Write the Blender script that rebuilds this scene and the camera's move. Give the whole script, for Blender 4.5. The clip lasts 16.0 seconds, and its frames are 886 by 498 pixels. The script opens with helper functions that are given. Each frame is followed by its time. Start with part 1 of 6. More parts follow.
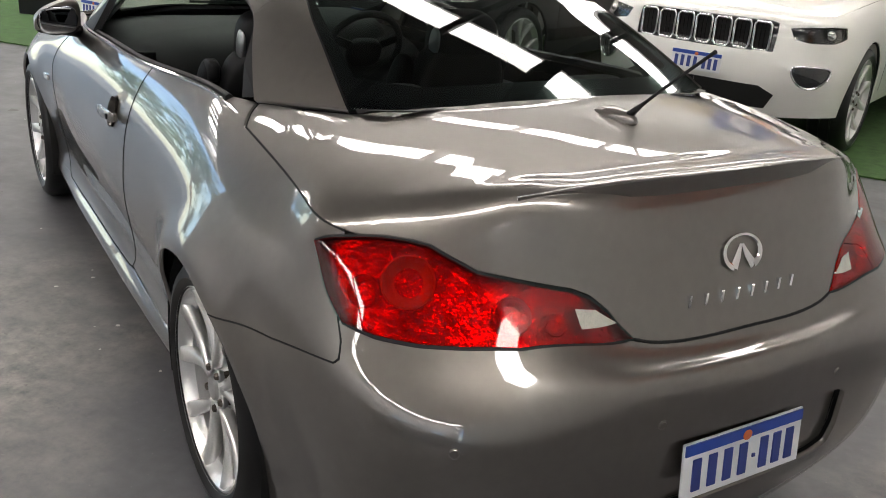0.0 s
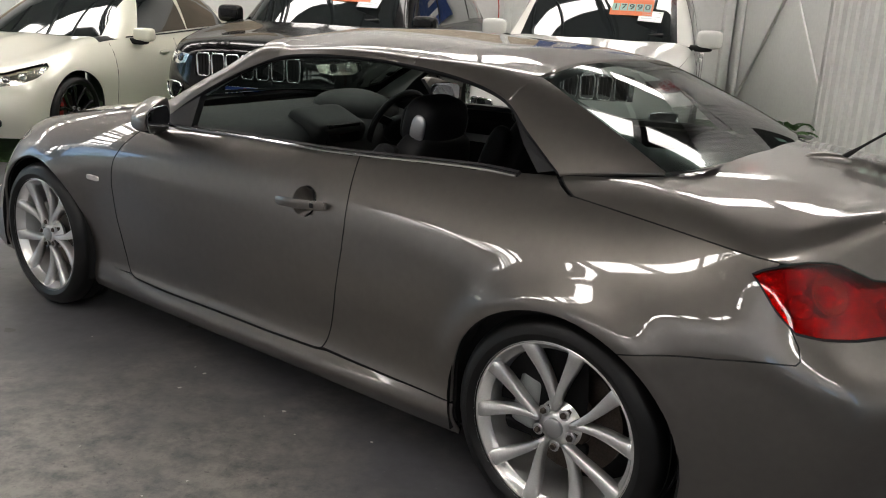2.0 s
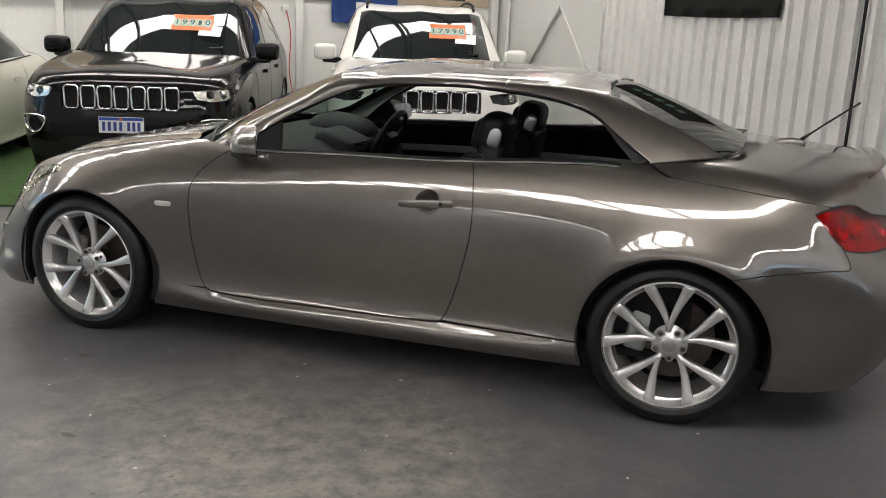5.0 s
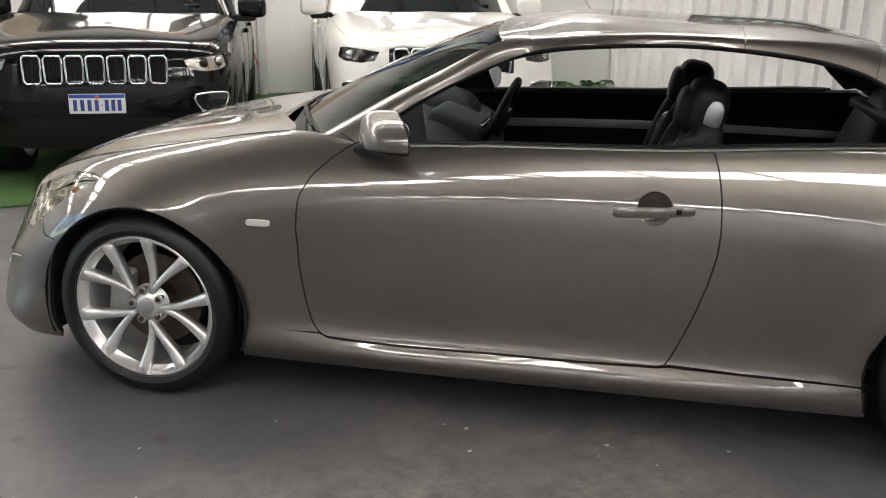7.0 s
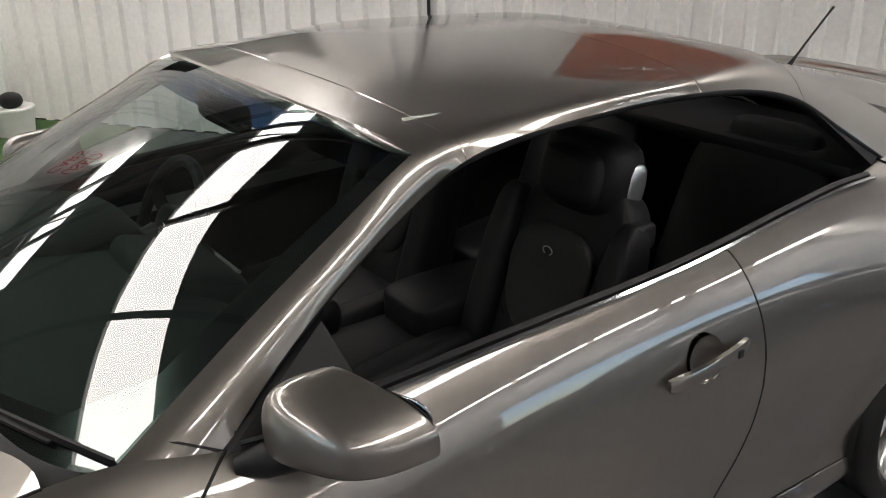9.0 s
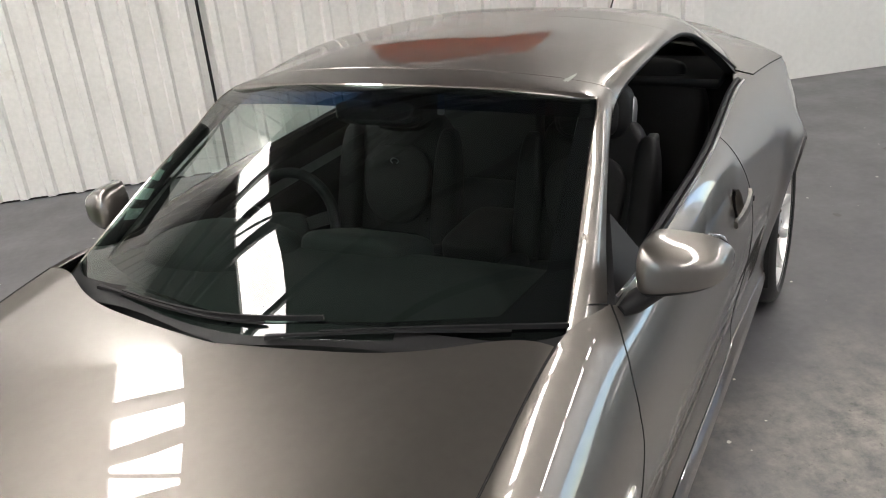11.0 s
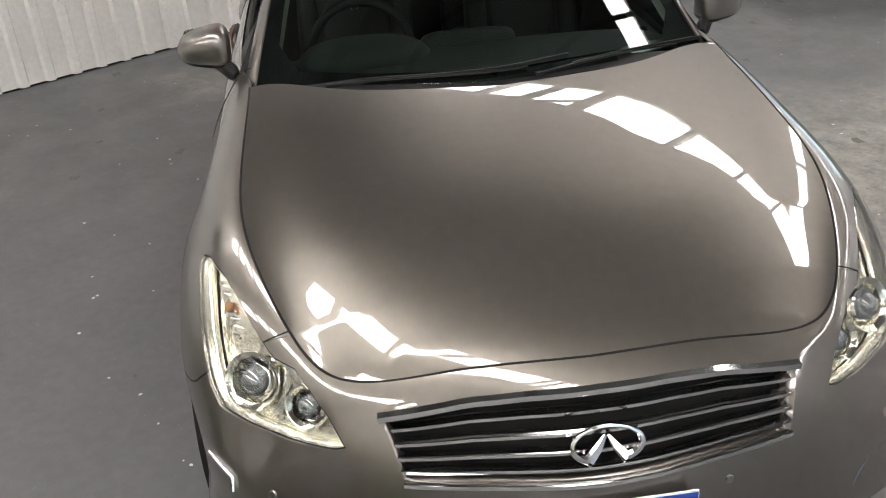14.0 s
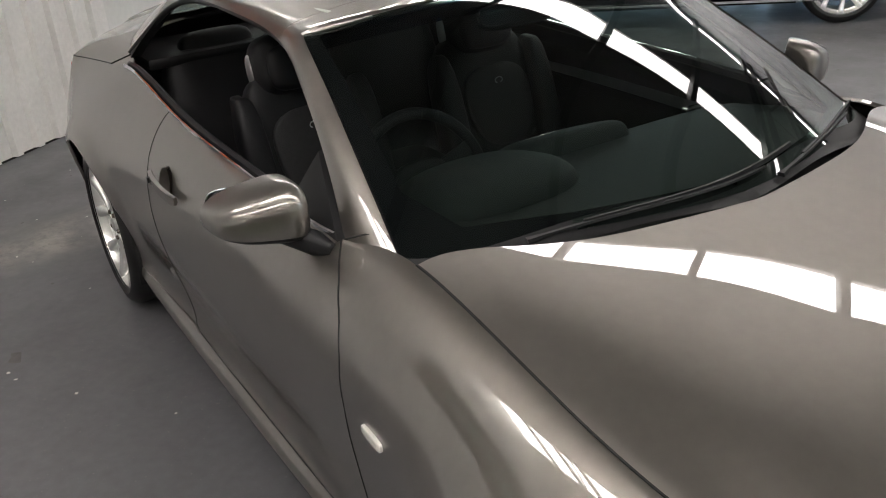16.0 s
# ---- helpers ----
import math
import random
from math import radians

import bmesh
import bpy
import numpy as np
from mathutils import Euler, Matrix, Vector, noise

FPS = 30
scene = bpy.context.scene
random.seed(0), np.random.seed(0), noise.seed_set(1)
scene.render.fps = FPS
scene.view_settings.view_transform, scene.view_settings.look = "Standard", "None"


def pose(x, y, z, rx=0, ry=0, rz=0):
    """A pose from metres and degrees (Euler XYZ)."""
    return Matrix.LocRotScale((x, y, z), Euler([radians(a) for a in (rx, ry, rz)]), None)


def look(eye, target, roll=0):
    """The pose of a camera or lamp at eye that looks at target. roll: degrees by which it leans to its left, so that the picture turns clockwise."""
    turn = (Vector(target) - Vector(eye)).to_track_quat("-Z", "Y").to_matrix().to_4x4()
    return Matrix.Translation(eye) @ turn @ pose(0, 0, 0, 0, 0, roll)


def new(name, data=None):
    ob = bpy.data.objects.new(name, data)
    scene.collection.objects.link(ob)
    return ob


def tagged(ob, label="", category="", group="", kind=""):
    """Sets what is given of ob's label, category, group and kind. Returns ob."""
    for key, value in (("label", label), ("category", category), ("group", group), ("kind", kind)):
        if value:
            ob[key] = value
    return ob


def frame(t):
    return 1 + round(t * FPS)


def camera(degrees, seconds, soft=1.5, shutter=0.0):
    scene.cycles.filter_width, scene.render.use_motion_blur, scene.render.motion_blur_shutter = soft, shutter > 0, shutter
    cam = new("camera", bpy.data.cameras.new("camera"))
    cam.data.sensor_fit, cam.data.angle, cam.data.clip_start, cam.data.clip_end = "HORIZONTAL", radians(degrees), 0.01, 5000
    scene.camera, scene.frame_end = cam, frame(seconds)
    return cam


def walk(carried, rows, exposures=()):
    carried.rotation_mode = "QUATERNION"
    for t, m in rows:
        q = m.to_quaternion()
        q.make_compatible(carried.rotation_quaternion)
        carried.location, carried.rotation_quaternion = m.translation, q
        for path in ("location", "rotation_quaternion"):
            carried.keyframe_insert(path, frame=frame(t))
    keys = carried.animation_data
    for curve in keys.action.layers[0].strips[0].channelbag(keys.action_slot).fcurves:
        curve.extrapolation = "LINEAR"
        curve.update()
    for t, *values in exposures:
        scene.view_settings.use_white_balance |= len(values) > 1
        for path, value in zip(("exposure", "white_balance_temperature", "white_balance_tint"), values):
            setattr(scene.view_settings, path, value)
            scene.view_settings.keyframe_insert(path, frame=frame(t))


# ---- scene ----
cam = camera(52.5, 16.0, soft=1.0)
PATH = [
    (0, (3.453, -1.484, 1.566), (1.873, -0.492, 0.844), 4.1),
    (0.5, (3.239, -1.864, 1.541), (1.725, -0.718, 0.913), 3.5),
    (1, (3.05, -2.225, 1.553), (1.657, -0.92, 0.959), 3.4),
    (1.5, (2.896, -2.644, 1.594), (1.622, -1.215, 1.016), 3.6),
    (2, (2.621, -2.989, 1.578), (1.443, -1.473, 1.017), 2.8),
    (2.5, (2.334, -3.375, 1.579), (1.285, -1.761, 1.037), 2.8),
    (3, (2.078, -3.752, 1.607), (1.179, -2.042, 1.09), 2.4),
    (3.5, (1.827, -4.051, 1.612), (1.051, -2.277, 1.109), 0.7),
    (3.7, (1.78, -4.174, 1.623), (1.061, -2.377, 1.121), 0.2),
    (5.8, (1.269, -4.499, 1.594), (0.732, -2.637, 1.1), 1.8),
    (6, (1.134, -4.47, 1.597), (0.616, -2.604, 1.098), 1.3),
    (6.5, (0.699, -4.07, 1.595), (0.215, -2.209, 1.046), 2.0),
    (7, (0.263, -3.688, 1.538), (-0.122, -1.816, 0.947), 0.9),
    (7.5, (-0.142, -3.21, 1.504), (-0.391, -1.343, 0.831), 1.7),
    (8, (-0.551, -2.768, 1.552), (-0.546, -0.9, 0.837), 0.9),
    (8.5, (-0.85, -2.237, 1.606), (-0.364, -0.435, 0.887), -0.6),
    (9, (-1.042, -1.892, 1.782), (0.039, -0.398, 1.006), -0.6),
    (9.2, (-1.134, -1.81, 1.848), (0.082, -0.435, 1.053), -0.9),
    (11.3, (-2.646, -1.233, 1.922), (-0.998, -0.436, 1.116), -5.8),
    (11.5, (-2.816, -1.173, 1.905), (-1.143, -0.449, 1.082), -5.4),
    (12, (-3.164, -0.997, 1.918), (-1.447, -0.438, 1.059), -4.5),
    (12.5, (-3.361, -0.705, 1.887), (-1.623, -0.31, 0.979), -5.1),
    (13, (-3.575, -0.394, 1.862), (-1.832, -0.21, 0.899), -4.8),
    (13.5, (-3.649, -0.012, 1.848), (-1.908, -0.026, 0.863), -4.2),
    (14, (-3.586, 0.445, 1.851), (-1.843, 0.271, 0.887), -3.7),
    (14.5, (-3.46, 0.823, 1.85), (-1.728, 0.464, 0.916), -4.7),
    (15, (-3.101, 1.12, 1.814), (-1.415, 0.562, 0.894), -4.5),
    (15.5, (-2.685, 1.346, 1.772), (-1.062, 0.603, 0.87), -4.6),
    (16, (-2.266, 1.479, 1.762), (-0.708, 0.562, 0.908), -4.4),
]
EXPOSURES = [(0, 1.6), (.5, 1.1), (1, 1.15), (1.5, 1.17), (2, 1.1), (2.5, 1.3), (3.5, 1.38), (6, 1.35), (7, 1.65), (8, 1.85), (8.5, 2.0), (9, 1.6), (9.2, 1.6), (11.3, 2.08), (12, 2.0), (12.5, 1.72), (13, 1.75), (14, 1.76), (15, 1.6), (16, 1.6)]
walk(cam, [(t, look(e, a, r)) for t, e, a, r in PATH], EXPOSURES)


# ---- light ----
world = bpy.data.worlds.new("world")
world.use_nodes = True
scene.world = world
sky = world.node_tree.nodes.new("ShaderNodeTexSky")
sky.sky_type, sky.sun_disc, sky.sun_elevation, sky.sun_rotation = "NISHITA", False, radians(48), radians(34)
sky.ozone_density, sky.dust_density, sky.air_density = 3.0, .6, 1.0
world.node_tree.links.new(sky.outputs[0], world.node_tree.nodes["Background"].inputs[0])
world.node_tree.nodes["Background"].inputs[1].default_value = 0.15
sun = new("sun", bpy.data.lights.new("sun", "SUN"))
sun.data.energy, sun.data.angle, sun.data.color = 2.5, radians(0.5), (1, .95, .88)
sun.matrix_world = look((6, 9, 12), (0, 0, 0))
SKYLIGHT_STRENGTH = 5.5


# ---- materials ----
def mat(name, color, rough=.5, metal=0.0, coat=0.0, var=.0, scale=5.0, bump=0.0, bscale=120.0, stain=None, stain_scale=1.2, stain_cut=(.5, .7), **more):
    """A surface with colour variation at two scales, stains with shapes of their own, and fine relief."""
    m = bpy.data.materials.new(name)
    m.use_nodes = True
    t = m.node_tree
    b = t.nodes["Principled BSDF"]
    b.inputs["Base Color"].default_value = (*color, 1)
    b.inputs["Roughness"].default_value, b.inputs["Metallic"].default_value = rough, metal
    b.inputs["Coat Weight"].default_value, b.inputs["Coat Roughness"].default_value = coat, .012
    for key, value in more.items():
        b.inputs[key.replace("_", " ")].default_value = value
    if var or bump or stain:
        co = t.nodes.new("ShaderNodeTexCoord")
    if var:
        big, fine, mul = t.nodes.new("ShaderNodeTexNoise"), t.nodes.new("ShaderNodeTexNoise"), t.nodes.new("ShaderNodeMath")
        big.inputs["Scale"].default_value, fine.inputs["Scale"].default_value = scale, scale * 14
        big.inputs["Detail"].default_value, fine.inputs["Detail"].default_value = 4, 3
        mul.operation = "ADD"
        ramp = t.nodes.new("ShaderNodeMapRange")
        ramp.inputs["From Min"].default_value, ramp.inputs["From Max"].default_value = .7, 1.3
        ramp.inputs["To Min"].default_value, ramp.inputs["To Max"].default_value = 1 - var, 1 + var
        hsv = t.nodes.new("ShaderNodeHueSaturation")
        hsv.inputs["Color"].default_value = (*color, 1)
        for n in (big, fine):
            t.links.new(co.outputs["Object"], n.inputs["Vector"])
        t.links.new(big.outputs["Fac"], mul.inputs[0])
        t.links.new(fine.outputs["Fac"], mul.inputs[1])
        t.links.new(mul.outputs[0], ramp.inputs["Value"])
        t.links.new(ramp.outputs[0], hsv.inputs["Value"])
        out = hsv.outputs[0]
        if stain:
            sn, sr, mix = t.nodes.new("ShaderNodeTexNoise"), t.nodes.new("ShaderNodeMapRange"), t.nodes.new("ShaderNodeMix")
            sn.inputs["Scale"].default_value, sn.inputs["Detail"].default_value, sn.inputs["Roughness"].default_value = stain_scale, 8, .68
            sr.inputs["From Min"].default_value, sr.inputs["From Max"].default_value = stain_cut
            mix.data_type = "RGBA"
            mix.inputs["B"].default_value = (*stain, 1)
            t.links.new(co.outputs["Object"], sn.inputs["Vector"])
            t.links.new(sn.outputs["Fac"], sr.inputs["Value"])
            t.links.new(sr.outputs[0], mix.inputs["Factor"])
            t.links.new(out, mix.inputs["A"])
            out = mix.outputs["Result"]
        t.links.new(out, b.inputs["Base Color"])
    if bump:
        bn, bp = t.nodes.new("ShaderNodeTexNoise"), t.nodes.new("ShaderNodeBump")
        bn.inputs["Scale"].default_value, bn.inputs["Detail"].default_value = bscale, 3
        bp.inputs["Strength"].default_value, bp.inputs["Distance"].default_value = bump, .004
        t.links.new(co.outputs["Object"], bn.inputs["Vector"])
        t.links.new(bn.outputs["Fac"], bp.inputs["Height"])
        t.links.new(bp.outputs[0], b.inputs["Normal"])
    return m


def glass(name, tint, gloss=1.0, rough=0.0):
    """Thin tinted glass: it lets light straight through, and mirrors more at a glancing angle, alike from both sides."""
    m = bpy.data.materials.new(name)
    m.use_nodes = True
    t = m.node_tree
    t.nodes.remove(t.nodes["Principled BSDF"])
    a, g, f, mix, power, k = (t.nodes.new("ShaderNode" + s) for s in ("BsdfTransparent", "BsdfGlossy", "LayerWeight", "MixShader", "Math", "Math"))
    a.inputs["Color"].default_value = (*tint, 1)
    g.inputs["Roughness"].default_value = rough
    f.inputs["Blend"].default_value = .5
    power.operation, k.operation, k.use_clamp = "POWER", "MULTIPLY_ADD", True
    power.inputs[1].default_value = 4.6
    k.inputs[1].default_value, k.inputs[2].default_value = .92 * min(gloss, 1.05), .045 * gloss
    t.links.new(f.outputs["Facing"], power.inputs[0])
    t.links.new(power.outputs[0], k.inputs[0])
    t.links.new(k.outputs[0], mix.inputs[0])
    t.links.new(a.outputs[0], mix.inputs[1])
    t.links.new(g.outputs[0], mix.inputs[2])
    t.links.new(mix.outputs[0], t.nodes["Material Output"].inputs["Surface"])
    return m


def glow(name, color, strength):
    m = bpy.data.materials.new(name)
    m.use_nodes = True
    b = m.node_tree.nodes["Principled BSDF"]
    b.inputs["Base Color"].default_value = (*color, 1)
    b.inputs["Emission Color"].default_value, b.inputs["Emission Strength"].default_value = (*color, 1), strength
    return m


WORN = (-1.1, -1.6, 0)


def weather(m):
    """Worn paint on a concrete slab: bare brownish patches, fine pits and scuffs."""
    t = m.node_tree
    b = t.nodes["Principled BSDF"]
    co = next(n for n in t.nodes if n.type == "TEX_COORD")
    out = b.inputs["Base Color"].links[0].from_socket

    def noise(scale, detail, rough, lo, hi):
        n, r = t.nodes.new("ShaderNodeTexNoise"), t.nodes.new("ShaderNodeMapRange")
        n.inputs["Scale"].default_value, n.inputs["Detail"].default_value, n.inputs["Roughness"].default_value = scale, detail, rough
        r.inputs["From Min"].default_value, r.inputs["From Max"].default_value = lo, hi
        t.links.new(co.outputs["Object"], n.inputs["Vector"])
        t.links.new(n.outputs["Fac"], r.inputs["Value"])
        return r.outputs[0]

    def over(under, color, fac):
        mix = t.nodes.new("ShaderNodeMix")
        mix.data_type = "RGBA"
        mix.inputs["B"].default_value = (*color, 1)
        t.links.new(fac, mix.inputs["Factor"])
        t.links.new(under, mix.inputs["A"])
        return mix.outputs["Result"]

    def times(a, b_):
        n = t.nodes.new("ShaderNodeMath")
        n.operation = "MULTIPLY"
        t.links.new(a, n.inputs[0])
        if isinstance(b_, float):
            n.inputs[1].default_value = b_
        else:
            t.links.new(b_, n.inputs[1])
        return n.outputs[0]

    worn = noise(.55, 5, .6, .60, .74)
    # a bare stretch in front of the parked car's nose
    far, soft_edge, add, low = (t.nodes.new("ShaderNode" + s) for s in ("VectorMath", "MapRange", "Math", "Math"))
    far.operation, add.operation, low.operation = "DISTANCE", "ADD", "MAXIMUM"
    far.inputs[1].default_value = WORN
    t.links.new(co.outputs["Object"], far.inputs[0])
    add.use_clamp = False
    t.links.new(far.outputs["Value"], add.inputs[0])
    t.links.new(times(noise(1.6, 5, .6, .2, .8), 1.4), add.inputs[1])
    soft_edge.inputs["From Min"].default_value, soft_edge.inputs["From Max"].default_value = 2.1, 1.1
    t.links.new(add.outputs[0], soft_edge.inputs["Value"])
    t.links.new(worn, low.inputs[0])
    t.links.new(soft_edge.outputs[0], low.inputs[1])
    worn = low.outputs[0]
    out = over(out, (.265, .245, .220), times(times(worn, noise(9, 7, .75, .34, .60)), .95))
    out = over(out, (.045, .042, .040), times(times(worn, noise(30, 4, .7, .60, .70)), .8))
    out = over(out, (.07, .067, .065), times(noise(5, 6, .75, .64, .76), .35))
    out = over(out, (.20, .195, .185), times(noise(60, 2, .6, .68, .76), .55))
    t.links.new(out, b.inputs["Base Color"])
    rough = noise(3, 5, .6, .2, .8)
    mr = t.nodes.new("ShaderNodeMapRange")
    mr.inputs["To Min"].default_value, mr.inputs["To Max"].default_value = .30, .58
    t.links.new(rough, mr.inputs["Value"])
    t.links.new(mr.outputs[0], b.inputs["Roughness"])


PAINT = mat("bronze_grey_metallic", (.172, .157, .142), .34, .9, 1.0, var=.05, scale=2.5, bump=.10, bscale=800, Coat_IOR=1.9)
WHITE_PAINT = mat("white_paint", (.78, .77, .73), .3, 0, 1.0)
CREAM_PAINT = mat("cream_pearl_paint", (.74, .73, .62), .3, .1, 1.0)
BLACK_PAINT = mat("black_paint", (.003, .003, .0035), .25, 0, .55, Specular_IOR_Level=.08)
BLACK = mat("black_plastic", (.009, .009, .010), .5, Specular_IOR_Level=.25, var=.2, scale=9, bump=.06, bscale=400)
GLOSS_BLACK = mat("gloss_black", (.006, .006, .007), .12, 0, .5)
DARK = mat("dark_void", (.004, .004, .004), .9)
RUBBER = mat("tyre_rubber", (.0055, .0055, .006), .42, Specular_IOR_Level=.4, var=.3, scale=18, bump=.08, bscale=220)
SILVER = mat("alloy_silver", (.78, .77, .76), .30, .75, .6, var=.05, scale=12)
CHROME = mat("chrome", (.82, .82, .83), .07, 1.0)
SATIN = mat("satin_silver", (.55, .55, .56), .3, .9)
MIRROR = mat("mirror_glass", (.38, .40, .43), .03, 1.0)
STEEL = mat("brake_steel", (.11, .092, .08), .45, .9, var=.3, scale=14)
CALIPER = mat("caliper_grey", (.42, .44, .43), .5, .5, var=.1, scale=20)
LEATHER = mat("black_leather", (.007, .007, .008), .5, Specular_IOR_Level=.2, var=.2, scale=20, bump=.25, bscale=260)
PERFORATED = mat("perforated_leather", (.016, .016, .017), .6, Specular_IOR_Level=.25, var=.25, scale=60, bump=.5, bscale=320)
DASH = mat("dash_grey_green", (.009, .011, .011), .6, Specular_IOR_Level=.3, var=.1, scale=20, bump=.2, bscale=420)
TRIM_PALE = mat("pale_pillar_trim", (.36, .38, .34), .7, var=.06, scale=20)
TRIM_ALU = mat("brushed_trim", (.42, .42, .43), .35, .9, var=.1, scale=30)
WINDSCREEN = glass("windscreen_glass", (.38, .47, .435), 1.5)
SHADE = glass("shade_band_glass", (.05, .12, .30), .2)
REAR_GLASS = glass("rear_glass", (.34, .40, .38), .95)
DARK_GLASS = mat("dark_window_glass", (.012, .015, .016), .04, 0, 1.0)
CLEAR = glass("clear_lens", (.90, .90, .88), 1.2)
RED_LENS = glass("red_lens", (.86, .05, .05), 1.3)
RED_CORE = mat("red_reflector", (.58, .014, .014), .14, .8, .6, var=.6, scale=22, bump=1.0, bscale=55)
INDICATOR = mat("indicator_lens", (.72, .70, .66), .15, .2, 1.0, var=.15, scale=40, bump=.4, bscale=90)
LENS = mat("projector_glass", (.30, .32, .35), .03, .7, 1.0)
AMBER = mat("amber_bowl", (.34, .15, .06), .25, .3, .5, var=.2, scale=30, bump=.5, bscale=60)
BOWL = mat("lamp_bowl_chrome", (.84, .82, .75), .12, 1.0, var=.2, scale=24, bump=.9, bscale=34)
LAMP_DARK = mat("lamp_surround", (.84, .81, .71), .24, .8, var=.3, scale=18, bump=.3, bscale=40)
PLATE_WHITE = mat("plate_white", (.72, .73, .74), .4, var=.05, scale=30)
PLATE_BLUE = mat("plate_blue", (.02, .06, .32), .4)
PLATE_INK = mat("plate_ink", (.03, .05, .22), .5)
SIGN_BLUE = mat("banner_blue", (.02, .07, .28), .6, var=.1, scale=8)
SIGN_ORANGE = mat("sign_orange", (.66, .15, .045), .6, var=.08, scale=8)
SIGN_WHITE = mat("sign_white", (.75, .75, .74), .6, var=.05, scale=8)
SIGN_GREEN = mat("digit_card_green", (.28, .44, .37), .6)
SIGN_BLACK = mat("banner_black", (.012, .013, .012), .55, var=.2, scale=6)
SIGN_RED = mat("sign_red", (.5, .02, .03), .6)
FLOOR = mat("painted_concrete", (.090, .089, .094), .36, var=.14, scale=1.6, bump=.03, bscale=25)
weather(FLOOR)
WALL = mat("white_wall_panel", (.66, .66, .645), .55, var=.05, scale=1.5, bump=.05, bscale=30)
METAL_WALL = mat("painted_metal_sheet", (.74, .73, .715), .45, var=.07, scale=2.2, stain=(.50, .46, .40), stain_scale=2.6, stain_cut=(.66, .84), bump=.04, bscale=20)
YARD = mat("yard_paving", (.22, .21, .20), .8, var=.15, scale=.6)
BACK_WALL = mat("painted_block_wall", (.60, .61, .64), .7, var=.15, scale=2.0, bump=.1, bscale=30)
TIMBER = mat("timber_sheet", (.42, .34, .25), .7, var=.15, scale=4)
ROOF_SHEET = mat("roof_sheet", (.24, .24, .24), .6, var=.1, scale=1.0)
STEEL_DARK = mat("truss_steel", (.10, .10, .10), .6, var=.1, scale=4)
TURF = mat("artificial_turf", (.035, .085, .018), .9, var=.4, scale=14, bump=.6, bscale=160)
# the glow stands in for daylight coming through the sheets
SKYLIGHT = glow("translucent_roof_sheet", (1.0, .95, .895), SKYLIGHT_STRENGTH)
FERN = mat("fern_green", (.05, .12, .03), .6, var=.3, scale=20)
POT = mat("white_pot", (.7, .7, .68), .5, var=.08, scale=6)
RED_CABLE = mat("red_cable", (.5, .03, .02), .5)
SPECK = mat("white_speck", (.6, .58, .53), .8)
OIL = mat("dark_mark", (.075, .07, .066), .5, var=.3, scale=30)


# ---- building helpers ----
def link_mesh(name, me, material, parent=None, label=""):
    if material is not None and not me.materials:
        me.materials.append(material)
    ob = new(name, me)
    if parent is not None:
        ob.parent = parent
    if label:
        tagged(ob, label)
    return ob


def part(name, bm, material, parent=None, label="", smooth=None):
    """Links a bmesh as one mesh object under a thing or part. smooth: edges sharper than this many degrees stay sharp."""
    if smooth is not None:
        for f in bm.faces:
            f.smooth = True
        for e in bm.edges:
            if len(e.link_faces) == 2 and e.calc_face_angle(0) > radians(smooth):
                e.smooth = False
    me = bpy.data.meshes.new(name)
    bm.to_mesh(me)
    bm.free()
    return link_mesh(name, me, material, parent, label)


def thing(name, label, category, m=None, group="", kind=""):
    ob = new(name)
    ob.empty_display_size = .1
    if m is not None:
        ob.matrix_world = m
    return tagged(ob, label, category, group, kind)


def box(a, b, bevel=0.0, seg=2, m=None):
    bm = bmesh.new()
    bmesh.ops.create_cube(bm, size=1)
    for v in bm.verts:
        v.co = [(a[i] + b[i]) / 2 + (b[i] - a[i]) * v.co[i] for i in range(3)]
    if bevel:
        bmesh.ops.bevel(bm, geom=bm.edges[:], offset=bevel, segments=seg, affect="EDGES", profile=.5)
    if m is not None:
        bm.transform(m)
    return bm


def lathe(profile, n=48, axis="y", m=None, closed=False):
    """Turns (radius, height) pairs round an axis."""
    bm = bmesh.new()
    rings = []
    for r, h in profile:
        ring = []
        for k in range(n):
            a = 2 * math.pi * k / n
            c = (r * math.cos(a), h, r * math.sin(a)) if axis == "y" else (r * math.cos(a), r * math.sin(a), h)
            ring.append(bm.verts.new(c))
        rings.append(ring)
    pairs = list(zip(rings, rings[1:])) + ([(rings[-1], rings[0])] if closed else [])
    for a, b in pairs:
        for k in range(n):
            bm.faces.new((a[k], a[(k + 1) % n], b[(k + 1) % n], b[k]))
    for ring, (r, h) in ((rings[0], profile[0]), (rings[-1], profile[-1])):
        if not closed and r > 1e-5 and r < .02:
            bm.faces.new(ring)
    bmesh.ops.recalc_face_normals(bm, faces=bm.faces[:])
    if m is not None:
        bm.transform(m)
    return bm


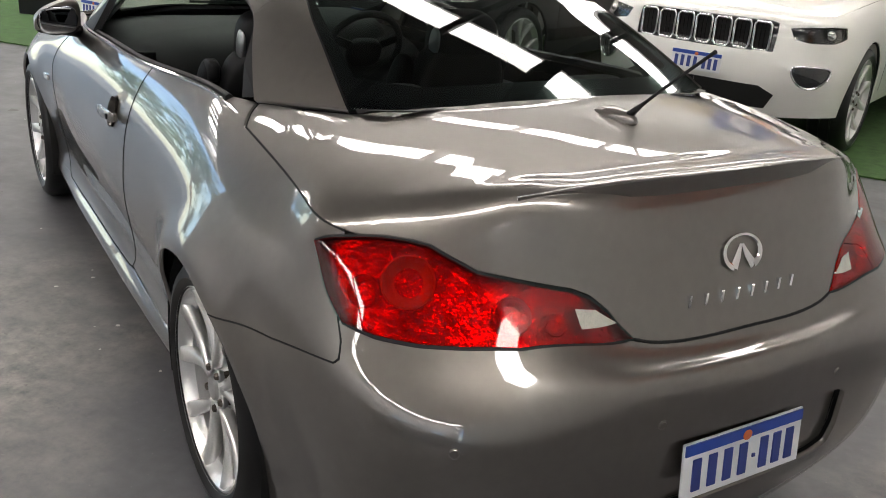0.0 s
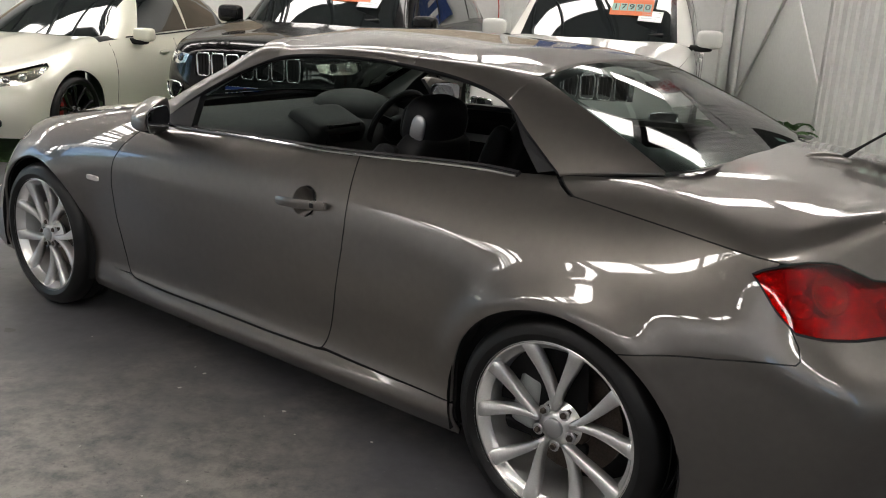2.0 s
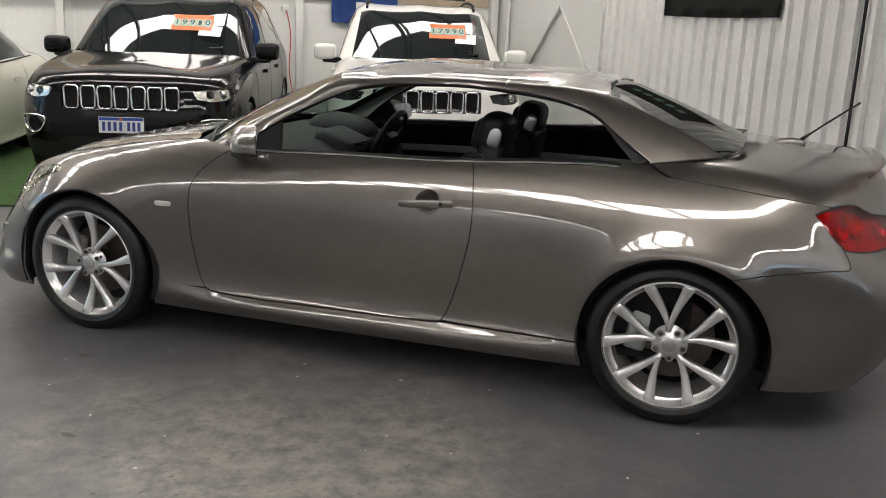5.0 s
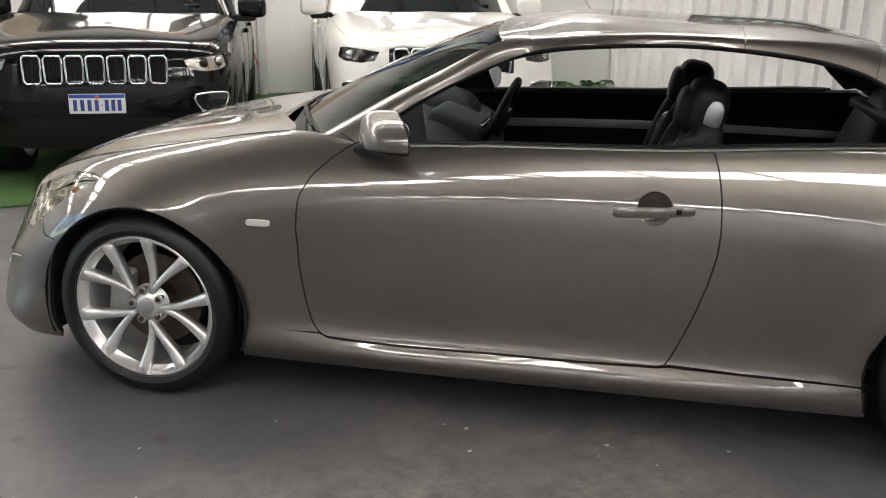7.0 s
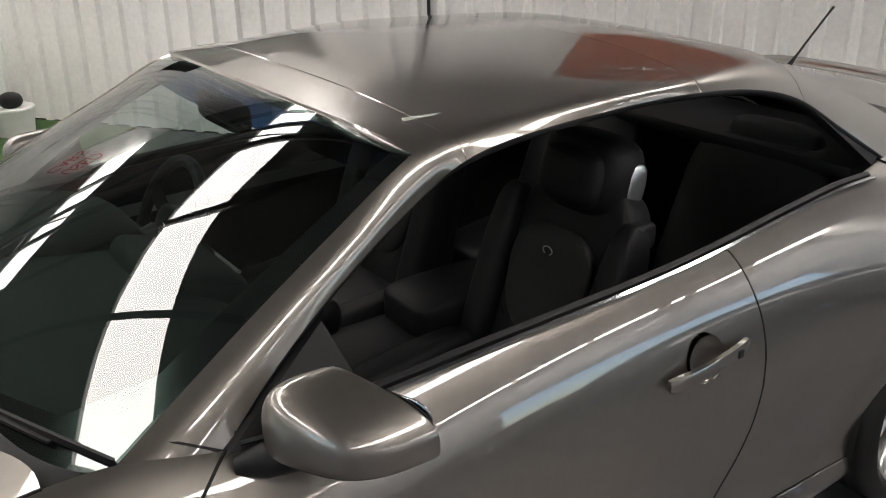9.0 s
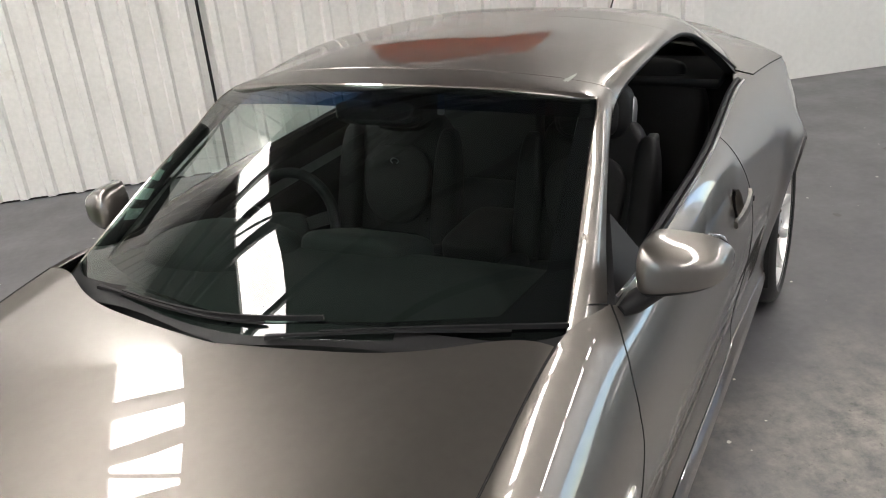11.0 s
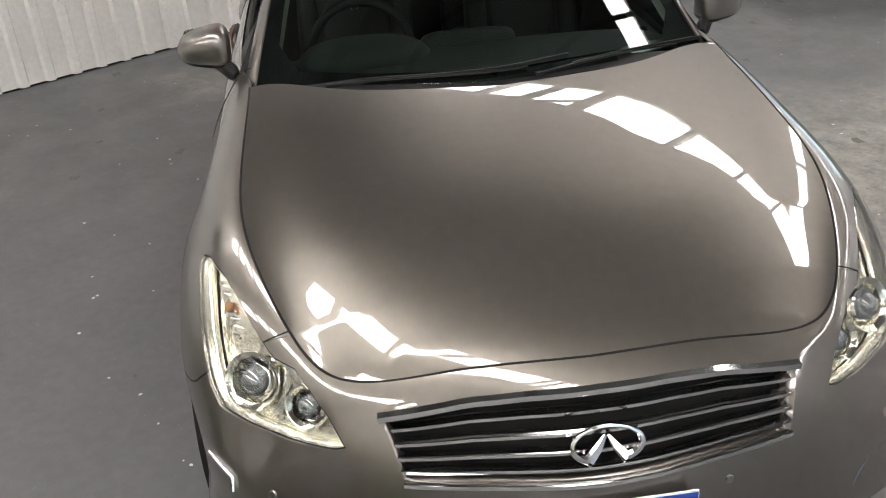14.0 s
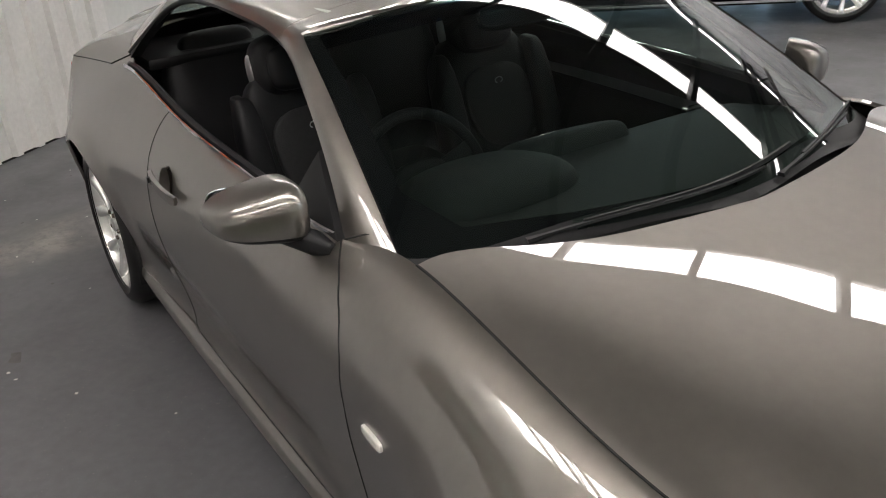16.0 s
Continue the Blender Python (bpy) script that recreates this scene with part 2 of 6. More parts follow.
def sweep(points, section, closed=False, up=(0, 0, 1), scale=None):
    """Moves a flat section (side, up pairs) along points."""
    bm = bmesh.new()
    pts = [Vector(p) for p in points]
    rows = []
    for i, p in enumerate(pts):
        a, b = pts[max(i - 1, 0)] if not closed else pts[i - 1], pts[min(i + 1, len(pts) - 1)] if not closed else pts[(i + 1) % len(pts)]
        d = (b - a).normalized()
        side = d.cross(Vector(up))
        side = side.normalized() if side.length > 1e-5 else Vector((1, 0, 0))
        top = side.cross(d)
        k = scale[i] if scale else 1
        rows.append([bm.verts.new(p + side * s * k + top * h * k) for s, h in section])
    n = len(section)
    for a, b in list(zip(rows, rows[1:])) + ([(rows[-1], rows[0])] if closed else []):
        for k in range(n):
            bm.faces.new((a[k], a[(k + 1) % n], b[(k + 1) % n], b[k]))
    if not closed:
        bm.faces.new(rows[0])
        bm.faces.new(rows[-1])
    bmesh.ops.recalc_face_normals(bm, faces=bm.faces[:])
    return bm


def circle(r, n=10, sx=1.0):
    return [(r * sx * math.cos(2 * math.pi * k / n), r * math.sin(2 * math.pi * k / n)) for k in range(n)]


def pillow(size, e=(.5, .5), m=None, n=(28, 20), taper=0.0):
    """A rounded cushion: a superellipsoid of half sizes size; taper narrows it towards its top."""
    bm = bmesh.new()

    def sp(c, p):
        return math.copysign(abs(c) ** p, c)

    rows = []
    for i in range(n[1] + 1):
        v = -math.pi / 2 + math.pi * i / n[1]
        row = []
        for k in range(n[0]):
            u = 2 * math.pi * k / n[0]
            z = sp(math.sin(v), e[0])
            t = 1 - taper * (z + 1) / 2
            row.append(bm.verts.new((size[0] * t * sp(math.cos(v), e[0]) * sp(math.cos(u), e[1]), size[1] * t * sp(math.cos(v), e[0]) * sp(math.sin(u), e[1]), size[2] * z)))
        rows.append(row)
    for a, b in zip(rows, rows[1:]):
        for k in range(n[0]):
            bm.faces.new((a[k], a[(k + 1) % n[0]], b[(k + 1) % n[0]], b[k]))
    bmesh.ops.remove_doubles(bm, verts=bm.verts[:], dist=1e-5)
    bmesh.ops.recalc_face_normals(bm, faces=bm.faces[:])
    if m is not None:
        bm.transform(m)
    return bm


def join(*bms):
    out = bms[0]
    for other in bms[1:]:
        me = bpy.data.meshes.new("temporary")
        other.to_mesh(me)
        other.free()
        out.from_mesh(me)
        bpy.data.meshes.remove(me)
    return out


def mirrored(bm):
    """The same shape on the other side of the car."""
    bm = bm.copy()
    for v in bm.verts:
        v.co.y = -v.co.y
    bmesh.ops.reverse_faces(bm, faces=bm.faces[:])
    return bm


def lettering(name, text, size, material, parent, m, label="", depth=.001):
    cu = bpy.data.curves.new(name, "FONT")
    cu.body, cu.size, cu.align_x, cu.align_y, cu.extrude = text, size, "CENTER", "CENTER", depth
    tmp = bpy.data.objects.new(name, cu)
    scene.collection.objects.link(tmp)
    me = bpy.data.meshes.new_from_object(tmp.evaluated_get(bpy.context.evaluated_depsgraph_get()))
    bpy.data.objects.remove(tmp)
    me.transform(m)
    me.materials.clear()
    return link_mesh(name, me, material, parent, label)


# ---- the hall ----
# Room axes: a runs towards the ribbed metal wall, b towards the panelled wall behind the parked cars.
ROOM = Matrix(((.8, -.6, 0, 0), (.6, .8, 0, 0), (0, 0, 1, 0), (0, 0, 0, 1)))
A_WALL, B_WALL, A_FAR, B_FAR, TOP = 3.74, 8.28, -13.0, -10.5, 4.5


def structure(name, bm, material, label="", category="", smooth=None):
    ob = part(name, bm, material, None, label, smooth)
    ob.matrix_world = ROOM
    return tagged(ob, label, category, kind="structure")


structure("floor", box((A_FAR - .2, B_FAR - .3, -.2), (A_WALL + .6, B_WALL + .3, 0)), FLOOR, "worn grey painted concrete floor", "floor")
structure("ground", box((-160, -90, -.2), (A_FAR - .2, 90, -.004)), YARD, "bare paved yard outside the entrance", "ground")
structure("ground_south", box((A_FAR - .2, -90, -.2), (A_WALL + .6, B_FAR - .3, -.004)), YARD, "bare paved yard south of the hall", "ground")
structure("ground_side", box((A_WALL + .6, -90, -.2), (120, 90, -.004)), YARD, "bare paved yard beside the hall", "ground")
structure("wall_panelled", box((A_FAR - .2, B_WALL, 0), (A_WALL + .6, B_WALL + .2, TOP)), WALL, "pale grey panelled wall behind the cars", "wall")
structure("wall_flat", box((A_WALL + .02, 4.95, 0), (A_WALL + .2, B_WALL, TOP)), WALL, "pale flat wall panel beside the ribbed wall", "wall")
structure("wall_flat_rear", box((A_WALL + .30, -8.2, 0), (A_WALL + .5, -2.78, TOP)), WALL, "plain white wall", "wall")
structure("wall_flat_corner", box((A_WALL + .30, B_FAR, 0), (A_WALL + .5, -9.4, TOP)), WALL, "plain white wall beside the side door", "wall")
structure("wall_over_side_door", box((A_WALL + .30, -9.4, 3.4), (A_WALL + .5, -8.2, TOP)), WALL, "plain white wall over the side door", "wall")
# wide roller-door opening in the south wall too
structure("wall_south", box((A_FAR - .2, B_FAR - .2, 0), (-1.6, B_FAR, TOP)), BACK_WALL, "plain white painted block wall", "wall")
structure("wall_south_corner", box((3.0, B_FAR - .2, 0), (A_WALL + .5, B_FAR, TOP)), BACK_WALL, "plain white painted block wall beside the roller door", "wall")
structure("wall_south_top", box((-1.6, B_FAR - .2, 2.5), (3.0, B_FAR, TOP)), BACK_WALL, "plain white painted block wall over the roller door", "wall")
# the far end with its wide roller-door opening
structure("wall_entrance", box((A_FAR - .2, B_FAR, 0), (A_FAR, .8, TOP)), BACK_WALL, "white painted block wall beside the entrance", "wall")
structure("wall_entrance_north", box((A_FAR - .2, 6.2, 0), (A_FAR, B_WALL, TOP)), BACK_WALL, "white painted block wall beside the entrance", "wall")
structure("wall_entrance_top", box((A_FAR - .2, .8, 3.9), (A_FAR, 6.2, TOP)), BACK_WALL, "white painted block wall over the entrance", "wall")
# ribbed sheet: pans and raised ribs folded from one sheet
bm = bmesh.new()
prof, b = [], -2.7
pitch = .190
while b < 4.95:
    for db, h in ((0, 0), (.105, 0), (.122, -.036), (.168, -.036), (.185, 0)):
        prof.append((min(b + db, 4.95), h))
    b += pitch
low = [bm.verts.new((A_WALL + h, b, .012)) for b, h in prof]
high = [bm.verts.new((A_WALL + h, b, TOP)) for b, h in prof]
for k in range(len(prof) - 1):
    bm.faces.new((low[k], low[k + 1], high[k + 1], high[k]))
structure("wall_ribbed", bm, METAL_WALL, "white painted ribbed metal sheet wall with dents and dirt", "wall")
# solid near-black box for the shade behind the sheet
structure("wall_ribbed_backing", box((A_WALL + .04, -2.7, .05), (A_WALL + .1, 4.95, TOP)), DARK, "near-black backing in place of the shaded hollow behind the metal sheet")
# unseen strip, added only to keep sun from leaking between the two walls
structure("wall_leak_closer", box((A_WALL + .04, -2.78, 0), (A_WALL + .5, -2.7, TOP)), WALL, "white strip added beside the metal sheet to stop a sun leak", "wall")
# near-black strip for the shade in the slit under the sheet
structure("wall_base_shade", box((A_WALL - .005, -2.7, 0), (A_WALL + .04, 4.95, .012)), DARK)
structure("sheet_joint", box((A_WALL - .034, .945, .0), (A_WALL - .02, .965, TOP)), BLACK, "dark vertical joint in the metal sheet")
structure("turf", box((-9.0, 3.30, .004), (A_WALL - .05, B_WALL, .016)), TURF, "green artificial turf under the parked cars", "turf", None)
# timber and cable tray above the panelled wall
structure("wall_timber_band", box((-9, B_WALL - .03, 1.78), (A_WALL, B_WALL, 2.7), .005), TIMBER, "weathered timber sheets above the wall panels")
structure("cable_tray", box((-5.6, B_WALL - .12, 1.70), (-1.0, B_WALL - .02, 1.76), .006), WALL, "white cable tray")
for k, a in enumerate(np.arange(-8.2, 3.6, 1.22)):
    structure("wall_seam", box((a, B_WALL - .008, 0), (a + .012, B_WALL - .001, 1.78)), METAL_WALL, "wall panel cover strip")
for a in (.79, -2.26, -5.3):
    structure("wall_post", box((a - .05, B_WALL - .10, 0), (a + .05, B_WALL - .004, TOP), .01), WALL, "white square steel post", "post", 30)
structure("wall_post", box((A_WALL - .14, B_WALL - .14, 0), (A_WALL - .02, B_WALL - .02, TOP), .012), WALL, "white steel corner post", "post", 30)

# ceiling with translucent strips
# the wider strip at 6.1 is an unseen extra that brightens the panelled wall
strips = [(-9.6, .32), (-3.6, .32), (2.5, .32), (6.1, .42)]
edges = [B_FAR - .2]
for c, w in strips:
    edges += [c - w, c + w]
edges.append(B_WALL + .2)
bm = None
for k in range(0, len(edges), 2):
    piece = box((A_FAR - .2, edges[k], TOP), (A_WALL + .6, edges[k + 1], TOP + .12))
    bm = piece if bm is None else join(bm, piece)
structure("ceiling", bm, ROOF_SHEET, "grey metal roof sheets", "ceiling")
bm = None
for c, w in strips:
    piece = box((A_FAR - .1, c - w, TOP + .05), (A_WALL + .5, c + w, TOP + .07))
    bm = piece if bm is None else join(bm, piece)
structure("skylight", bm, SKYLIGHT, "bright translucent roof strips", "skylight")
for a in np.arange(-12.2, 3.7, 1.25):
    structure("roof_purlin", box((a - .04, B_FAR, TOP - .16), (a + .04, B_WALL, TOP - .01)), STEEL_DARK, "dark steel roof purlin")
for a in (-8.6, -3.6, 1.4):
    bm = box((a - .05, B_FAR, TOP - .28), (a + .05, B_WALL, TOP - .18))
    bm = join(bm, box((a - .05, B_FAR, TOP - .98), (a + .05, B_WALL, TOP - .90)))
    for j, b0 in enumerate(np.arange(B_FAR, B_WALL - 1, 1.2)):
        z0, z1 = (TOP - .93, TOP - .22) if j % 2 else (TOP - .22, TOP - .93)
        bm = join(bm, sweep([(a, b0, z0), (a, b0 + 1.2, z1)], circle(.025, 6)))
    structure("roof_truss", bm, STEEL_DARK, "dark steel lattice roof truss", "truss")


def in_room(a, b, z, turn=0.0):
    return ROOM @ pose(a, b, z, 0, 0, turn)


def banner(label, a, b, z0, wide, high, material, m, bars=(), bar_material=None, name="banner"):
    """A hanging cloth banner with eyelets; bars stand in for its writing."""
    t = thing(name, label, "banner", m)
    bm = bmesh.new()
    nx, nz = 24, 10
    grid = [[bm.verts.new((wide * (i / nx - .5), .006 * math.sin(i * .9) * (1 - k / nz), z0 + high * k / nz + (.012 * math.sin(i / nx * math.pi) * -1 if k == 0 else 0))) for k in range(nz + 1)] for i in range(nx + 1)]
    for i in range(nx):
        for k in range(nz):
            bm.faces.new((grid[i][k], grid[i + 1][k], grid[i + 1][k + 1], grid[i][k + 1]))
    bmesh.ops.solidify(bm, geom=bm.faces[:], thickness=.003)
    bmesh.ops.recalc_face_normals(bm, faces=bm.faces[:])
    part("cloth", bm, material, t, smooth=60)
    for x, z, w, h in bars:
        part("print_bar", box((x - w / 2, -.017, z - h / 2), (x + w / 2, -.012, z + h / 2), .002), bar_material, t)
    return t


# on the ribbed wall
banner("black cloth banner on the ribbed metal wall", 0, 0, 1.72, 1.77, .9, SIGN_BLACK, in_room(A_WALL - .045, 2.76, 0, -90), [(-.5 + .25 * k, 2.15, .14, .2) for k in range(5)], SIGN_GREEN)
banner("orange cloth banner with white print on the ribbed metal wall", 0, 0, 2.05, 1.5, 1.0, SIGN_ORANGE, in_room(A_WALL - .045, -.85, 0, -90), [(-.45 + .18 * k, 2.75 - .22 * j, .12, .06) for k in range(6) for j in range(2)], SIGN_WHITE)
# on the panelled wall
banner("blue cloth flag with a white oval on the panelled wall", 0, 0, 1.50, .95, 1.75, SIGN_BLUE, in_room(1.72, B_WALL - .06, 0), [(.0, 1.72, .26, .12), (-.05, 2.02, .34, .12), (-.05, 2.22, .34, .12), (-.05, 2.42, .34, .12), (-.05, 2.62, .34, .12), (-.05, 2.82, .34, .12)], SIGN_WHITE)
t = banner("white cloth banner with a blue disc high on the panelled wall", 0, 0, 2.30, .8, 1.6, SIGN_WHITE, in_room(2.75, B_WALL - .06, 0), [(-.15 + .1 * k, 2.5, .06, .12) for k in range(4)], SIGN_BLACK)
part("print_disc", lathe([(.001, -.018), (.20, -.018), (.205, -.010)], 36, m=pose(0, 0, 3.0) @ Matrix.Diagonal((1.1, 1, .8, 1))), SIGN_BLUE, t, smooth=40)
t = banner("white cloth banner with red lettering high on the flat wall", 0, 0, 3.35, 1.5, .85, SIGN_WHITE, in_room(A_WALL - .045, 6.5, 0, -90))
lettering("lettering", "USED", .36, SIGN_RED, t, pose(0, -.020, 3.98, 90))
lettering("lettering", "CARS", .36, SIGN_RED, t, pose(0, -.020, 3.60, 90))
banner("white cloth flag with a red corner on the panelled wall", 0, 0, 1.55, 1.1, .9, SIGN_WHITE, in_room(-3.55, B_WALL - .06, 0), [(-.12, 1.76, .3, .2)], SIGN_RED)
for a in (.60, -2.08):
    t = thing("power_outlet", "small white power outlet on the panelled wall", "outlet", in_room(a, B_WALL - .03, 1.66))
    part("cover_plate", box((-.05, -.02, -.035), (.05, .028, .035), .006), WALL, t)
    part("switch", box((-.012, -.028, -.012), (.012, -.018, .012), .002), WALL, t)
cable = [(.62 + .007 * k + .03 * math.sin(k * .5), B_WALL - .05, 1.63 - .09 * k) for k in range(17)]
cord = thing("red_power_cable", "red extension cable hanging down the panelled wall", "cable", ROOM)
part("cord", sweep(cable, circle(.007, 6), up=(1, 0, 0)), RED_CABLE, cord, smooth=60)
# steel brace on the flat panel beside the ribbed wall
brace = thing("wall_brace", "thin white steel cross brace on the flat wall", "brace", ROOM)
part("rod", sweep([(A_WALL - .01, 7.9, .20), (A_WALL - .01, 6.12, 1.82)], circle(.022, 8), up=(1, 0, 0)), WALL, brace, smooth=60)
part("rod", sweep([(A_WALL - .012, 4.99, .80), (A_WALL - .012, 6.12, 1.82)], circle(.014, 8), up=(1, 0, 0)), WALL, brace, smooth=60)
part("upright", sweep([(A_WALL - .03, 7.75, 0), (A_WALL - .03, 7.75, 3)], circle(.03, 8), up=(1, 0, 0)), WALL, brace, smooth=60)


def fern(m, size, label, seed):
    """A fern: arching fronds with two rows of leaflets each, in a pot."""
    rnd = random.Random(seed)
    t = thing("potted_fern", label, "plant", m, group="plants by the wall")
    part("pot", lathe([(.001, .01), (.10, .01), (.14, .26), (.15, .28), (.135, .28), (.125, .20), (.001, .20)], 28, axis="z"), POT, t, smooth=40)
    for k in range(26):
        a, reach, lift = rnd.uniform(0, 6.28), size * rnd.uniform(.6, 1.0), size * rnd.uniform(.35, .9)
        bm = bmesh.new()
        for i in range(16):
            s = (i + 2) / 18
            x, z = reach * s, .25 + lift * (1.9 * s - 1.5 * s * s)
            for side in (-1, 1):
                ln = size * .22 * math.sin(math.pi * min(1, s * .9 + .08))
                c = [(x, 0, z), (x + .02, side * ln * .5, z + .012), (x + .03, side * ln, z - .02), (x + .035, side * ln * .5, z - .004)]
                bm.faces.new([bm.verts.new(p) for p in c])
        bm.transform(pose(0, 0, 0, 0, 0, math.degrees(a)))
        part("frond", bm, FERN, t)
    return t


fern(in_room(3.30, 4.65, 0), .42, "green fern in a white pot on the turf", 1)
fern(in_room(3.25, 5.35, 0), .30, "small green fern in a white pot on the turf", 2)
pot = thing("white_bucket", "white plastic bucket by the ribbed wall with a black lid", "bucket", in_room(3.3, 4.05, 0))
part("bucket_body", lathe([(.001, .004), (.13, .004), (.15, .20), (.16, .205), (.155, .22), (.14, .22), (.001, .21)], 32, axis="z"), POT, pot, smooth=40)
part("bucket_lid", pillow((.08, .08, .06), (.9, .9), pose(0, 0, .265)), BLACK, pot, smooth=60)

# black rack added to fill the dark area at this end of the wall
rack = thing("dark_filler_rack", "black slatted rack added to fill the dark end of the panelled wall", "rack", in_room(-8.6, B_WALL - .35, 0))
for z in (.02, .42, .82, 1.22):
    part("rack_shelf", box((-1.0, -.26, z), (1.0, .26, z + .05), .006), BLACK, rack)
for x in (-.97, 0, .97):
    for y in (-.23, .23):
        part("rack_post", box((x - .03, y - .03, 0), (x + .03, y + .03, 1.5), .006), BLACK, rack)
for k in range(12):
    part("rack_slat", box((-.98 + .165 * k, .24, .05), (-.88 + .165 * k, .26, 1.45)), BLACK, rack)
bollard = thing("orange_bollard", "orange plastic bollard standing by the black rack", "bollard", in_room(-7.75, 7.0, 0))
part("bollard_post", lathe([(.001, 0), (.09, 0), (.09, .04), (.055, .06), (.05, .95), (.03, 1.0), (.001, 1.01)], 24, axis="z"), SIGN_ORANGE, bollard, smooth=40)
planter = thing("black_planter", "low black planter box on the turf", "planter", in_room(-6.25, 5.1, .016, 10))
for x0, y0, x1, y1 in ((-.5, -.2, .5, -.17), (-.5, .17, .5, .2), (-.5, -.17, -.47, .17), (.47, -.17, .5, .17)):
    part("planter_board", box((x0, y0, 0), (x1, y1, .36), .004), BLACK, planter)
part("soil", box((-.47, -.17, .26), (.47, .17, .30)), TIMBER, planter)

# trees across the yard, seen only mirrored in paint and glass; added to block the yellow horizon
def yard_tree(m, seed):
    rnd = random.Random(seed)
    t = thing("yard_tree", "green broad-leaved tree across the yard", "tree", m, group="trees across the yard")
    part("trunk", sweep([(0, 0, 0), (.1, .05, 1.5), (.05, -.1, 3.0), (.2, .1, 4.6)], circle(.22, 10), scale=[1.2, .9, .7, .35]), TIMBER, t, smooth=60)
    clumps = [(rnd.gauss(0, 1.3), rnd.gauss(0, 1.3), rnd.uniform(2.6, 6.6), rnd.uniform(.6, 1.2)) for k in range(22)]
    for x, y, z, r in clumps[:7]:
        part("limb", sweep([(.08, 0, 2.4), (x * .5, y * .5, (z + 2.4) / 2), (x, y, z)], circle(.07, 6), scale=[1, .7, .3]), TIMBER, t, smooth=60)
    verts, faces = [], []
    for x, y, z, r in clumps:
        for k in range(110):
            c = Vector((rnd.gauss(0, 1), rnd.gauss(0, 1), rnd.gauss(0, 1))).normalized() * r * rnd.uniform(.5, 1) + Vector((x, y, z))
            e, g = Vector((rnd.gauss(0, 1), rnd.gauss(0, 1), rnd.gauss(0, 1))).normalized() * .16, Vector((rnd.gauss(0, 1), rnd.gauss(0, 1), rnd.gauss(0, 1))).normalized() * .09
            n0 = len(verts)
            verts += [c - e, c + g, c + e, c - g]
            faces.append((n0, n0 + 1, n0 + 2, n0 + 3))
    me = bpy.data.meshes.new("crown")
    me.from_pydata([tuple(v) for v in verts], [], faces)
    link_mesh("crown", me, FERN, t)
    return t


for k, (a, b) in enumerate(((-31, -13), (-34, -7.5), (-30, -3), (-33, 2.5), (-31, 7), (-35, 12))):
    yard_tree(in_room(a, b, 0, 40 * k), 30 + k)

# marks on the concrete
rnd = random.Random(7)
bm = bmesh.new()
for k in range(420):
    x, y = rnd.uniform(-4.5, 5.5), rnd.uniform(-5.5, 3.5)
    if abs(y) < .8 and abs(x) < 2.2:
        continue
    r = rnd.uniform(.003, .009)
    vs = [bm.verts.new((x + r * rnd.uniform(.5, 1.5) * math.cos(q), y + r * rnd.uniform(.5, 1.5) * math.sin(q), .0022)) for q in (0, 1.2, 2.5, 3.8, 5.1)]
    bm.faces.new(vs)
tagged(part("floor_grit", bm, SPECK), "pale grit and paint chips on the concrete", "grit", kind="stuff")
bm = bmesh.new()
for k in range(160):
    x, y = rnd.uniform(-4.5, 5.5), rnd.uniform(-5.5, 3.5)
    r = rnd.choice((.008, .012, .02, .035, .05))
    vs = [bm.verts.new((x + r * rnd.uniform(.5, 1.3) * math.cos(q), y + r * rnd.uniform(.3, .9) * math.sin(q), .0016)) for q in np.linspace(0, 5.6, 9)]
    bm.faces.new(vs)
tagged(part("floor_stains", bm, OIL), "dark oil spots on the concrete", "stains", kind="stuff")


# ---- shape of the main car: smooth skins stretched over its character lines ----
def spline2(t, y):
    """Second derivatives of the natural cubic through y at the knots t."""
    n = len(t)
    h = np.diff(t)
    a = np.eye(n)
    b = np.zeros_like(y)
    for i in range(1, n - 1):
        a[i, i - 1], a[i, i], a[i, i + 1] = h[i - 1], 2 * (h[i - 1] + h[i]), h[i]
        b[i] = 6 * ((y[i + 1] - y[i]) / h[i] - (y[i] - y[i - 1]) / h[i - 1])
    return np.linalg.solve(a, b.reshape(n, -1)).reshape(y.shape)


def spline(t, y, m, q):
    """The natural cubic at the places q."""
    q = np.clip(q, t[0], t[-1])
    i = np.clip(np.searchsorted(t, q, side="right") - 1, 0, len(t) - 2)
    h = (t[i + 1] - t[i])
    a, b = (t[i + 1] - q) / h, (q - t[i]) / h
    k = (Ellipsis,) + (None,) * (y.ndim - 1)
    return a[k] * y[i] + b[k] * y[i + 1] + ((a**3 - a) * h**2 / 6)[k] * m[i] + ((b**3 - b) * h**2 / 6)[k] * m[i + 1]


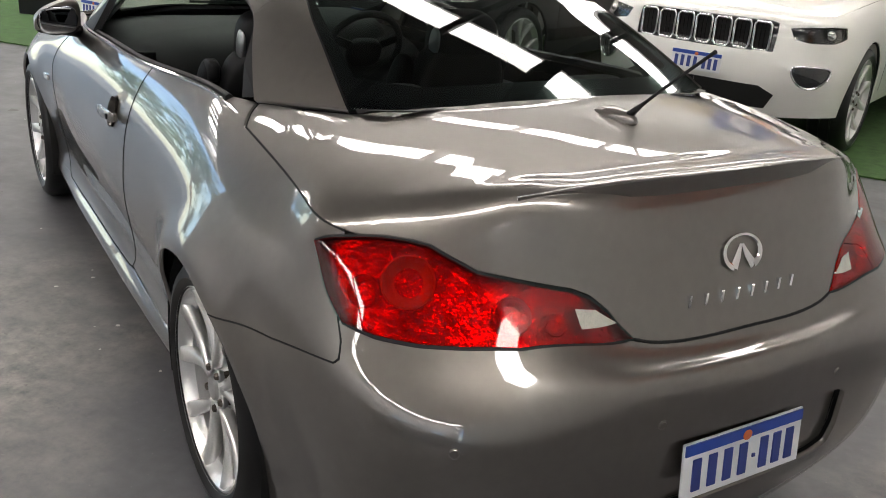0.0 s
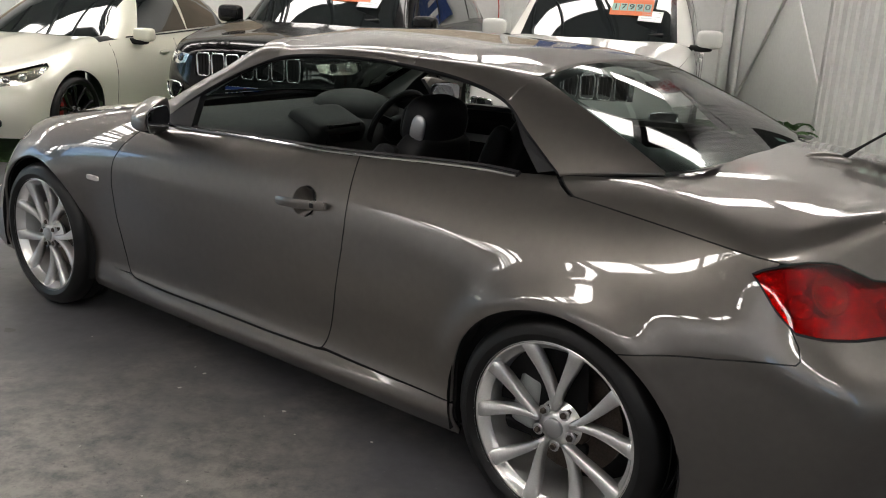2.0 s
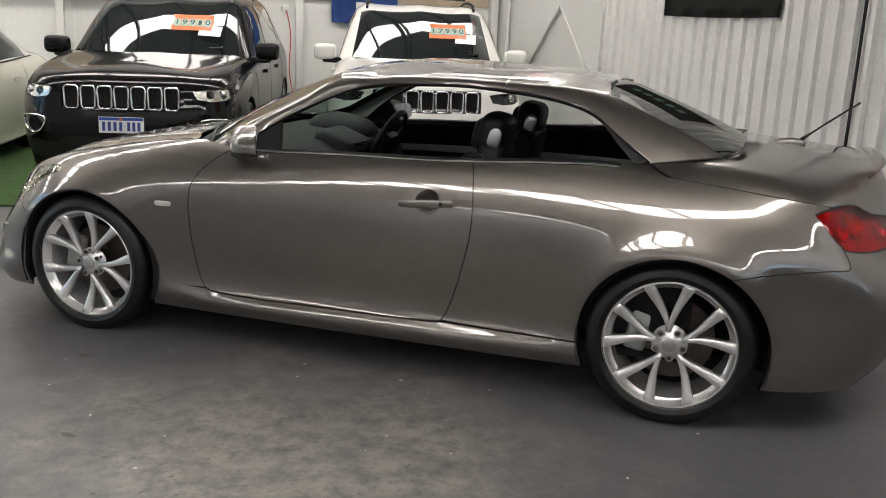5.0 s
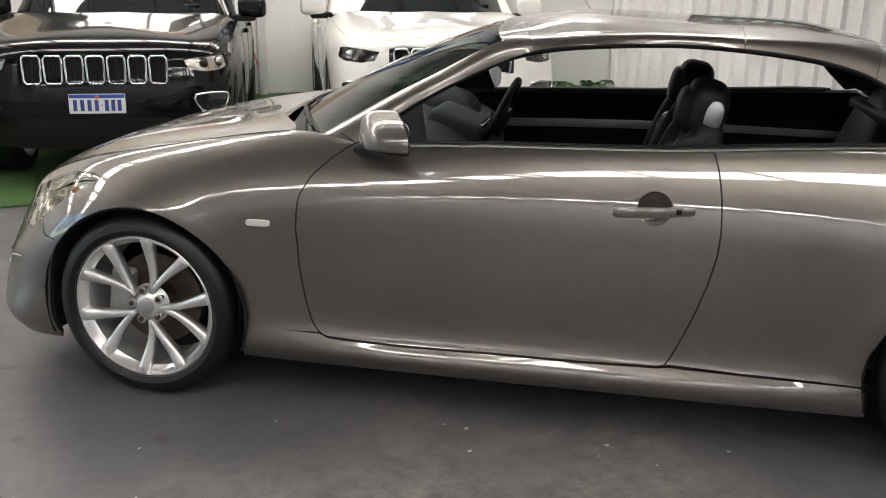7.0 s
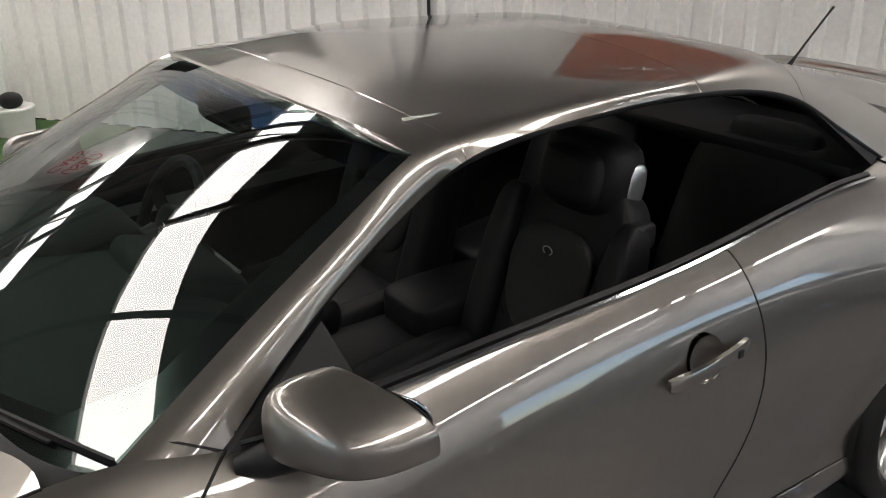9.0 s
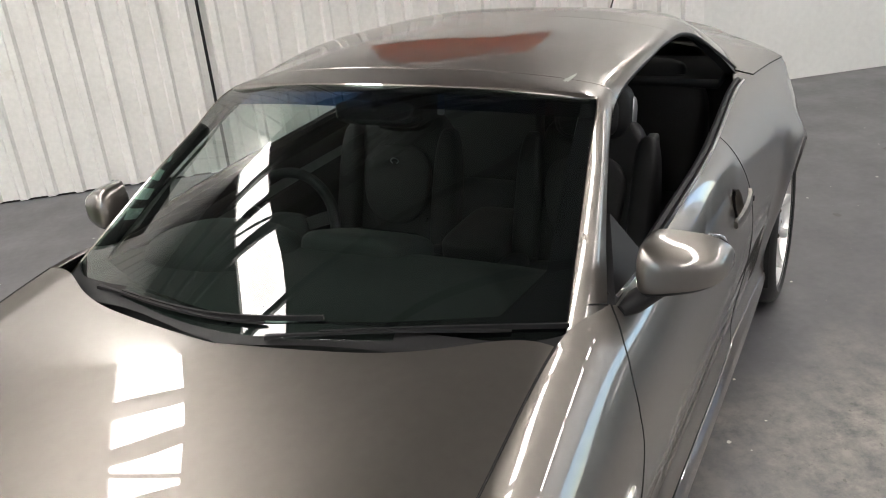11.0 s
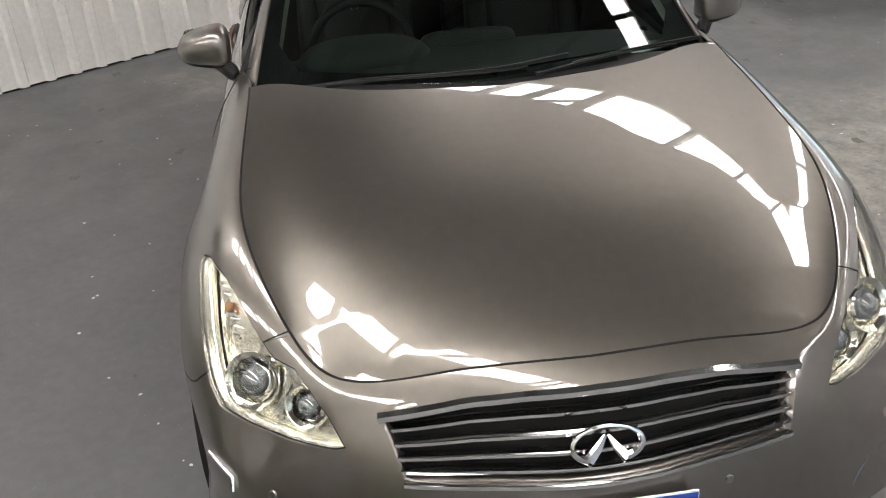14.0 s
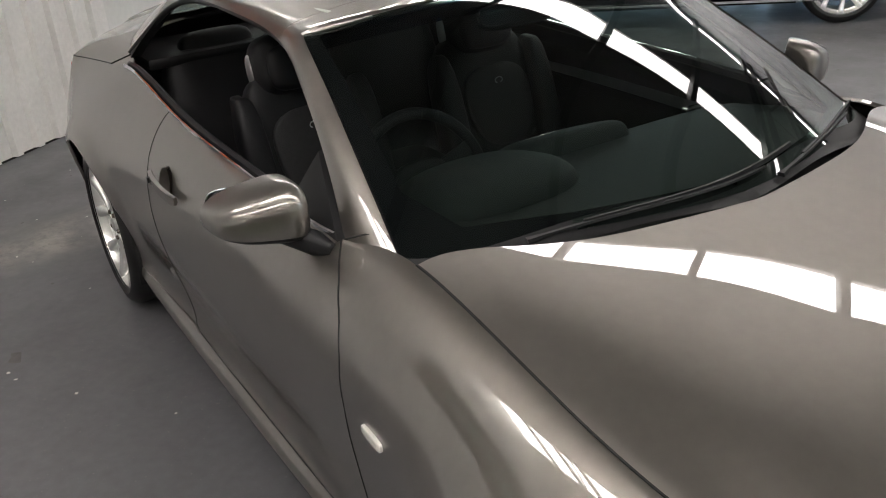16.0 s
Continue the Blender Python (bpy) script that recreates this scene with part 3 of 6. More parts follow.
class Skin:
    """A smooth skin through lines that run along the car (u), stacked from the lowest to the highest (v)."""

    def __init__(self, lines, fold=True):
        p = np.array(lines, float).transpose(1, 0, 2)
        self.n = len(p)
        if fold:
            p = np.concatenate([p[2:0:-1] * (1, -1, 1), p, p[-2:-4:-1] * (1, -1, 1)])
        step = np.linalg.norm(np.diff(p, axis=0), axis=-1).mean(1)
        u = np.r_[0, np.cumsum(step)]
        self.u = u - (u[2] if fold else 0)
        self.knots = self.u[2:-2] if fold else self.u
        self.v = np.r_[0, np.cumsum(np.linalg.norm(np.diff(p, axis=1), axis=-1).mean(0))]
        self.p, self.m = p, spline2(self.u, p)

    def at(self, u, v):
        u, v = np.broadcast_arrays(np.asarray(u, float), np.asarray(v, float))
        shape = u.shape
        u, v = u.ravel(), v.ravel()
        col = spline(self.u, self.p, self.m, u)
        col = np.swapaxes(col, 0, 1)
        mm = spline2(self.v, col)
        q = np.clip(v, self.v[0], self.v[-1])
        t = self.v
        i = np.clip(np.searchsorted(t, q, side="right") - 1, 0, len(t) - 2)
        h = t[i + 1] - t[i]
        a, b = ((t[i + 1] - q) / h)[:, None], ((q - t[i]) / h)[:, None]
        h = h[:, None]
        k = np.arange(len(q))
        out = a * col[i, k] + b * col[i + 1, k] + (a**3 - a) * h**2 / 6 * mm[i, k] + (b**3 - b) * h**2 / 6 * mm[i + 1, k]
        return out.reshape(*shape, 3)

    def normal(self, u, v, e=2e-3):
        du, dv = self.at(u + e, v) - self.at(u - e, v), self.at(u, v + e) - self.at(u, v - e)
        n = np.cross(du, dv)
        return n / np.maximum(np.linalg.norm(n, axis=-1, keepdims=True), 1e-9)

    def knot(self, s):
        """The u of a station number, which may be broken."""
        return np.interp(s, np.arange(self.n), self.knots)

    def line(self, s):
        return np.interp(s, np.arange(len(self.v)), self.v)

    def find(self, pts, axes, us=(0, 99), vs=(0, 99)):
        """The (u, v) at which two of the three axes take the given values."""
        u0, u1 = self.knot(us[0]), self.knot(min(us[1], self.n - 1))
        v0, v1 = self.line(vs[0]), self.line(min(vs[1], len(self.v) - 1))
        gu, gv = np.meshgrid(np.linspace(u0, u1, 120), np.linspace(v0, v1, 70), indexing="ij")
        g = self.at(gu, gv)[..., list(axes)]
        pts = np.array(pts, float)
        d = ((g[None] - pts[:, None, None]) ** 2).sum(-1).reshape(len(pts), -1).argmin(1)
        u, v = gu.ravel()[d], gv.ravel()[d]
        for _ in range(12):
            e = 1e-3
            r = self.at(u, v)[:, list(axes)] - pts
            ju = (self.at(u + e, v)[:, list(axes)] - self.at(u - e, v)[:, list(axes)]) / (2 * e)
            jv = (self.at(u, v + e)[:, list(axes)] - self.at(u, v - e)[:, list(axes)]) / (2 * e)
            det = ju[:, 0] * jv[:, 1] - ju[:, 1] * jv[:, 0]
            det = np.where(np.abs(det) < 0.02, 0.02, det)
            su = (r[:, 0] * jv[:, 1] - r[:, 1] * jv[:, 0]) / det
            sv = (ju[:, 0] * r[:, 1] - ju[:, 1] * r[:, 0]) / det
            u = np.clip(u - np.clip(su, -0.03, 0.03), u0, u1)
            v = np.clip(v - np.clip(sv, -0.03, 0.03), v0, v1)
        return np.stack([u, v], -1)


# Stations: nose centre, nose, front corner, ... along the side ..., rear corner, tail, tail centre.
LOW_EDGE = [(-2.20, 0, .20), (-2.17, .30, .20), (-2.09, .62, .19), (-1.985, .825, .19), (-1.80, .872, .185), (-1.425, .86, .185), (-1.0, .85, .175), (-.6, .845, .17), (-.2, .845, .17), (.45, .848, .175), (1.0, .86, .185), (1.425, .87, .195), (1.80, .868, .20), (2.03, .80, .205), (2.18, .64, .21), (2.28, .33, .22), (2.30, 0, .22)]
SKIRT = [(-2.25, 0, .28), (-2.225, .30, .28), (-2.165, .635, .27), (-2.03, .845, .265), (-1.82, .892, .26), (-1.425, .885, .26), (-1.0, .876, .245), (-.6, .886, .238), (-.2, .892, .24), (.45, .896, .245), (1.0, .892, .255), (1.425, .888, .265), (1.82, .882, .285), (2.06, .825, .29), (2.235, .665, .295), (2.325, .35, .30), (2.345, 0, .30)]
NOTCH = [(-2.262, 0, .37), (-2.235, .30, .37), (-2.165, .625, .36), (-2.015, .83, .355), (-1.815, .882, .35), (-1.425, .885, .34), (-1.0, .868, .33), (-.6, .855, .305), (-.2, .856, .305), (.45, .862, .31), (1.0, .876, .33), (1.425, .895, .36), (1.83, .884, .37), (2.08, .835, .375), (2.265, .675, .38), (2.355, .355, .385), (2.375, 0, .385)]
WAIST = [(-2.258, 0, .47), (-2.228, .30, .465), (-2.155, .605, .455), (-2.01, .81, .45), (-1.815, .882, .46), (-1.425, .905, .49), (-1.0, .880, .50), (-.6, .876, .50), (-.2, .878, .50), (.45, .884, .51), (1.0, .896, .53), (1.425, .915, .55), (1.84, .896, .54), (2.10, .845, .52), (2.285, .685, .51), (2.37, .36, .51), (2.388, 0, .51)]
CREST = [(-2.225, 0, .60), (-2.193, .30, .595), (-2.115, .568, .575), (-1.985, .758, .56), (-1.81, .872, .60), (-1.425, .930, .675), (-1.0, .902, .70), (-.6, .896, .70), (-.2, .896, .705), (.45, .900, .715), (1.0, .910, .725), (1.425, .940, .715), (1.85, .902, .715), (2.095, .838, .685), (2.30, .68, .655), (2.378, .36, .66), (2.40, 0, .66)]
UPPER = [(-2.162, 0, .69), (-2.135, .29, .68), (-2.078, .545, .655), (-1.965, .69, .677), (-1.78, .80, .748), (-1.425, .852, .830), (-1.0, .867, .845), (-.6, .870, .855), (-.2, .870, .865), (.45, .868, .88), (1.0, .871, .885), (1.425, .876, .885), (1.84, .858, .855), (2.04, .815, .80), (2.245, .615, .765), (2.358, .34, .735), (2.382, 0, .73)]
GAP = [(-2.10, 0, .737), (-2.083, .28, .731), (-2.038, .525, .712), (-1.932, .622, .768), (-1.74, .695, .840), (-1.40, .742, .916), (-.897, .735, .997), (-.645, .772, .975), (-.2, .792, .985), (.45, .788, 1.005), (1.0, .758, 1.035), (1.36, .765, 1.015), (1.80, .795, .975), (1.965, .78, .958), (2.165, .555, .895), (2.300, .305, .782), (2.330, 0, .768)]
TOP_A = [(-2.02, 0, .778), (-2.0, .22, .775), (-1.94, .42, .772), (-1.83, .50, .815), (-1.62, .53, .868), (-1.33, .54, .936), (-.975, .53, 1.0), (-.66, .62, 1.0), (-.2, .66, 1.01), (.45, .66, 1.03), (1.0, .62, 1.06), (1.38, .64, 1.075), (1.76, .70, 1.04), (1.95, .68, 1.015), (2.150, .490, 1.012), (2.230, .27, 1.000), (2.244, 0, .998)]
TOP_B = [(-1.90, 0, .822), (-1.87, .13, .825), (-1.78, .24, .84), (-1.66, .28, .865), (-1.48, .29, .905), (-1.24, .28, .957), (-1.06, .28, .997), (-.7, .3, 1.0), (-.2, .35, 1.02), (.45, .35, 1.04), (1.0, .35, 1.07), (1.42, .38, 1.10), (1.72, .45, 1.085), (1.92, .46, 1.075), (2.085, .425, 1.066), (2.118, .24, 1.074), (2.13, 0, 1.077)]
SPINE = [(-1.78, 0, .862), (-1.71, 0, .882), (-1.60, 0, .902), (-1.49, 0, .922), (-1.36, 0, .943), (-1.20, 0, .968), (-1.10, 0, .985), (-.75, 0, 1.0), (-.2, 0, 1.02), (.45, 0, 1.05), (1.0, 0, 1.08), (1.55, 0, 1.108), (1.68, 0, 1.110), (1.80, 0, 1.107), (1.90, 0, 1.102), (1.98, 0, 1.095), (2.02, 0, 1.09)]


class BodySkin(Skin):
    """The body: its bonnet is a crown with a soft crease on each side, its boot an even crown, its arches are flared."""

    CROWN_X = np.array((-2.16, -2.10, -2.04, -1.93, -1.74, -1.40, -1.15, -.9, -.6))
    CROWN_Z = np.array((.690, .737, .7705, .818, .884, .954, .991, 1.015, 1.035))
    FALL = np.array((.48, .42, .20, .11, .072, .050, .034, .016, .01))
    CREASE = np.array((.36, .39, .42, .465, .515, .595, .64, .665, .69))
    BOOT_X = np.array((1.25, 1.50, 1.64, 1.80, 1.95, 2.08, 2.20, 2.40))
    BOOT_Z = np.array((1.106, 1.111, 1.110, 1.106, 1.097, 1.084, 1.066, 1.03))
    BOOT_FALL = np.array((.10, .12, .14, .18, .22, .23, .23, .23))
    ARCHES = ((-1.43, .008), (1.432, .026))

    def bonnet_z(self, a):
        z = spline(self.CROWN_X, self.CROWN_Z, spline2(self.CROWN_X, self.CROWN_Z), a[:, 0])
        y = np.abs(a[:, 1])
        w = .045
        past = w * np.logaddexp(0, (y - np.interp(a[:, 0], self.CROWN_X, self.CREASE)) / w)
        return z - np.interp(a[:, 0], self.CROWN_X, self.FALL) * y**2.6 - .19 * past

    def boot_z(self, a):
        z = spline(self.BOOT_X, self.BOOT_Z, spline2(self.BOOT_X, self.BOOT_Z), a[:, 0])
        return z - np.interp(a[:, 0], self.BOOT_X, self.BOOT_FALL) * np.abs(a[:, 1]) ** 2.6

    def at(self, u, v):
        p = super().at(u, v)
        u, v = np.broadcast_arrays(np.asarray(u, float), np.asarray(v, float))
        v6, u6, u10 = self.line(6), self.knot(6), self.knot(9.6)
        zone = (v > v6) & (u <= u6 + .01)
        if zone.any():
            q = p[zone]
            foot = super().at(u[zone], np.full(zone.sum(), v6))
            k = np.clip((v[zone] - v6) / .09, 0, 1)
            q[:, 2] = self.bonnet_z(q) + (foot[:, 2] - self.bonnet_z(foot)) * (1 - k) ** 2
            p[zone] = q
        zone = (v > v6) & (u >= u10)
        if zone.any():
            q = p[zone]
            foot = super().at(u[zone], np.full(zone.sum(), v6))
            k = np.clip((v[zone] - v6) / .20, 0, 1)
            lid = self.boot_z(q) + np.clip(foot[:, 2] - self.boot_z(foot), -.06, .06) * (1 - k) ** 2
            # the deck ends at a lip, past which the rear face falls away
            lip = 2.155 - .30 * np.abs(q[:, 1]) ** 2.2
            w = np.clip((lip - q[:, 0]) / .07, 0, 1)
            w = w * w * (3 - 2 * w)
            q[:, 2] += (lid - q[:, 2]) * w
            p[zone] = q
        side = (v < v6) & (np.abs(p[..., 1]) > .70)
        if side.any():
            q = p[side]
            for cx, swell in self.ARCHES:
                r = np.hypot(q[:, 0] - cx, q[:, 2] - .335)
                rise = np.clip((q[:, 2] - .30) / .25, 0, 1)
                room = np.clip((v6 - v[side]) / .12, 0, 1)
                q[:, 1] += np.sign(q[:, 1]) * swell * np.exp(-(((r - .40) / .066) ** 2)) * rise * room
            p[side] = q
        return p


BODY = BodySkin([LOW_EDGE, SKIRT, NOTCH, WAIST, CREST, UPPER, GAP, TOP_A, TOP_B, SPINE])

# The hard top with its glass: stations from the cowl to the boot, lines from the middle to the window opening.
ROOF_MID = [(-1.08, 0, .985), (-.66, 0, 1.205), (-.245, 0, 1.362), (-.14, 0, 1.382), (.25, 0, 1.402), (.62, 0, 1.392), (1.02, 0, 1.350), (1.345, 0, 1.242), (1.65, 0, 1.108)]
ROOF_HALF = [(-1.005, .38, .985), (-.612, .35, 1.196), (-.225, .33, 1.352), (-.125, .33, 1.371), (.26, .34, 1.39), (.62, .335, 1.38), (1.025, .29, 1.340), (1.337, .31, 1.230), (1.63, .34, 1.100)]
ROOF_EDGE = [(-.855, .735, .948), (-.49, .665, 1.158), (-.172, .604, 1.318), (-.085, .574, 1.332), (.28, .588, 1.353), (.61, .573, 1.346), (1.045, .495, 1.315), (1.30, .545, 1.214), (1.555, .585, 1.095)]
ROOF_RAIL = [(-.752, .764, .954), (-.456, .697, 1.141), (-.142, .629, 1.292), (-.072, .606, 1.315), (.285, .613, 1.341), (.61, .598, 1.334), (1.03, .565, 1.288), (1.24, .625, 1.17), (1.42, .655, 1.08)]
ROOF_SILL = [(-.645, .768, .966), (-.42, .700, 1.127), (-.13, .632, 1.266), (-.068, .624, 1.287), (.29, .624, 1.322), (.606, .612, 1.315), (1.01, .622, 1.235), (1.16, .68, 1.135), (1.27, .716, 1.062)]


class CanopySkin(Skin):
    """The top, with half stations in its glass."""

    STATIONS = (0, .5, 1, 1.5, 2, 3, 4, 5, 6, 6.5, 7, 7.5, 8)

    def knot(self, s):
        return np.interp(s, self.STATIONS, self.knots)

    def line(self, s):
        return np.interp(s, np.arange(len(self.v)) - 2, self.v)


def with_half_stations(line):
    """Glass bends evenly between its three stations."""
    p = np.array(line, float)

    def bent(i, t):
        return p[i] * (1 - t) * (2 - t) / 2 + p[i + 1] * t * (2 - t) - p[i + 2] * t * (1 - t) / 2

    return np.array([p[0], bent(0, .5), p[1], bent(0, 1.5), p[2], p[3], p[4], p[5], p[6], bent(6, .5), p[7], bent(6, 1.5), p[8]])


ROOF_LINES = [with_half_stations(line) for line in (ROOF_MID, ROOF_HALF, ROOF_EDGE, ROOF_RAIL, ROOF_SILL)]
CANOPY = CanopySkin([ROOF_LINES[2] * (1, -1, 1), ROOF_LINES[1] * (1, -1, 1)] + ROOF_LINES, fold=False)
CANOPY.v = CANOPY.v - CANOPY.v[2]
# the glass alone, so that the bend of its frame leaves it even
GLASS = CanopySkin([ROOF_LINES[2] * (1, -1, 1), ROOF_LINES[1] * (1, -1, 1)] + ROOF_LINES[:3], fold=False)
GLASS.v = GLASS.v - GLASS.v[2]


from mathutils.geometry import delaunay_2d_cdt


def resample(loop, step):
    loop = np.array(loop, float)
    out = []
    for a, b in zip(loop, np.roll(loop, -1, 0)):
        k = max(1, int(np.ceil(np.linalg.norm(b - a) / step)))
        out += [a + (b - a) * i / k for i in range(k)]
    return np.array(out)


def grown(loop, d):
    """The closed loop moved outwards by d (inwards if d is negative)."""
    loop = np.array(loop, float)
    area = (loop[:, 0] * np.roll(loop[:, 1], -1) - np.roll(loop[:, 0], -1) * loop[:, 1]).sum()
    t = np.roll(loop, -1, 0) - np.roll(loop, 1, 0)
    n = np.stack([t[:, 1], -t[:, 0]], -1) * np.sign(area)
    return loop + d * n / np.maximum(np.linalg.norm(n, axis=1, keepdims=True), 1e-9)


def inside(pts, loop):
    pts, loop = np.asarray(pts, float), np.asarray(loop, float)
    hit = np.zeros(len(pts), bool)
    for (x0, y0), (x1, y1) in zip(loop, np.roll(loop, -1, 0)):
        if y0 == y1:
            continue
        c = ((y0 > pts[:, 1]) != (y1 > pts[:, 1])) & (pts[:, 0] < (x1 - x0) * (pts[:, 1] - y0) / (y1 - y0) + x0)
        hit ^= c
    return hit


def largest(tri):
    """Leaves out stray bits that hang on no larger piece."""
    root = {}

    def find(i):
        while root.setdefault(i, i) != i:
            root[i] = root[root[i]]
            i = root[i]
        return i

    for a, b, c in tri.tolist():
        root[find(a)] = find(b)
        root[find(b)] = find(c)
    roots = np.array([find(int(a)) for a in tri[:, 0]])
    names, counts = np.unique(roots, return_counts=True)
    big = names[counts > .02 * len(tri)]
    return tri[np.isin(roots, big)]


def flat_mesh(skin, loop, cuts, step, gap, keep_mid=True):
    """Points and triangles of a trimmed piece of a skin, in its (u, v)."""
    loop = resample(loop, step * .6)
    small = grown(loop, -gap)
    if keep_mid:
        mid = np.abs(skin.at(loop[:, 0], loop[:, 1])[:, 1]) < 2e-3
        small[mid] = loop[mid]
    rings = [small] + [grown(resample(c, step * .6), gap) for c in cuts]
    pts, edges = [], []
    for r in rings:
        n0 = len(pts)
        pts += [tuple(p) for p in r]
        edges += [(n0 + i, n0 + (i + 1) % len(r)) for i in range(len(r))]
    lo, hi = small.min(0), small.max(0)
    nu, nv = max(2, int((hi[0] - lo[0]) / step)), max(2, int((hi[1] - lo[1]) / step))
    gu, gv = np.meshgrid(np.linspace(lo[0], hi[0], nu + 1), np.linspace(lo[1], hi[1], nv + 1), indexing="ij")
    g = np.stack([gu.ravel(), gv.ravel()], -1)
    ok = inside(g, small)
    for r in rings[1:]:
        ok &= ~inside(g, r)
    g = g[ok]
    edge = np.concatenate(rings)
    if len(g):
        d = np.full(len(g), 9.0)
        for k in range(0, len(edge), 200):
            d = np.minimum(d, np.linalg.norm(g[:, None] - edge[None, k : k + 200], axis=-1).min(1))
        g = g[d > step * .4]
    pts += [tuple(p) for p in g]
    v, _, f, _, _, _ = delaunay_2d_cdt([Vector(p) for p in pts], edges, [], 0, 1e-6)
    v = np.array([tuple(p) for p in v])
    f = np.array([tuple(t) for t in f if len(t) == 3])
    c = v[f].mean(1)
    ok = inside(c, small)
    for r in rings[1:]:
        ok &= ~inside(c, r)
    return v, largest(f[ok])


def panel(name, skin, loop, material, parent, cuts=(), step=.035, gap=.0022, depth=.012, lift=0.0, sides="each", sign=None, label="", keep_mid=True):
    """Trims a piece out of a skin and gives it an edge that turns inwards. sides: each (two parts), both (one part), left or right."""
    sign = sign if sign is not None else (-1 if skin is not CANOPY else 1)
    uv, tri = flat_mesh(skin, loop, cuts, step, gap, keep_mid)
    p = skin.at(uv[:, 0], uv[:, 1])
    n = skin.normal(uv[:, 0], uv[:, 1]) * sign
    k = np.clip(np.abs(p[:, 1]) / .006, 0, 1)
    n[:, 1] *= k * k * (3 - 2 * k)
    n /= np.maximum(np.linalg.norm(n, axis=1, keepdims=True), 1e-9)
    p = p + n * lift
    fn = np.cross(p[tri[:, 1]] - p[tri[:, 0]], p[tri[:, 2]] - p[tri[:, 0]])
    flip = (fn * n[tri[:, 0]]).sum(1) < 0
    tri[flip] = tri[flip][:, ::-1]
    kept, tri = np.unique(tri, return_inverse=True)
    tri = tri.reshape(-1, 3)
    p, n = p[kept], n[kept]
    made = []
    halves = {"each": [(-1,), (1,)], "both": [(-1, 1)], "left": [(-1,)], "right": [(1,)]}[sides]
    use = {}
    for t in tri:
        for a, b in ((t[0], t[1]), (t[1], t[2]), (t[2], t[0])):
            use[(min(a, b), max(a, b))] = use.get((min(a, b), max(a, b)), 0) + 1
    rim = []
    if depth:
        for t in tri:
            for a, b in ((t[0], t[1]), (t[1], t[2]), (t[2], t[0])):
                if use[(min(a, b), max(a, b))] == 1 and not (abs(p[a, 1]) < 3e-3 and abs(p[b, 1]) < 3e-3):
                    rim.append((a, b))
    for half in halves:
        verts, normals, faces = [], [], []
        for s in half:
            q, m = p * (1, s, 1), n * (1, s, 1)
            base = len(verts)
            verts += q.tolist()
            normals += m.tolist()
            faces += [tuple(int(i) + base for i in (t if s > 0 else t[::-1])) for t in tri]
            deep = {}
            for a, b in rim:
                for c in (a, b):
                    if c not in deep:
                        deep[c] = len(verts)
                        verts.append((q[c] - m[c] * depth).tolist())
                        normals.append((0, 0, 0))
                f = (b + base, a + base, deep[a], deep[b])
                faces.append(tuple(int(i) for i in (f if s > 0 else f[::-1])))
        me = bpy.data.meshes.new(name)
        me.from_pydata(verts, [], faces)
        me.polygons.foreach_set("use_smooth", [True] * len(me.polygons))
        me.normals_split_custom_set_from_vertices(normals)
        made.append(link_mesh(name, me, material, parent, label))
    return made


def rect(skin, s0, s1, l0, l1):
    a, b, c, d = skin.knot(s0), skin.knot(s1), skin.line(l0), skin.line(l1)
    return [(a, c), (b, c), (b, d), (a, d)]


def project(skin, pts, us=(0, 99), vs=(0, 99)):
    """The (u, v) of the places on a skin nearest to points."""
    pts = np.array(pts, float)
    u0, u1 = skin.knot(us[0]), skin.knot(min(us[1], skin.n - 1))
    v0, v1 = skin.line(vs[0]), skin.line(min(vs[1], len(skin.v) - 1))
    gu, gv = np.meshgrid(np.linspace(u0, u1, 160), np.linspace(v0, v1, 90), indexing="ij")
    g = skin.at(gu, gv)
    d = ((g[None] - pts[:, None, None]) ** 2).sum(-1).reshape(len(pts), -1).argmin(1)
    u, v = gu.ravel()[d], gv.ravel()[d]
    for _ in range(6):
        e = 1e-3
        r = pts - skin.at(u, v)
        a, b = (skin.at(u + e, v) - skin.at(u - e, v)) / (2 * e), (skin.at(u, v + e) - skin.at(u, v - e)) / (2 * e)
        aa, ab, bb, ra, rb = (a * a).sum(1), (a * b).sum(1), (b * b).sum(1), (r * a).sum(1), (r * b).sum(1)
        det = np.maximum(aa * bb - ab * ab, 1e-4)
        u = np.clip(u + np.clip((ra * bb - rb * ab) / det, -.02, .02), u0, u1)
        v = np.clip(v + np.clip((rb * aa - ra * ab) / det, -.02, .02), v0, v1)
    return np.stack([u, v], -1)


def smooth_loop(pts, k=4):
    """A closed loop rounded through its points (Catmull-Rom)."""
    pts = np.array(pts, float)
    a, b, c, d = np.roll(pts, 1, 0), pts, np.roll(pts, -1, 0), np.roll(pts, -2, 0)
    out = []
    for i in range(len(pts)):
        for t in np.arange(k) / k:
            out.append(.5 * (2 * b[i] + (c[i] - a[i]) * t + (2 * a[i] - 5 * b[i] + 4 * c[i] - d[i]) * t**2 + (3 * b[i] - a[i] - 3 * c[i] + d[i]) * t**3))
    return np.array(out)


# ---- the main car ----
car = thing("hardtop_convertible", "bronze-grey metallic two-door hardtop convertible with open side windows", "car")
U, V = BODY.knot, BODY.line


def on_body(pts, us=(0, 16), vs=(0, 9)):
    return [tuple(p) for p in project(BODY, pts, us, vs)]


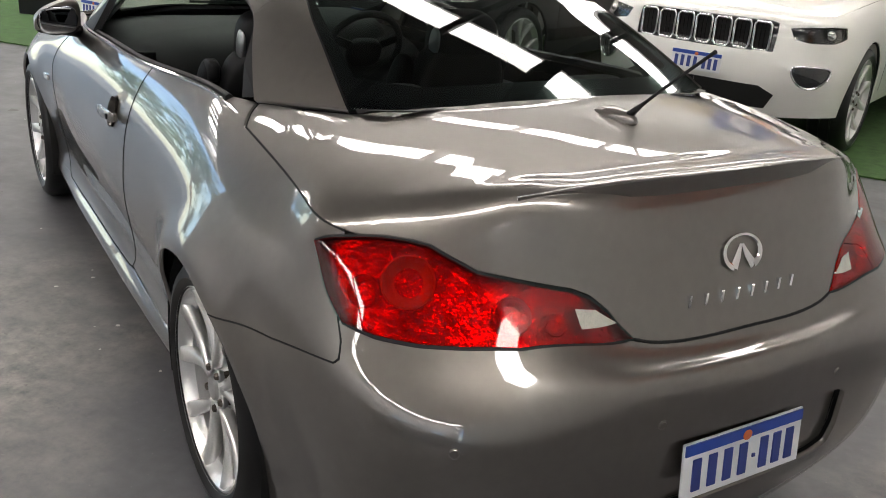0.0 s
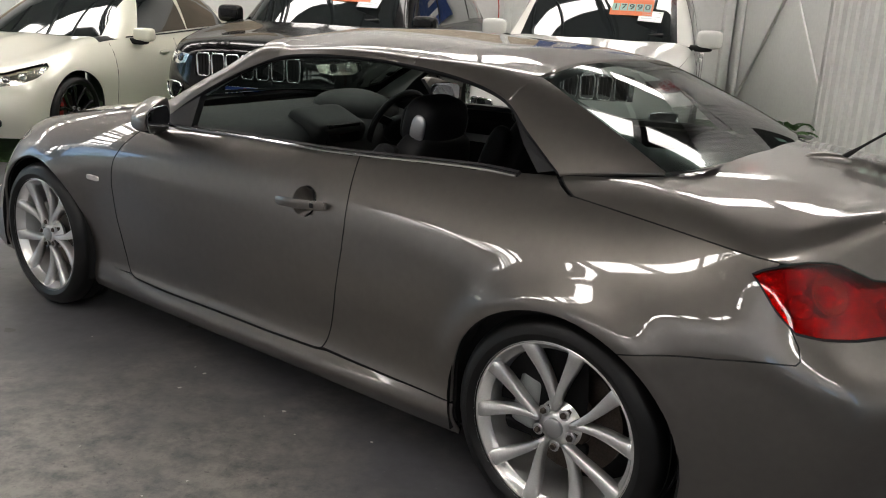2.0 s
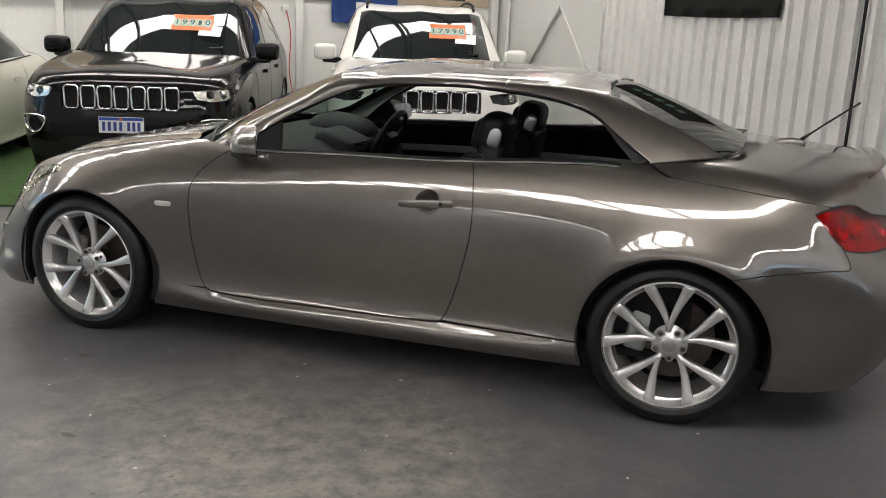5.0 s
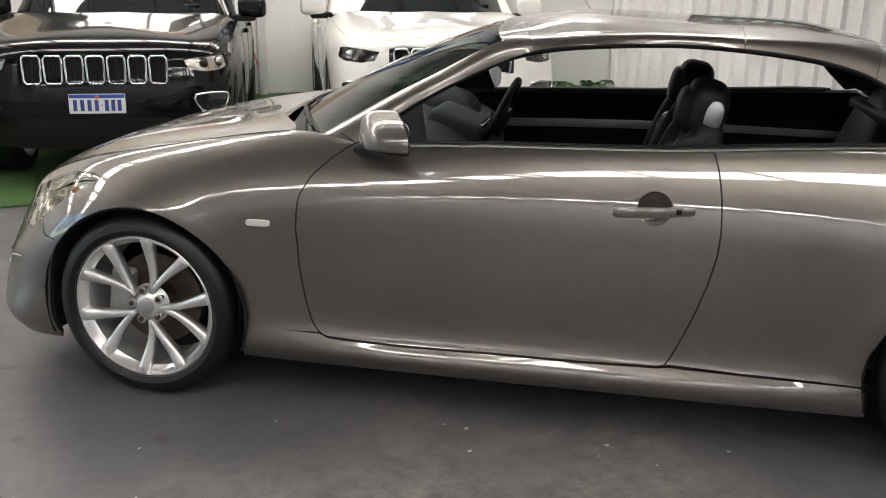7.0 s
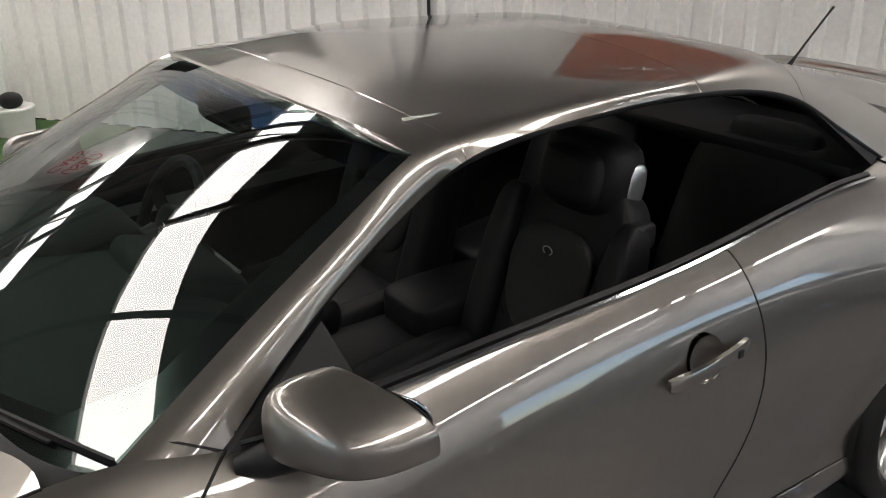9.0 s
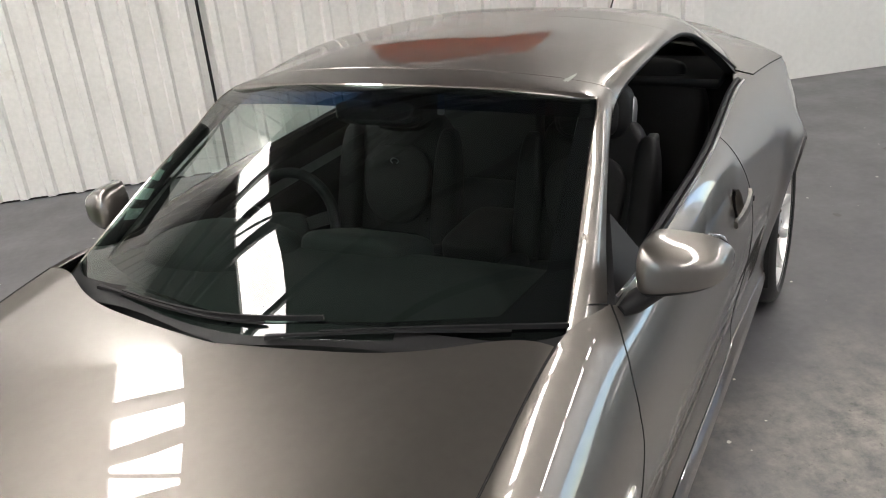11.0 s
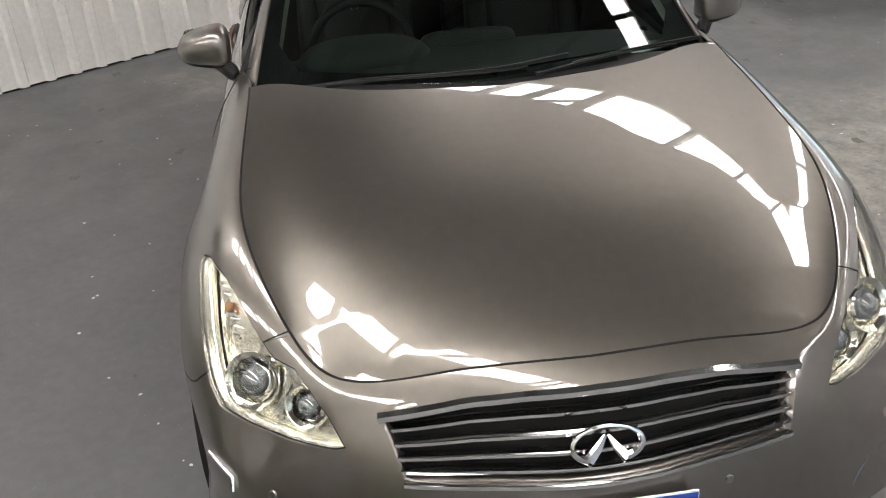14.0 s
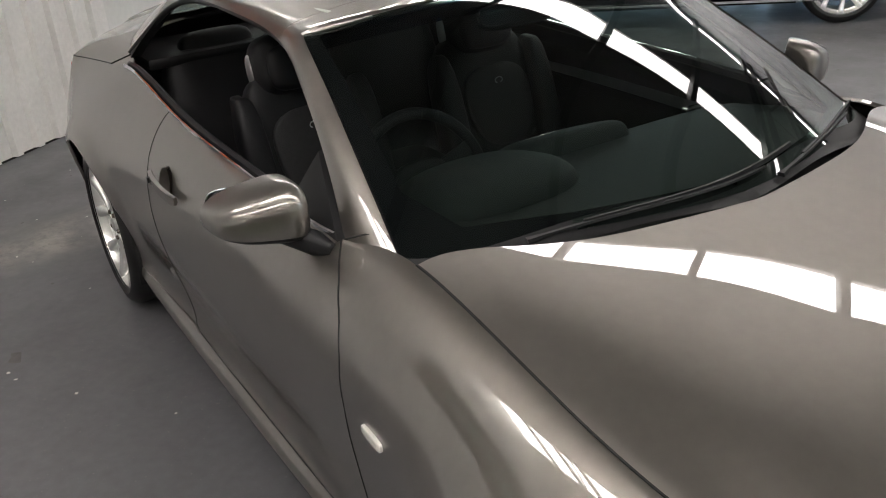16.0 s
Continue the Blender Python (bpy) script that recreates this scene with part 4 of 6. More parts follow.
def arch(cx, r, us):
    """The outline of a wheel opening, open at the sill."""
    a = np.radians(np.linspace(-20, 200, 45))
    top = [(float(u), float(v)) for u, v in BODY.find(np.stack([cx + r * np.cos(a), .335 + r * np.sin(a)], -1), (0, 2), us, (0, 6))]
    return [(top[0][0], -.08)] + top + [(top[-1][0], -.08)]


ARCH_F, ARCH_R = arch(-1.43, .393, (3, 7)), arch(1.434, .388, (9.5, 13))
DOOR_FRONT = on_body([(-.72, .825, .926), (-.777, .859, .872), (-.815, .886, .805), (-.828, .897, .69), (-.824, .883, .546), (-.808, .862, .40), (-.79, .86, .335), (-.765, .86, .300)], (5, 9), (1, 6))
DOOR_FRONT = [(float(U(7.0)) + .004, float(V(6)))] + DOOR_FRONT
DOOR_LOW = on_body([(-.735, .86, .286), (-.318, .865, .283), (.142, .867, .288), (.41, .866, .296)], (6, 10), (1, 4))
DOOR_REAR = on_body([(.437, .866, .305), (.455, .866, .335), (.48, .864, .395), (.515, .885, .50), (.543, .895, .606), (.562, .899, .70), (.567, .89, .78), (.562, .868, .87), (.548, .83, .955)], (8, 10.5), (1, 6))
DOOR_REAR = DOOR_REAR + [(float(BODY.find([(.53, 1.008)], (0, 2), (8, 10.5), (4, 7))[0][0]), float(V(6)))]
HEAD_LOOP = on_body([(-1.589, .829, .803), (-1.62, .808, .811), (-1.72, .764, .803), (-1.797, .734, .783), (-1.87, .704, .756), (-1.908, .687, .74), (-1.949, .665, .723), (-1.991, .62, .717), (-2.032, .593, .689), (-2.07, .564, .653), (-2.122, .531, .596), (-2.115, .553, .588), (-2.077, .617, .584), (-2.023, .689, .584), (-1.964, .757, .585), (-1.915, .806, .59), (-1.868, .828, .62), (-1.802, .838, .675), (-1.705, .842, .739), (-1.604, .842, .787)], (0, 6), (2, 6.4))
TAIL_LOOP = on_body([(1.915, .821, .927), (1.94, .806, .941), (1.966, .786, .949), (2.019, .721, .957), (2.051, .682, .956), (2.074, .65, .949), (2.106, .62, .931), (2.145, .58, .909), (2.179, .521, .898), (2.232, .417, .880), (2.249, .382, .866), (2.267, .35, .839), (2.300, .298, .782), (2.288, .398, .784), (2.256, .542, .787), (2.211, .635, .786), (2.162, .71, .784), (2.098, .776, .787), (2.042, .815, .798), (1.989, .825, .846), (1.942, .824, .901)], (11, 16), (3.5, 8.5))
BUMPER_SPLIT = on_body([(2.03, .82, .81), (2.055, .822, .77), (2.068, .832, .738), (2.06, .838, .727), (1.88, .895, .707), (1.64, .922, .672)], (10, 15), (3, 6))
GRILLE = on_body([(-2.150, 0, .700), (-2.145, .15, .698), (-2.135, .27, .69), (-2.10, .456, .660), (-2.135, .44, .61), (-2.183, .418, .535), (-2.225, .22, .528), (-2.243, .1, .522), (-2.245, 0, .521)], (0, 3), (2, 6))
GRILLE[0], GRILLE[-1] = (0.0, GRILLE[0][1]), (0.0, GRILLE[-1][1])
GRILLE_CUT = [(-.05, GRILLE[0][1])] + GRILLE[1:-1] + [(-.05, GRILLE[-1][1])]
PLATE_LOOP = on_body([(2.385, 0, .575), (2.378, .2, .573), (2.365, .30, .568), (2.35, .335, .55), (2.338, .34, .46), (2.335, .33, .41), (2.34, .28, .398), (2.36, 0, .395)], (13, 16), (1, 5))
PLATE_LOOP = [(float(U(16)) + .05, PLATE_LOOP[0][1])] + PLATE_LOOP[1:-1] + [(float(U(16)) + .05, PLATE_LOOP[-1][1])]
a_ = np.linspace(0, 2 * math.pi, 28, endpoint=False)
CUPS = [[tuple(p) for p in BODY.find(np.stack([.362 + .053 * np.cos(a_), .836 + .051 * np.sin(a_)], -1), (0, 2), (8, 10), (3, 6))]]

hood = panel("bonnet", BODY, [(0, V(6))] + [(float(u), V(6)) for u in np.linspace(0, U(6), 40)[1:]] + [(U(6), V(9)), (0, V(9))], PAINT, car, step=.025, sides="both", gap=.003)
fender_front = on_body([(-1.908, .687, .74), (-1.86, .80, .65), (-1.841, .835, .632), (-1.813, .875, .588), (-1.755, .895, .58)], (2, 6), (2, 6))
wing_low = on_body([(-.90, .866, .296)], (4, 8), (1, 3))
panel("front_wing", BODY, [(float(u), V(6)) for u in np.linspace(U(3), U(7) - .002, 30)] + DOOR_FRONT + wing_low + [(wing_low[0][0], 0), (U(5), 0)] + fender_front[::-1], PAINT, car, cuts=[ARCH_F, HEAD_LOOP], step=.02, gap=.0006)
panel("front_bumper", BODY, [(float(u), V(6)) for u in np.linspace(0, U(3), 16)] + fender_front + on_body([(-1.6, .88, .45)], (3, 6), (2, 5)) + [(U(4.6), 0), (0, 0)], PAINT, car, cuts=[ARCH_F, HEAD_LOOP, GRILLE_CUT], step=.024, sides="both")
DOOR = DOOR_FRONT + DOOR_LOW + DOOR_REAR
doors = panel("door", BODY, DOOR, PAINT, car, cuts=CUPS, step=.025)
sill_top = wing_low + on_body([(-.765, .86, .293), (-.735, .86, .279), (-.318, .865, .276), (.142, .867, .281), (.41, .866, .289), (.45, .866, .296), (.9, .87, .292), (1.3, .875, .29)], (4, 12), (1, 3))
panel("side_skirt", BODY, sill_top + [(sill_top[-1][0], 0), (sill_top[0][0], 0)], PAINT, car, cuts=[ARCH_R], step=.028, gap=.0006)
belt_end = on_body([(1.15, .728, 1.052), (1.262, .708, 1.066), (1.30, .745, 1.045), (1.345, .766, 1.015)], (9, 12), (5, 7.5))
u_gap = float(BODY.find([(1.36, 1.014)], (0, 2), (10, 12), (5, 7))[0][0])
panel("rear_quarter", BODY, DOOR_REAR + [(float(u), V(6)) for u in np.linspace(DOOR_REAR[-1][0], U(10), 10)[1:]] + belt_end + [(float(u), V(6)) for u in np.linspace(u_gap, U(13), 16)] + BUMPER_SPLIT + on_body([(1.43, .9, .5), (1.30, .875, .296), (.9, .87, .298)], (9, 12), (1, 4)), PAINT, car, cuts=[ARCH_R, TAIL_LOOP], step=.018)
panel("rear_bumper", BODY, [(float(u), V(6)) for u in np.linspace(U(16), U(13), 24)] + BUMPER_SPLIT + on_body([(1.43, .9, .5)], (9, 12), (1, 4)) + [(U(11.3), 0), (U(16), 0)], PAINT, car, cuts=[ARCH_R, TAIL_LOOP, PLATE_LOOP], step=.024, sides="both")
boot_front = on_body([(1.645, 0, 1.108), (1.63, .3, 1.10), (1.565, .56, 1.095), (1.45, .655, 1.085), (1.275, .705, 1.066), (1.31, .74, 1.045)], (9, 16), (6, 9))
boot_front[0] = (boot_front[0][0], V(9))
boot = panel("boot_lid", BODY, boot_front + [(float(u), V(6)) for u in np.linspace(u_gap, U(16), 50)] + [(U(16), V(9))], PAINT, car, cuts=[TAIL_LOOP], step=.022, sides="both", gap=.003)
panel("inner_shell", BODY, rect(BODY, 0, 16, 0, 6), DARK, car, cuts=[ARCH_F, ARCH_R, GRILLE_CUT, HEAD_LOOP, TAIL_LOOP, PLATE_LOOP] + CUPS, step=.06, gap=-.004, depth=0, lift=-.022, sides="both")
for s in (-1, 1):
    for cx, r in ((-1.43, .401), (1.434, .397)):
        bm = lathe([(r - .004, s * .90), (r, s * .86), (r, s * .60), (.05, s * .58), (.001, s * .58)], 40, m=pose(cx, 0, .335))
        bmesh.ops.delete(bm, geom=[v for v in bm.verts if v.co.z < .17], context="VERTS")
        part("arch_liner", bm, DARK, car, smooth=40)
part("underbody", box((-2.0, -.58, .17), (2.15, .58, .22), .02), DARK, car)

# hard top
C, CL = CANOPY.knot, CANOPY.line
G, GL = GLASS.knot, GLASS.line
NARROW = dict(sign=1, keep_mid=True)
part_top = panel("windscreen_frame", CANOPY, [(C(0.02), CL(2)), (C(2.0), CL(2)), (C(2.0), 0), (C(3), 0), (C(3), CL(4)), (C(0.02), CL(4))], PAINT, car, step=.03, sides="both", gap=.0018, depth=.02)
panel("roof_panel", CANOPY, rect(CANOPY, 3, 5, 0, 4), PAINT, car, step=.035, sides="both", gap=.0022, depth=.02)
panel("rear_roof_panel", CANOPY, rect(CANOPY, 5, 6, 0, 4), PAINT, car, step=.035, sides="both", gap=.0022, depth=.02)
panel("rear_pillar", CANOPY, rect(CANOPY, 6, 8, 2.0, 4), PAINT, car, step=.03, gap=.0022, depth=.02)
screen = panel("windscreen", GLASS, rect(GLASS, .06, 1.99, 0, 1.99), WINDSCREEN, car, step=.03, sides="both", gap=.001, depth=.004, lift=-.003, label="green-tinted laminated windscreen", sign=1)
rear = panel("rear_window", GLASS, rect(GLASS, 6.04, 7.98, 0, 1.97), REAR_GLASS, car, step=.03, sides="both", gap=.001, depth=.004, lift=-.003, label="dark tinted rear window", sign=1)
for ob in (*screen, *rear):
    ob.visible_shadow = False
FR = -.008
band = panel("shade_band", GLASS, [(G(1.74), 0), (G(1.94), 0), (G(1.94), GL(1.86)), (G(1.76), GL(1.86))], SHADE, screen[0], step=.06, sides="both", gap=0, depth=0, lift=-.006, label="blue tinted shade band", sign=1)
band[0].visible_shadow = False
panel("windscreen_border", GLASS, [(G(.06), 0), (G(.06), GL(2)), (G(2), GL(2)), (G(2), 0), (G(1.93), 0), (G(1.93), GL(1.86)), (G(.5), GL(1.84)), (G(.22), GL(1.62)), (G(.17), GL(1.0)), (G(.16), 0)], GLOSS_BLACK, car, step=.05, sides="both", gap=0, depth=0, lift=FR, sign=1)
panel("rear_window_border", GLASS, [(G(6.04), 0), (G(6.04), GL(2)), (G(7.98), GL(2)), (G(7.98), 0), (G(7.72), 0), (G(7.70), GL(1.2)), (G(7.55), GL(1.80)), (G(6.2), GL(1.88)), (G(6.12), 0)], GLOSS_BLACK, car, step=.05, sides="both", gap=0, depth=0, lift=FR, sign=1)
panel("headliner", CANOPY, rect(CANOPY, 2.02, 6.0, 0, 3.9), BLACK, car, step=.08, sides="both", gap=0, depth=0, lift=-.028)
panel("pillar_trim", CANOPY, rect(CANOPY, .3, 1.9, 1.82, 3.9), TRIM_PALE, car, step=.06, gap=0, depth=0, lift=-.050, label="pale moulded windscreen pillar trim")
panel("rear_pillar_trim", CANOPY, rect(CANOPY, 6.0, 8, 2.1, 3.9), BLACK, car, step=.06, gap=0, depth=0, lift=-.024)
panel("cowl", CANOPY, rect(CANOPY, 0, .10, 0, 2.0), BLACK, car, step=.03, sides="both", gap=-.012, depth=.02, lift=-.004)
panel("boot_seal", CANOPY, rect(CANOPY, 7.95, 8.0, 0, 1.95), BLACK, car, step=.05, sides="both", gap=-.002, depth=.006, lift=-.014)


def along(skin, us, vs, lift, sign):
    us, vs = np.broadcast_arrays(np.asarray(us, float), np.asarray(vs, float))
    return skin.at(us, vs) + skin.normal(us, vs) * sign * lift


def rib(name, pts, section, material, parent=None, label="", up=(0, 0, 1), both=True, scale=None):
    """The same strip on both sides of the car, a part each."""
    for s in ((-1, 1) if both else (-1,)):
        part(name, sweep([(p[0], p[1] * s, p[2]) for p in pts], section, up=up, scale=scale), material, parent or car, label, 50)


def seam(uv, r=.0028, lift=-.0012):
    """The dark joint between two body panels, on both sides."""
    uv = np.array(uv, float)
    run = np.r_[0, np.cumsum(np.linalg.norm(np.diff(uv, axis=0), axis=1))]
    q = np.linspace(0, run[-1], max(6, int(run[-1] / .018)))
    rib("panel_gap", along(BODY, np.interp(q, run, uv[:, 0]), np.interp(q, run, uv[:, 1]), lift, -1), circle(r, 6), DARK)


seam([(float(u), V(6)) for u in np.linspace(0, U(6), 50)], .0036, -.002)
seam([(float(u), V(6)) for u in np.linspace(u_gap, U(13), 20)], .0034, -.002)
seam(TAIL_LOOP[12:13] + [(float(u), V(6)) for u in np.linspace(U(15.05), U(16), 12)][1:], .004, -.001)
seam(boot_front[3:] + [(u_gap, V(6))], .0030)
seam(DOOR, .0032)
seam([(U(3) + .012, V(6) - .003), fender_front[0]], .0024)
seam(fender_front[2:], .0024)
seam(BUMPER_SPLIT, .0024)
us = np.linspace(U(7) + .03, float(BODY.find([(1.15, 1.042)], (0, 2), (9, 12), (5, 7.5))[0][0]), 40)
belt = BODY.at(us, np.full(40, V(6)))
belt[:, 1] += .003
belt[:, 2] += .003
belt[:, 2] += np.interp(belt[:, 0], (.9, 1.2), (.003, .008))
rib("chrome_belt_strip", belt, [(-.004, -.005), (.004, -.005), (.006, .002), (0, .006), (-.004, .004)], CHROME, label="bright chrome window-sill strip")
inner = belt.copy()
inner[:, 1] -= .021
rib("window_seal", inner, [(-.010, -.014), (.010, -.014), (.010, .006), (0, .012), (-.010, .006)], BLACK)
us = np.linspace(C(.05), C(7.9), 70)
seal = along(CANOPY, us, CL(4) - .006, -.012, 1)
rib("door_seal", seal, circle(.012, 8), BLACK, up=(0, 1, 0))
# black corner plates by the mirror and behind the rear side opening
for s in (-1, 1):
    bm = bmesh.new()
    top = [(-.645, .785, .972), (-.435, .712, 1.105), (-.40, .79, .985)]
    lo = [bm.verts.new((x, s * y, z)) for x, y, z in top]
    hi = [bm.verts.new((x, s * (y - .03), z)) for x, y, z in top]
    bm.faces.new(lo), bm.faces.new(hi)
    for k in range(3):
        bm.faces.new((lo[k], lo[(k + 1) % 3], hi[(k + 1) % 3], hi[k]))
    bmesh.ops.recalc_face_normals(bm, faces=bm.faces[:])
    part("mirror_corner_plate", bm, BLACK, car)
    bm = bmesh.new()
    top = [(1.03, .622, 1.222), (1.16, .665, 1.135), (1.255, .705, 1.066), (1.205, .722, 1.054), (1.125, .688, 1.126)]
    lo = [bm.verts.new((x, s * y, z)) for x, y, z in top]
    hi = [bm.verts.new((x, s * (y - .04), z)) for x, y, z in top]
    bm.faces.new(lo), bm.faces.new(hi)
    for k in range(5):
        bm.faces.new((lo[k], lo[(k + 1) % 5], hi[(k + 1) % 5], hi[k]))
    bmesh.ops.recalc_face_normals(bm, faces=bm.faces[:])
    part("rear_window_seal", bm, BLACK, car)


# wheels
def spoke_mesh(pair):
    """One spoke that widens to the rim and bends towards its neighbour at the hub."""
    bm = bmesh.new()
    rows = []
    for k in range(9):
        t = k / 8
        r = .055 + t * .207
        bend = pair * .31 * (1 - t) ** 1.7
        w = .0085 + .0160 * t**1.15
        y = -.878 - .018 * t + .012 * math.sin(math.pi * t)
        c, s = math.cos(bend), math.sin(bend)
        row = []
        for dx, dy in ((-w, .032), (-w, .007), (-w * .80, 0), (w * .80, 0), (w, .007), (w, .032)):
            x, z = dx, r
            row.append(bm.verts.new((x * c + z * s, y + dy + .85, -x * s + z * c)))
        rows.append(row)
    for a, b in zip(rows, rows[1:]):
        for k in range(6):
            bm.faces.new((a[k], a[(k + 1) % 6], b[(k + 1) % 6], b[k]))
    bm.faces.new(rows[0]), bm.faces.new(rows[-1])
    bmesh.ops.recalc_face_normals(bm, faces=bm.faces[:])
    for f in bm.faces:
        f.smooth = True
    me = bpy.data.meshes.new("spoke")
    bm.to_mesh(me)
    bm.free()
    me.materials.append(SILVER)
    return me


def shared(name, bm, material, smooth=35):
    for f in bm.faces:
        f.smooth = True
    for e in bm.edges:
        if len(e.link_faces) == 2 and e.calc_face_angle(0) > radians(smooth):
            e.smooth = False
    me = bpy.data.meshes.new(name)
    bm.to_mesh(me)
    bm.free()
    me.materials.append(material)
    return me


TYRE = shared("tyre", lathe([(.258, -.040), (.266, -.048), (.274, -.055), (.290, -.061), (.314, -.055), (.330, -.040), (.3385, -.022), (.340, 0), (.340, .02), (.3345, .022), (.3345, .028), (.340, .030), (.340, .085), (.3345, .087), (.3345, .093), (.340, .095), (.3385, .140), (.330, .158), (.314, .172), (.25, .172)], 72), RUBBER, 30)
BARREL = shared("wheel", lathe([(.2665, -.052), (.270, -.049), (.270, -.042), (.2665, -.046), (.259, -.047), (.253, -.036), (.249, -.022), (.236, -.012), (.233, .02), (.230, .16), (.25, .17)], 72), SILVER, 40)
HUB = shared("hub", lathe([(.001, -.024), (.034, -.024), (.042, -.018), (.060, -.004), (.074, .012), (.06, .03)], 40), SILVER, 40)
CAP = shared("centre_cap", lathe([(.001, -.036), (.024, -.036), (.030, -.033), (.031, -.022)], 32), SATIN, 40)
DISC = shared("brake_disc", lathe([(.001, .058), (.085, .058), (.087, .070), (.172, .070), (.172, .095), (.06, .095)], 48), STEEL, 40)
NUT = shared("wheel_nut", lathe([(.001, -.032), (.0085, -.030), (.0105, -.024), (.0105, .01)], 6), STEEL, 20)
SEAT = shared("nut_recess", lathe([(.0155, -.022), (.017, -.020), (.013, -.008), (.001, -.006)], 20), SATIN, 40)
CAL = shared("brake_caliper", box((-.045, .03, -.09), (.045, .11, .09), .018, 3), CALIPER, 40)
SPOKES = [spoke_mesh(1), spoke_mesh(-1)]
VALVE = shared("valve", lathe([(.001, -.03), (.004, -.03), (.004, 0)], 8), BLACK)


def in_black(me, material):
    other = me.copy()
    other.materials.clear()
    other.materials.append(material)
    return other


RED_BRAKE = mat("red_brake_paint", (.45, .02, .015), .4, var=.1, scale=20)
DARK_SET = {me: in_black(me, GLOSS_BLACK) for me in [BARREL, HUB, CAP, *SPOKES]}
DARK_SET[CAL] = in_black(CAL, RED_BRAKE)


def wheel(parent, x, y, z, side, turn, scale=1.0, dark=False):
    """A ten-spoke alloy wheel: barrel, tyre, spokes, hub, nuts and brake."""
    barrel = link_mesh("wheel", DARK_SET[BARREL] if dark else BARREL, None, parent, "black alloy wheel with a red brake caliper" if dark else "silver ten-spoke alloy wheel")
    barrel.matrix_local = pose(x, y, z, 0, 0, 0 if side < 0 else 180) @ Matrix.Scale(scale, 4) @ pose(0, 0, 0, 0, turn, 0)

    def sub(name, me, m=None, label=""):
        ob = link_mesh(name, DARK_SET.get(me, me) if dark else me, None, barrel, label)
        if m is not None:
            ob.matrix_local = m
        return ob

    sub("tyre", TYRE, label="black low-profile rubber tyre")
    sub("hub", HUB), sub("centre_cap", CAP)
    sub("brake_disc", DISC)
    for k in range(5):
        for j in (0, 1):
            sub("spoke", SPOKES[j], pose(0, 0, 0, 0, 72 * k + (-18 if j == 0 else 18), 0))
        a = pose(0, 0, 0, 0, 72 * k + 36, 0) @ pose(0, -.004, .057)
        sub("wheel_nut", NUT, a), sub("nut_recess", SEAT, a)
    sub("brake_caliper", CAL, pose(0, 0, 0, 0, -turn - 80 * (1 if side < 0 else -1), 0) @ pose(-0, 0, .135, 0, 90, 0))
    return barrel


for x in (-1.425, 1.428):
    for s in (-1, 1):
        wheel(car, x, s * .856, .346, s, 24 if x < 0 else -5, 1.017)

# door handles, side indicators
for s in (-1, 1):
    door = doors[0 if s < 0 else 1]
    bm = lathe([(.001, .022), (.020, .020), (.034, .012), (.042, .004), (.0455, -.003), (.047, -.004)], 36, m=pose(.362, s * .884, .836, 0, 0, 0 if s < 0 else 180) @ pose(0, 0, 0, -13) @ Matrix.Diagonal((1.15, 1.1, 1.11, 1)))
    part("handle_cup", bm, PAINT, door, smooth=60)
    pts = [(.236 + .245 * t, s * (.897 + .014 * math.sin(math.pi * t) ** .6), .822 + .020 * t) for t in np.linspace(0, 1, 14)]
    part("door_handle", sweep(pts, [(-.006, -.015), (.006, -.016), (.010, -.008), (.010, .008), (.006, .016), (-.006, .015)], scale=[.8] + [1] * 12 + [.8]), PAINT, door, "body-coloured pull handle", 50)
    part("keyhole", box((.425, s * .918 - .004, .830), (.442, s * .918 + .004, .848), .003), BLACK, door)
    p = along(BODY, [BODY.find([(-.962, .702)], (0, 2), (5, 8), (3, 6))[0][0]], [BODY.find([(-.962, .702)], (0, 2), (5, 8), (3, 6))[0][1]], .003, -1)[0]
    part("side_indicator", pillow((.043, .006, .0125), (.5, .4), pose(p[0], s * p[1], p[2], 0, 0, -3 * s)), INDICATOR, car, "clear side indicator lens")

# mirrors
def mirror_skin(s, grow, low, high):
    """The dome of a door mirror between two heights, flat behind, where the glass sits."""
    bm = pillow((.1032 + grow, .0930 + grow, .0670 + grow), (.62, .66), n=(48, 36))
    for v in bm.verts:
        k = s * v.co.y / .0911
        if v.co.x > .029:
            v.co.x = .029 + (v.co.x - .029) * .12
        v.co.x += .0512 * k
        v.co.z = v.co.z * (1 - .26 * k - .10 * k * abs(k)) - .010 * k
        if v.co.z < -.02:
            v.co.z = -.02 + (v.co.z + .02) * .72
    bmesh.ops.delete(bm, geom=[f for f in bm.faces if not low < f.calc_center_median().z < high], context="FACES")
    return bm


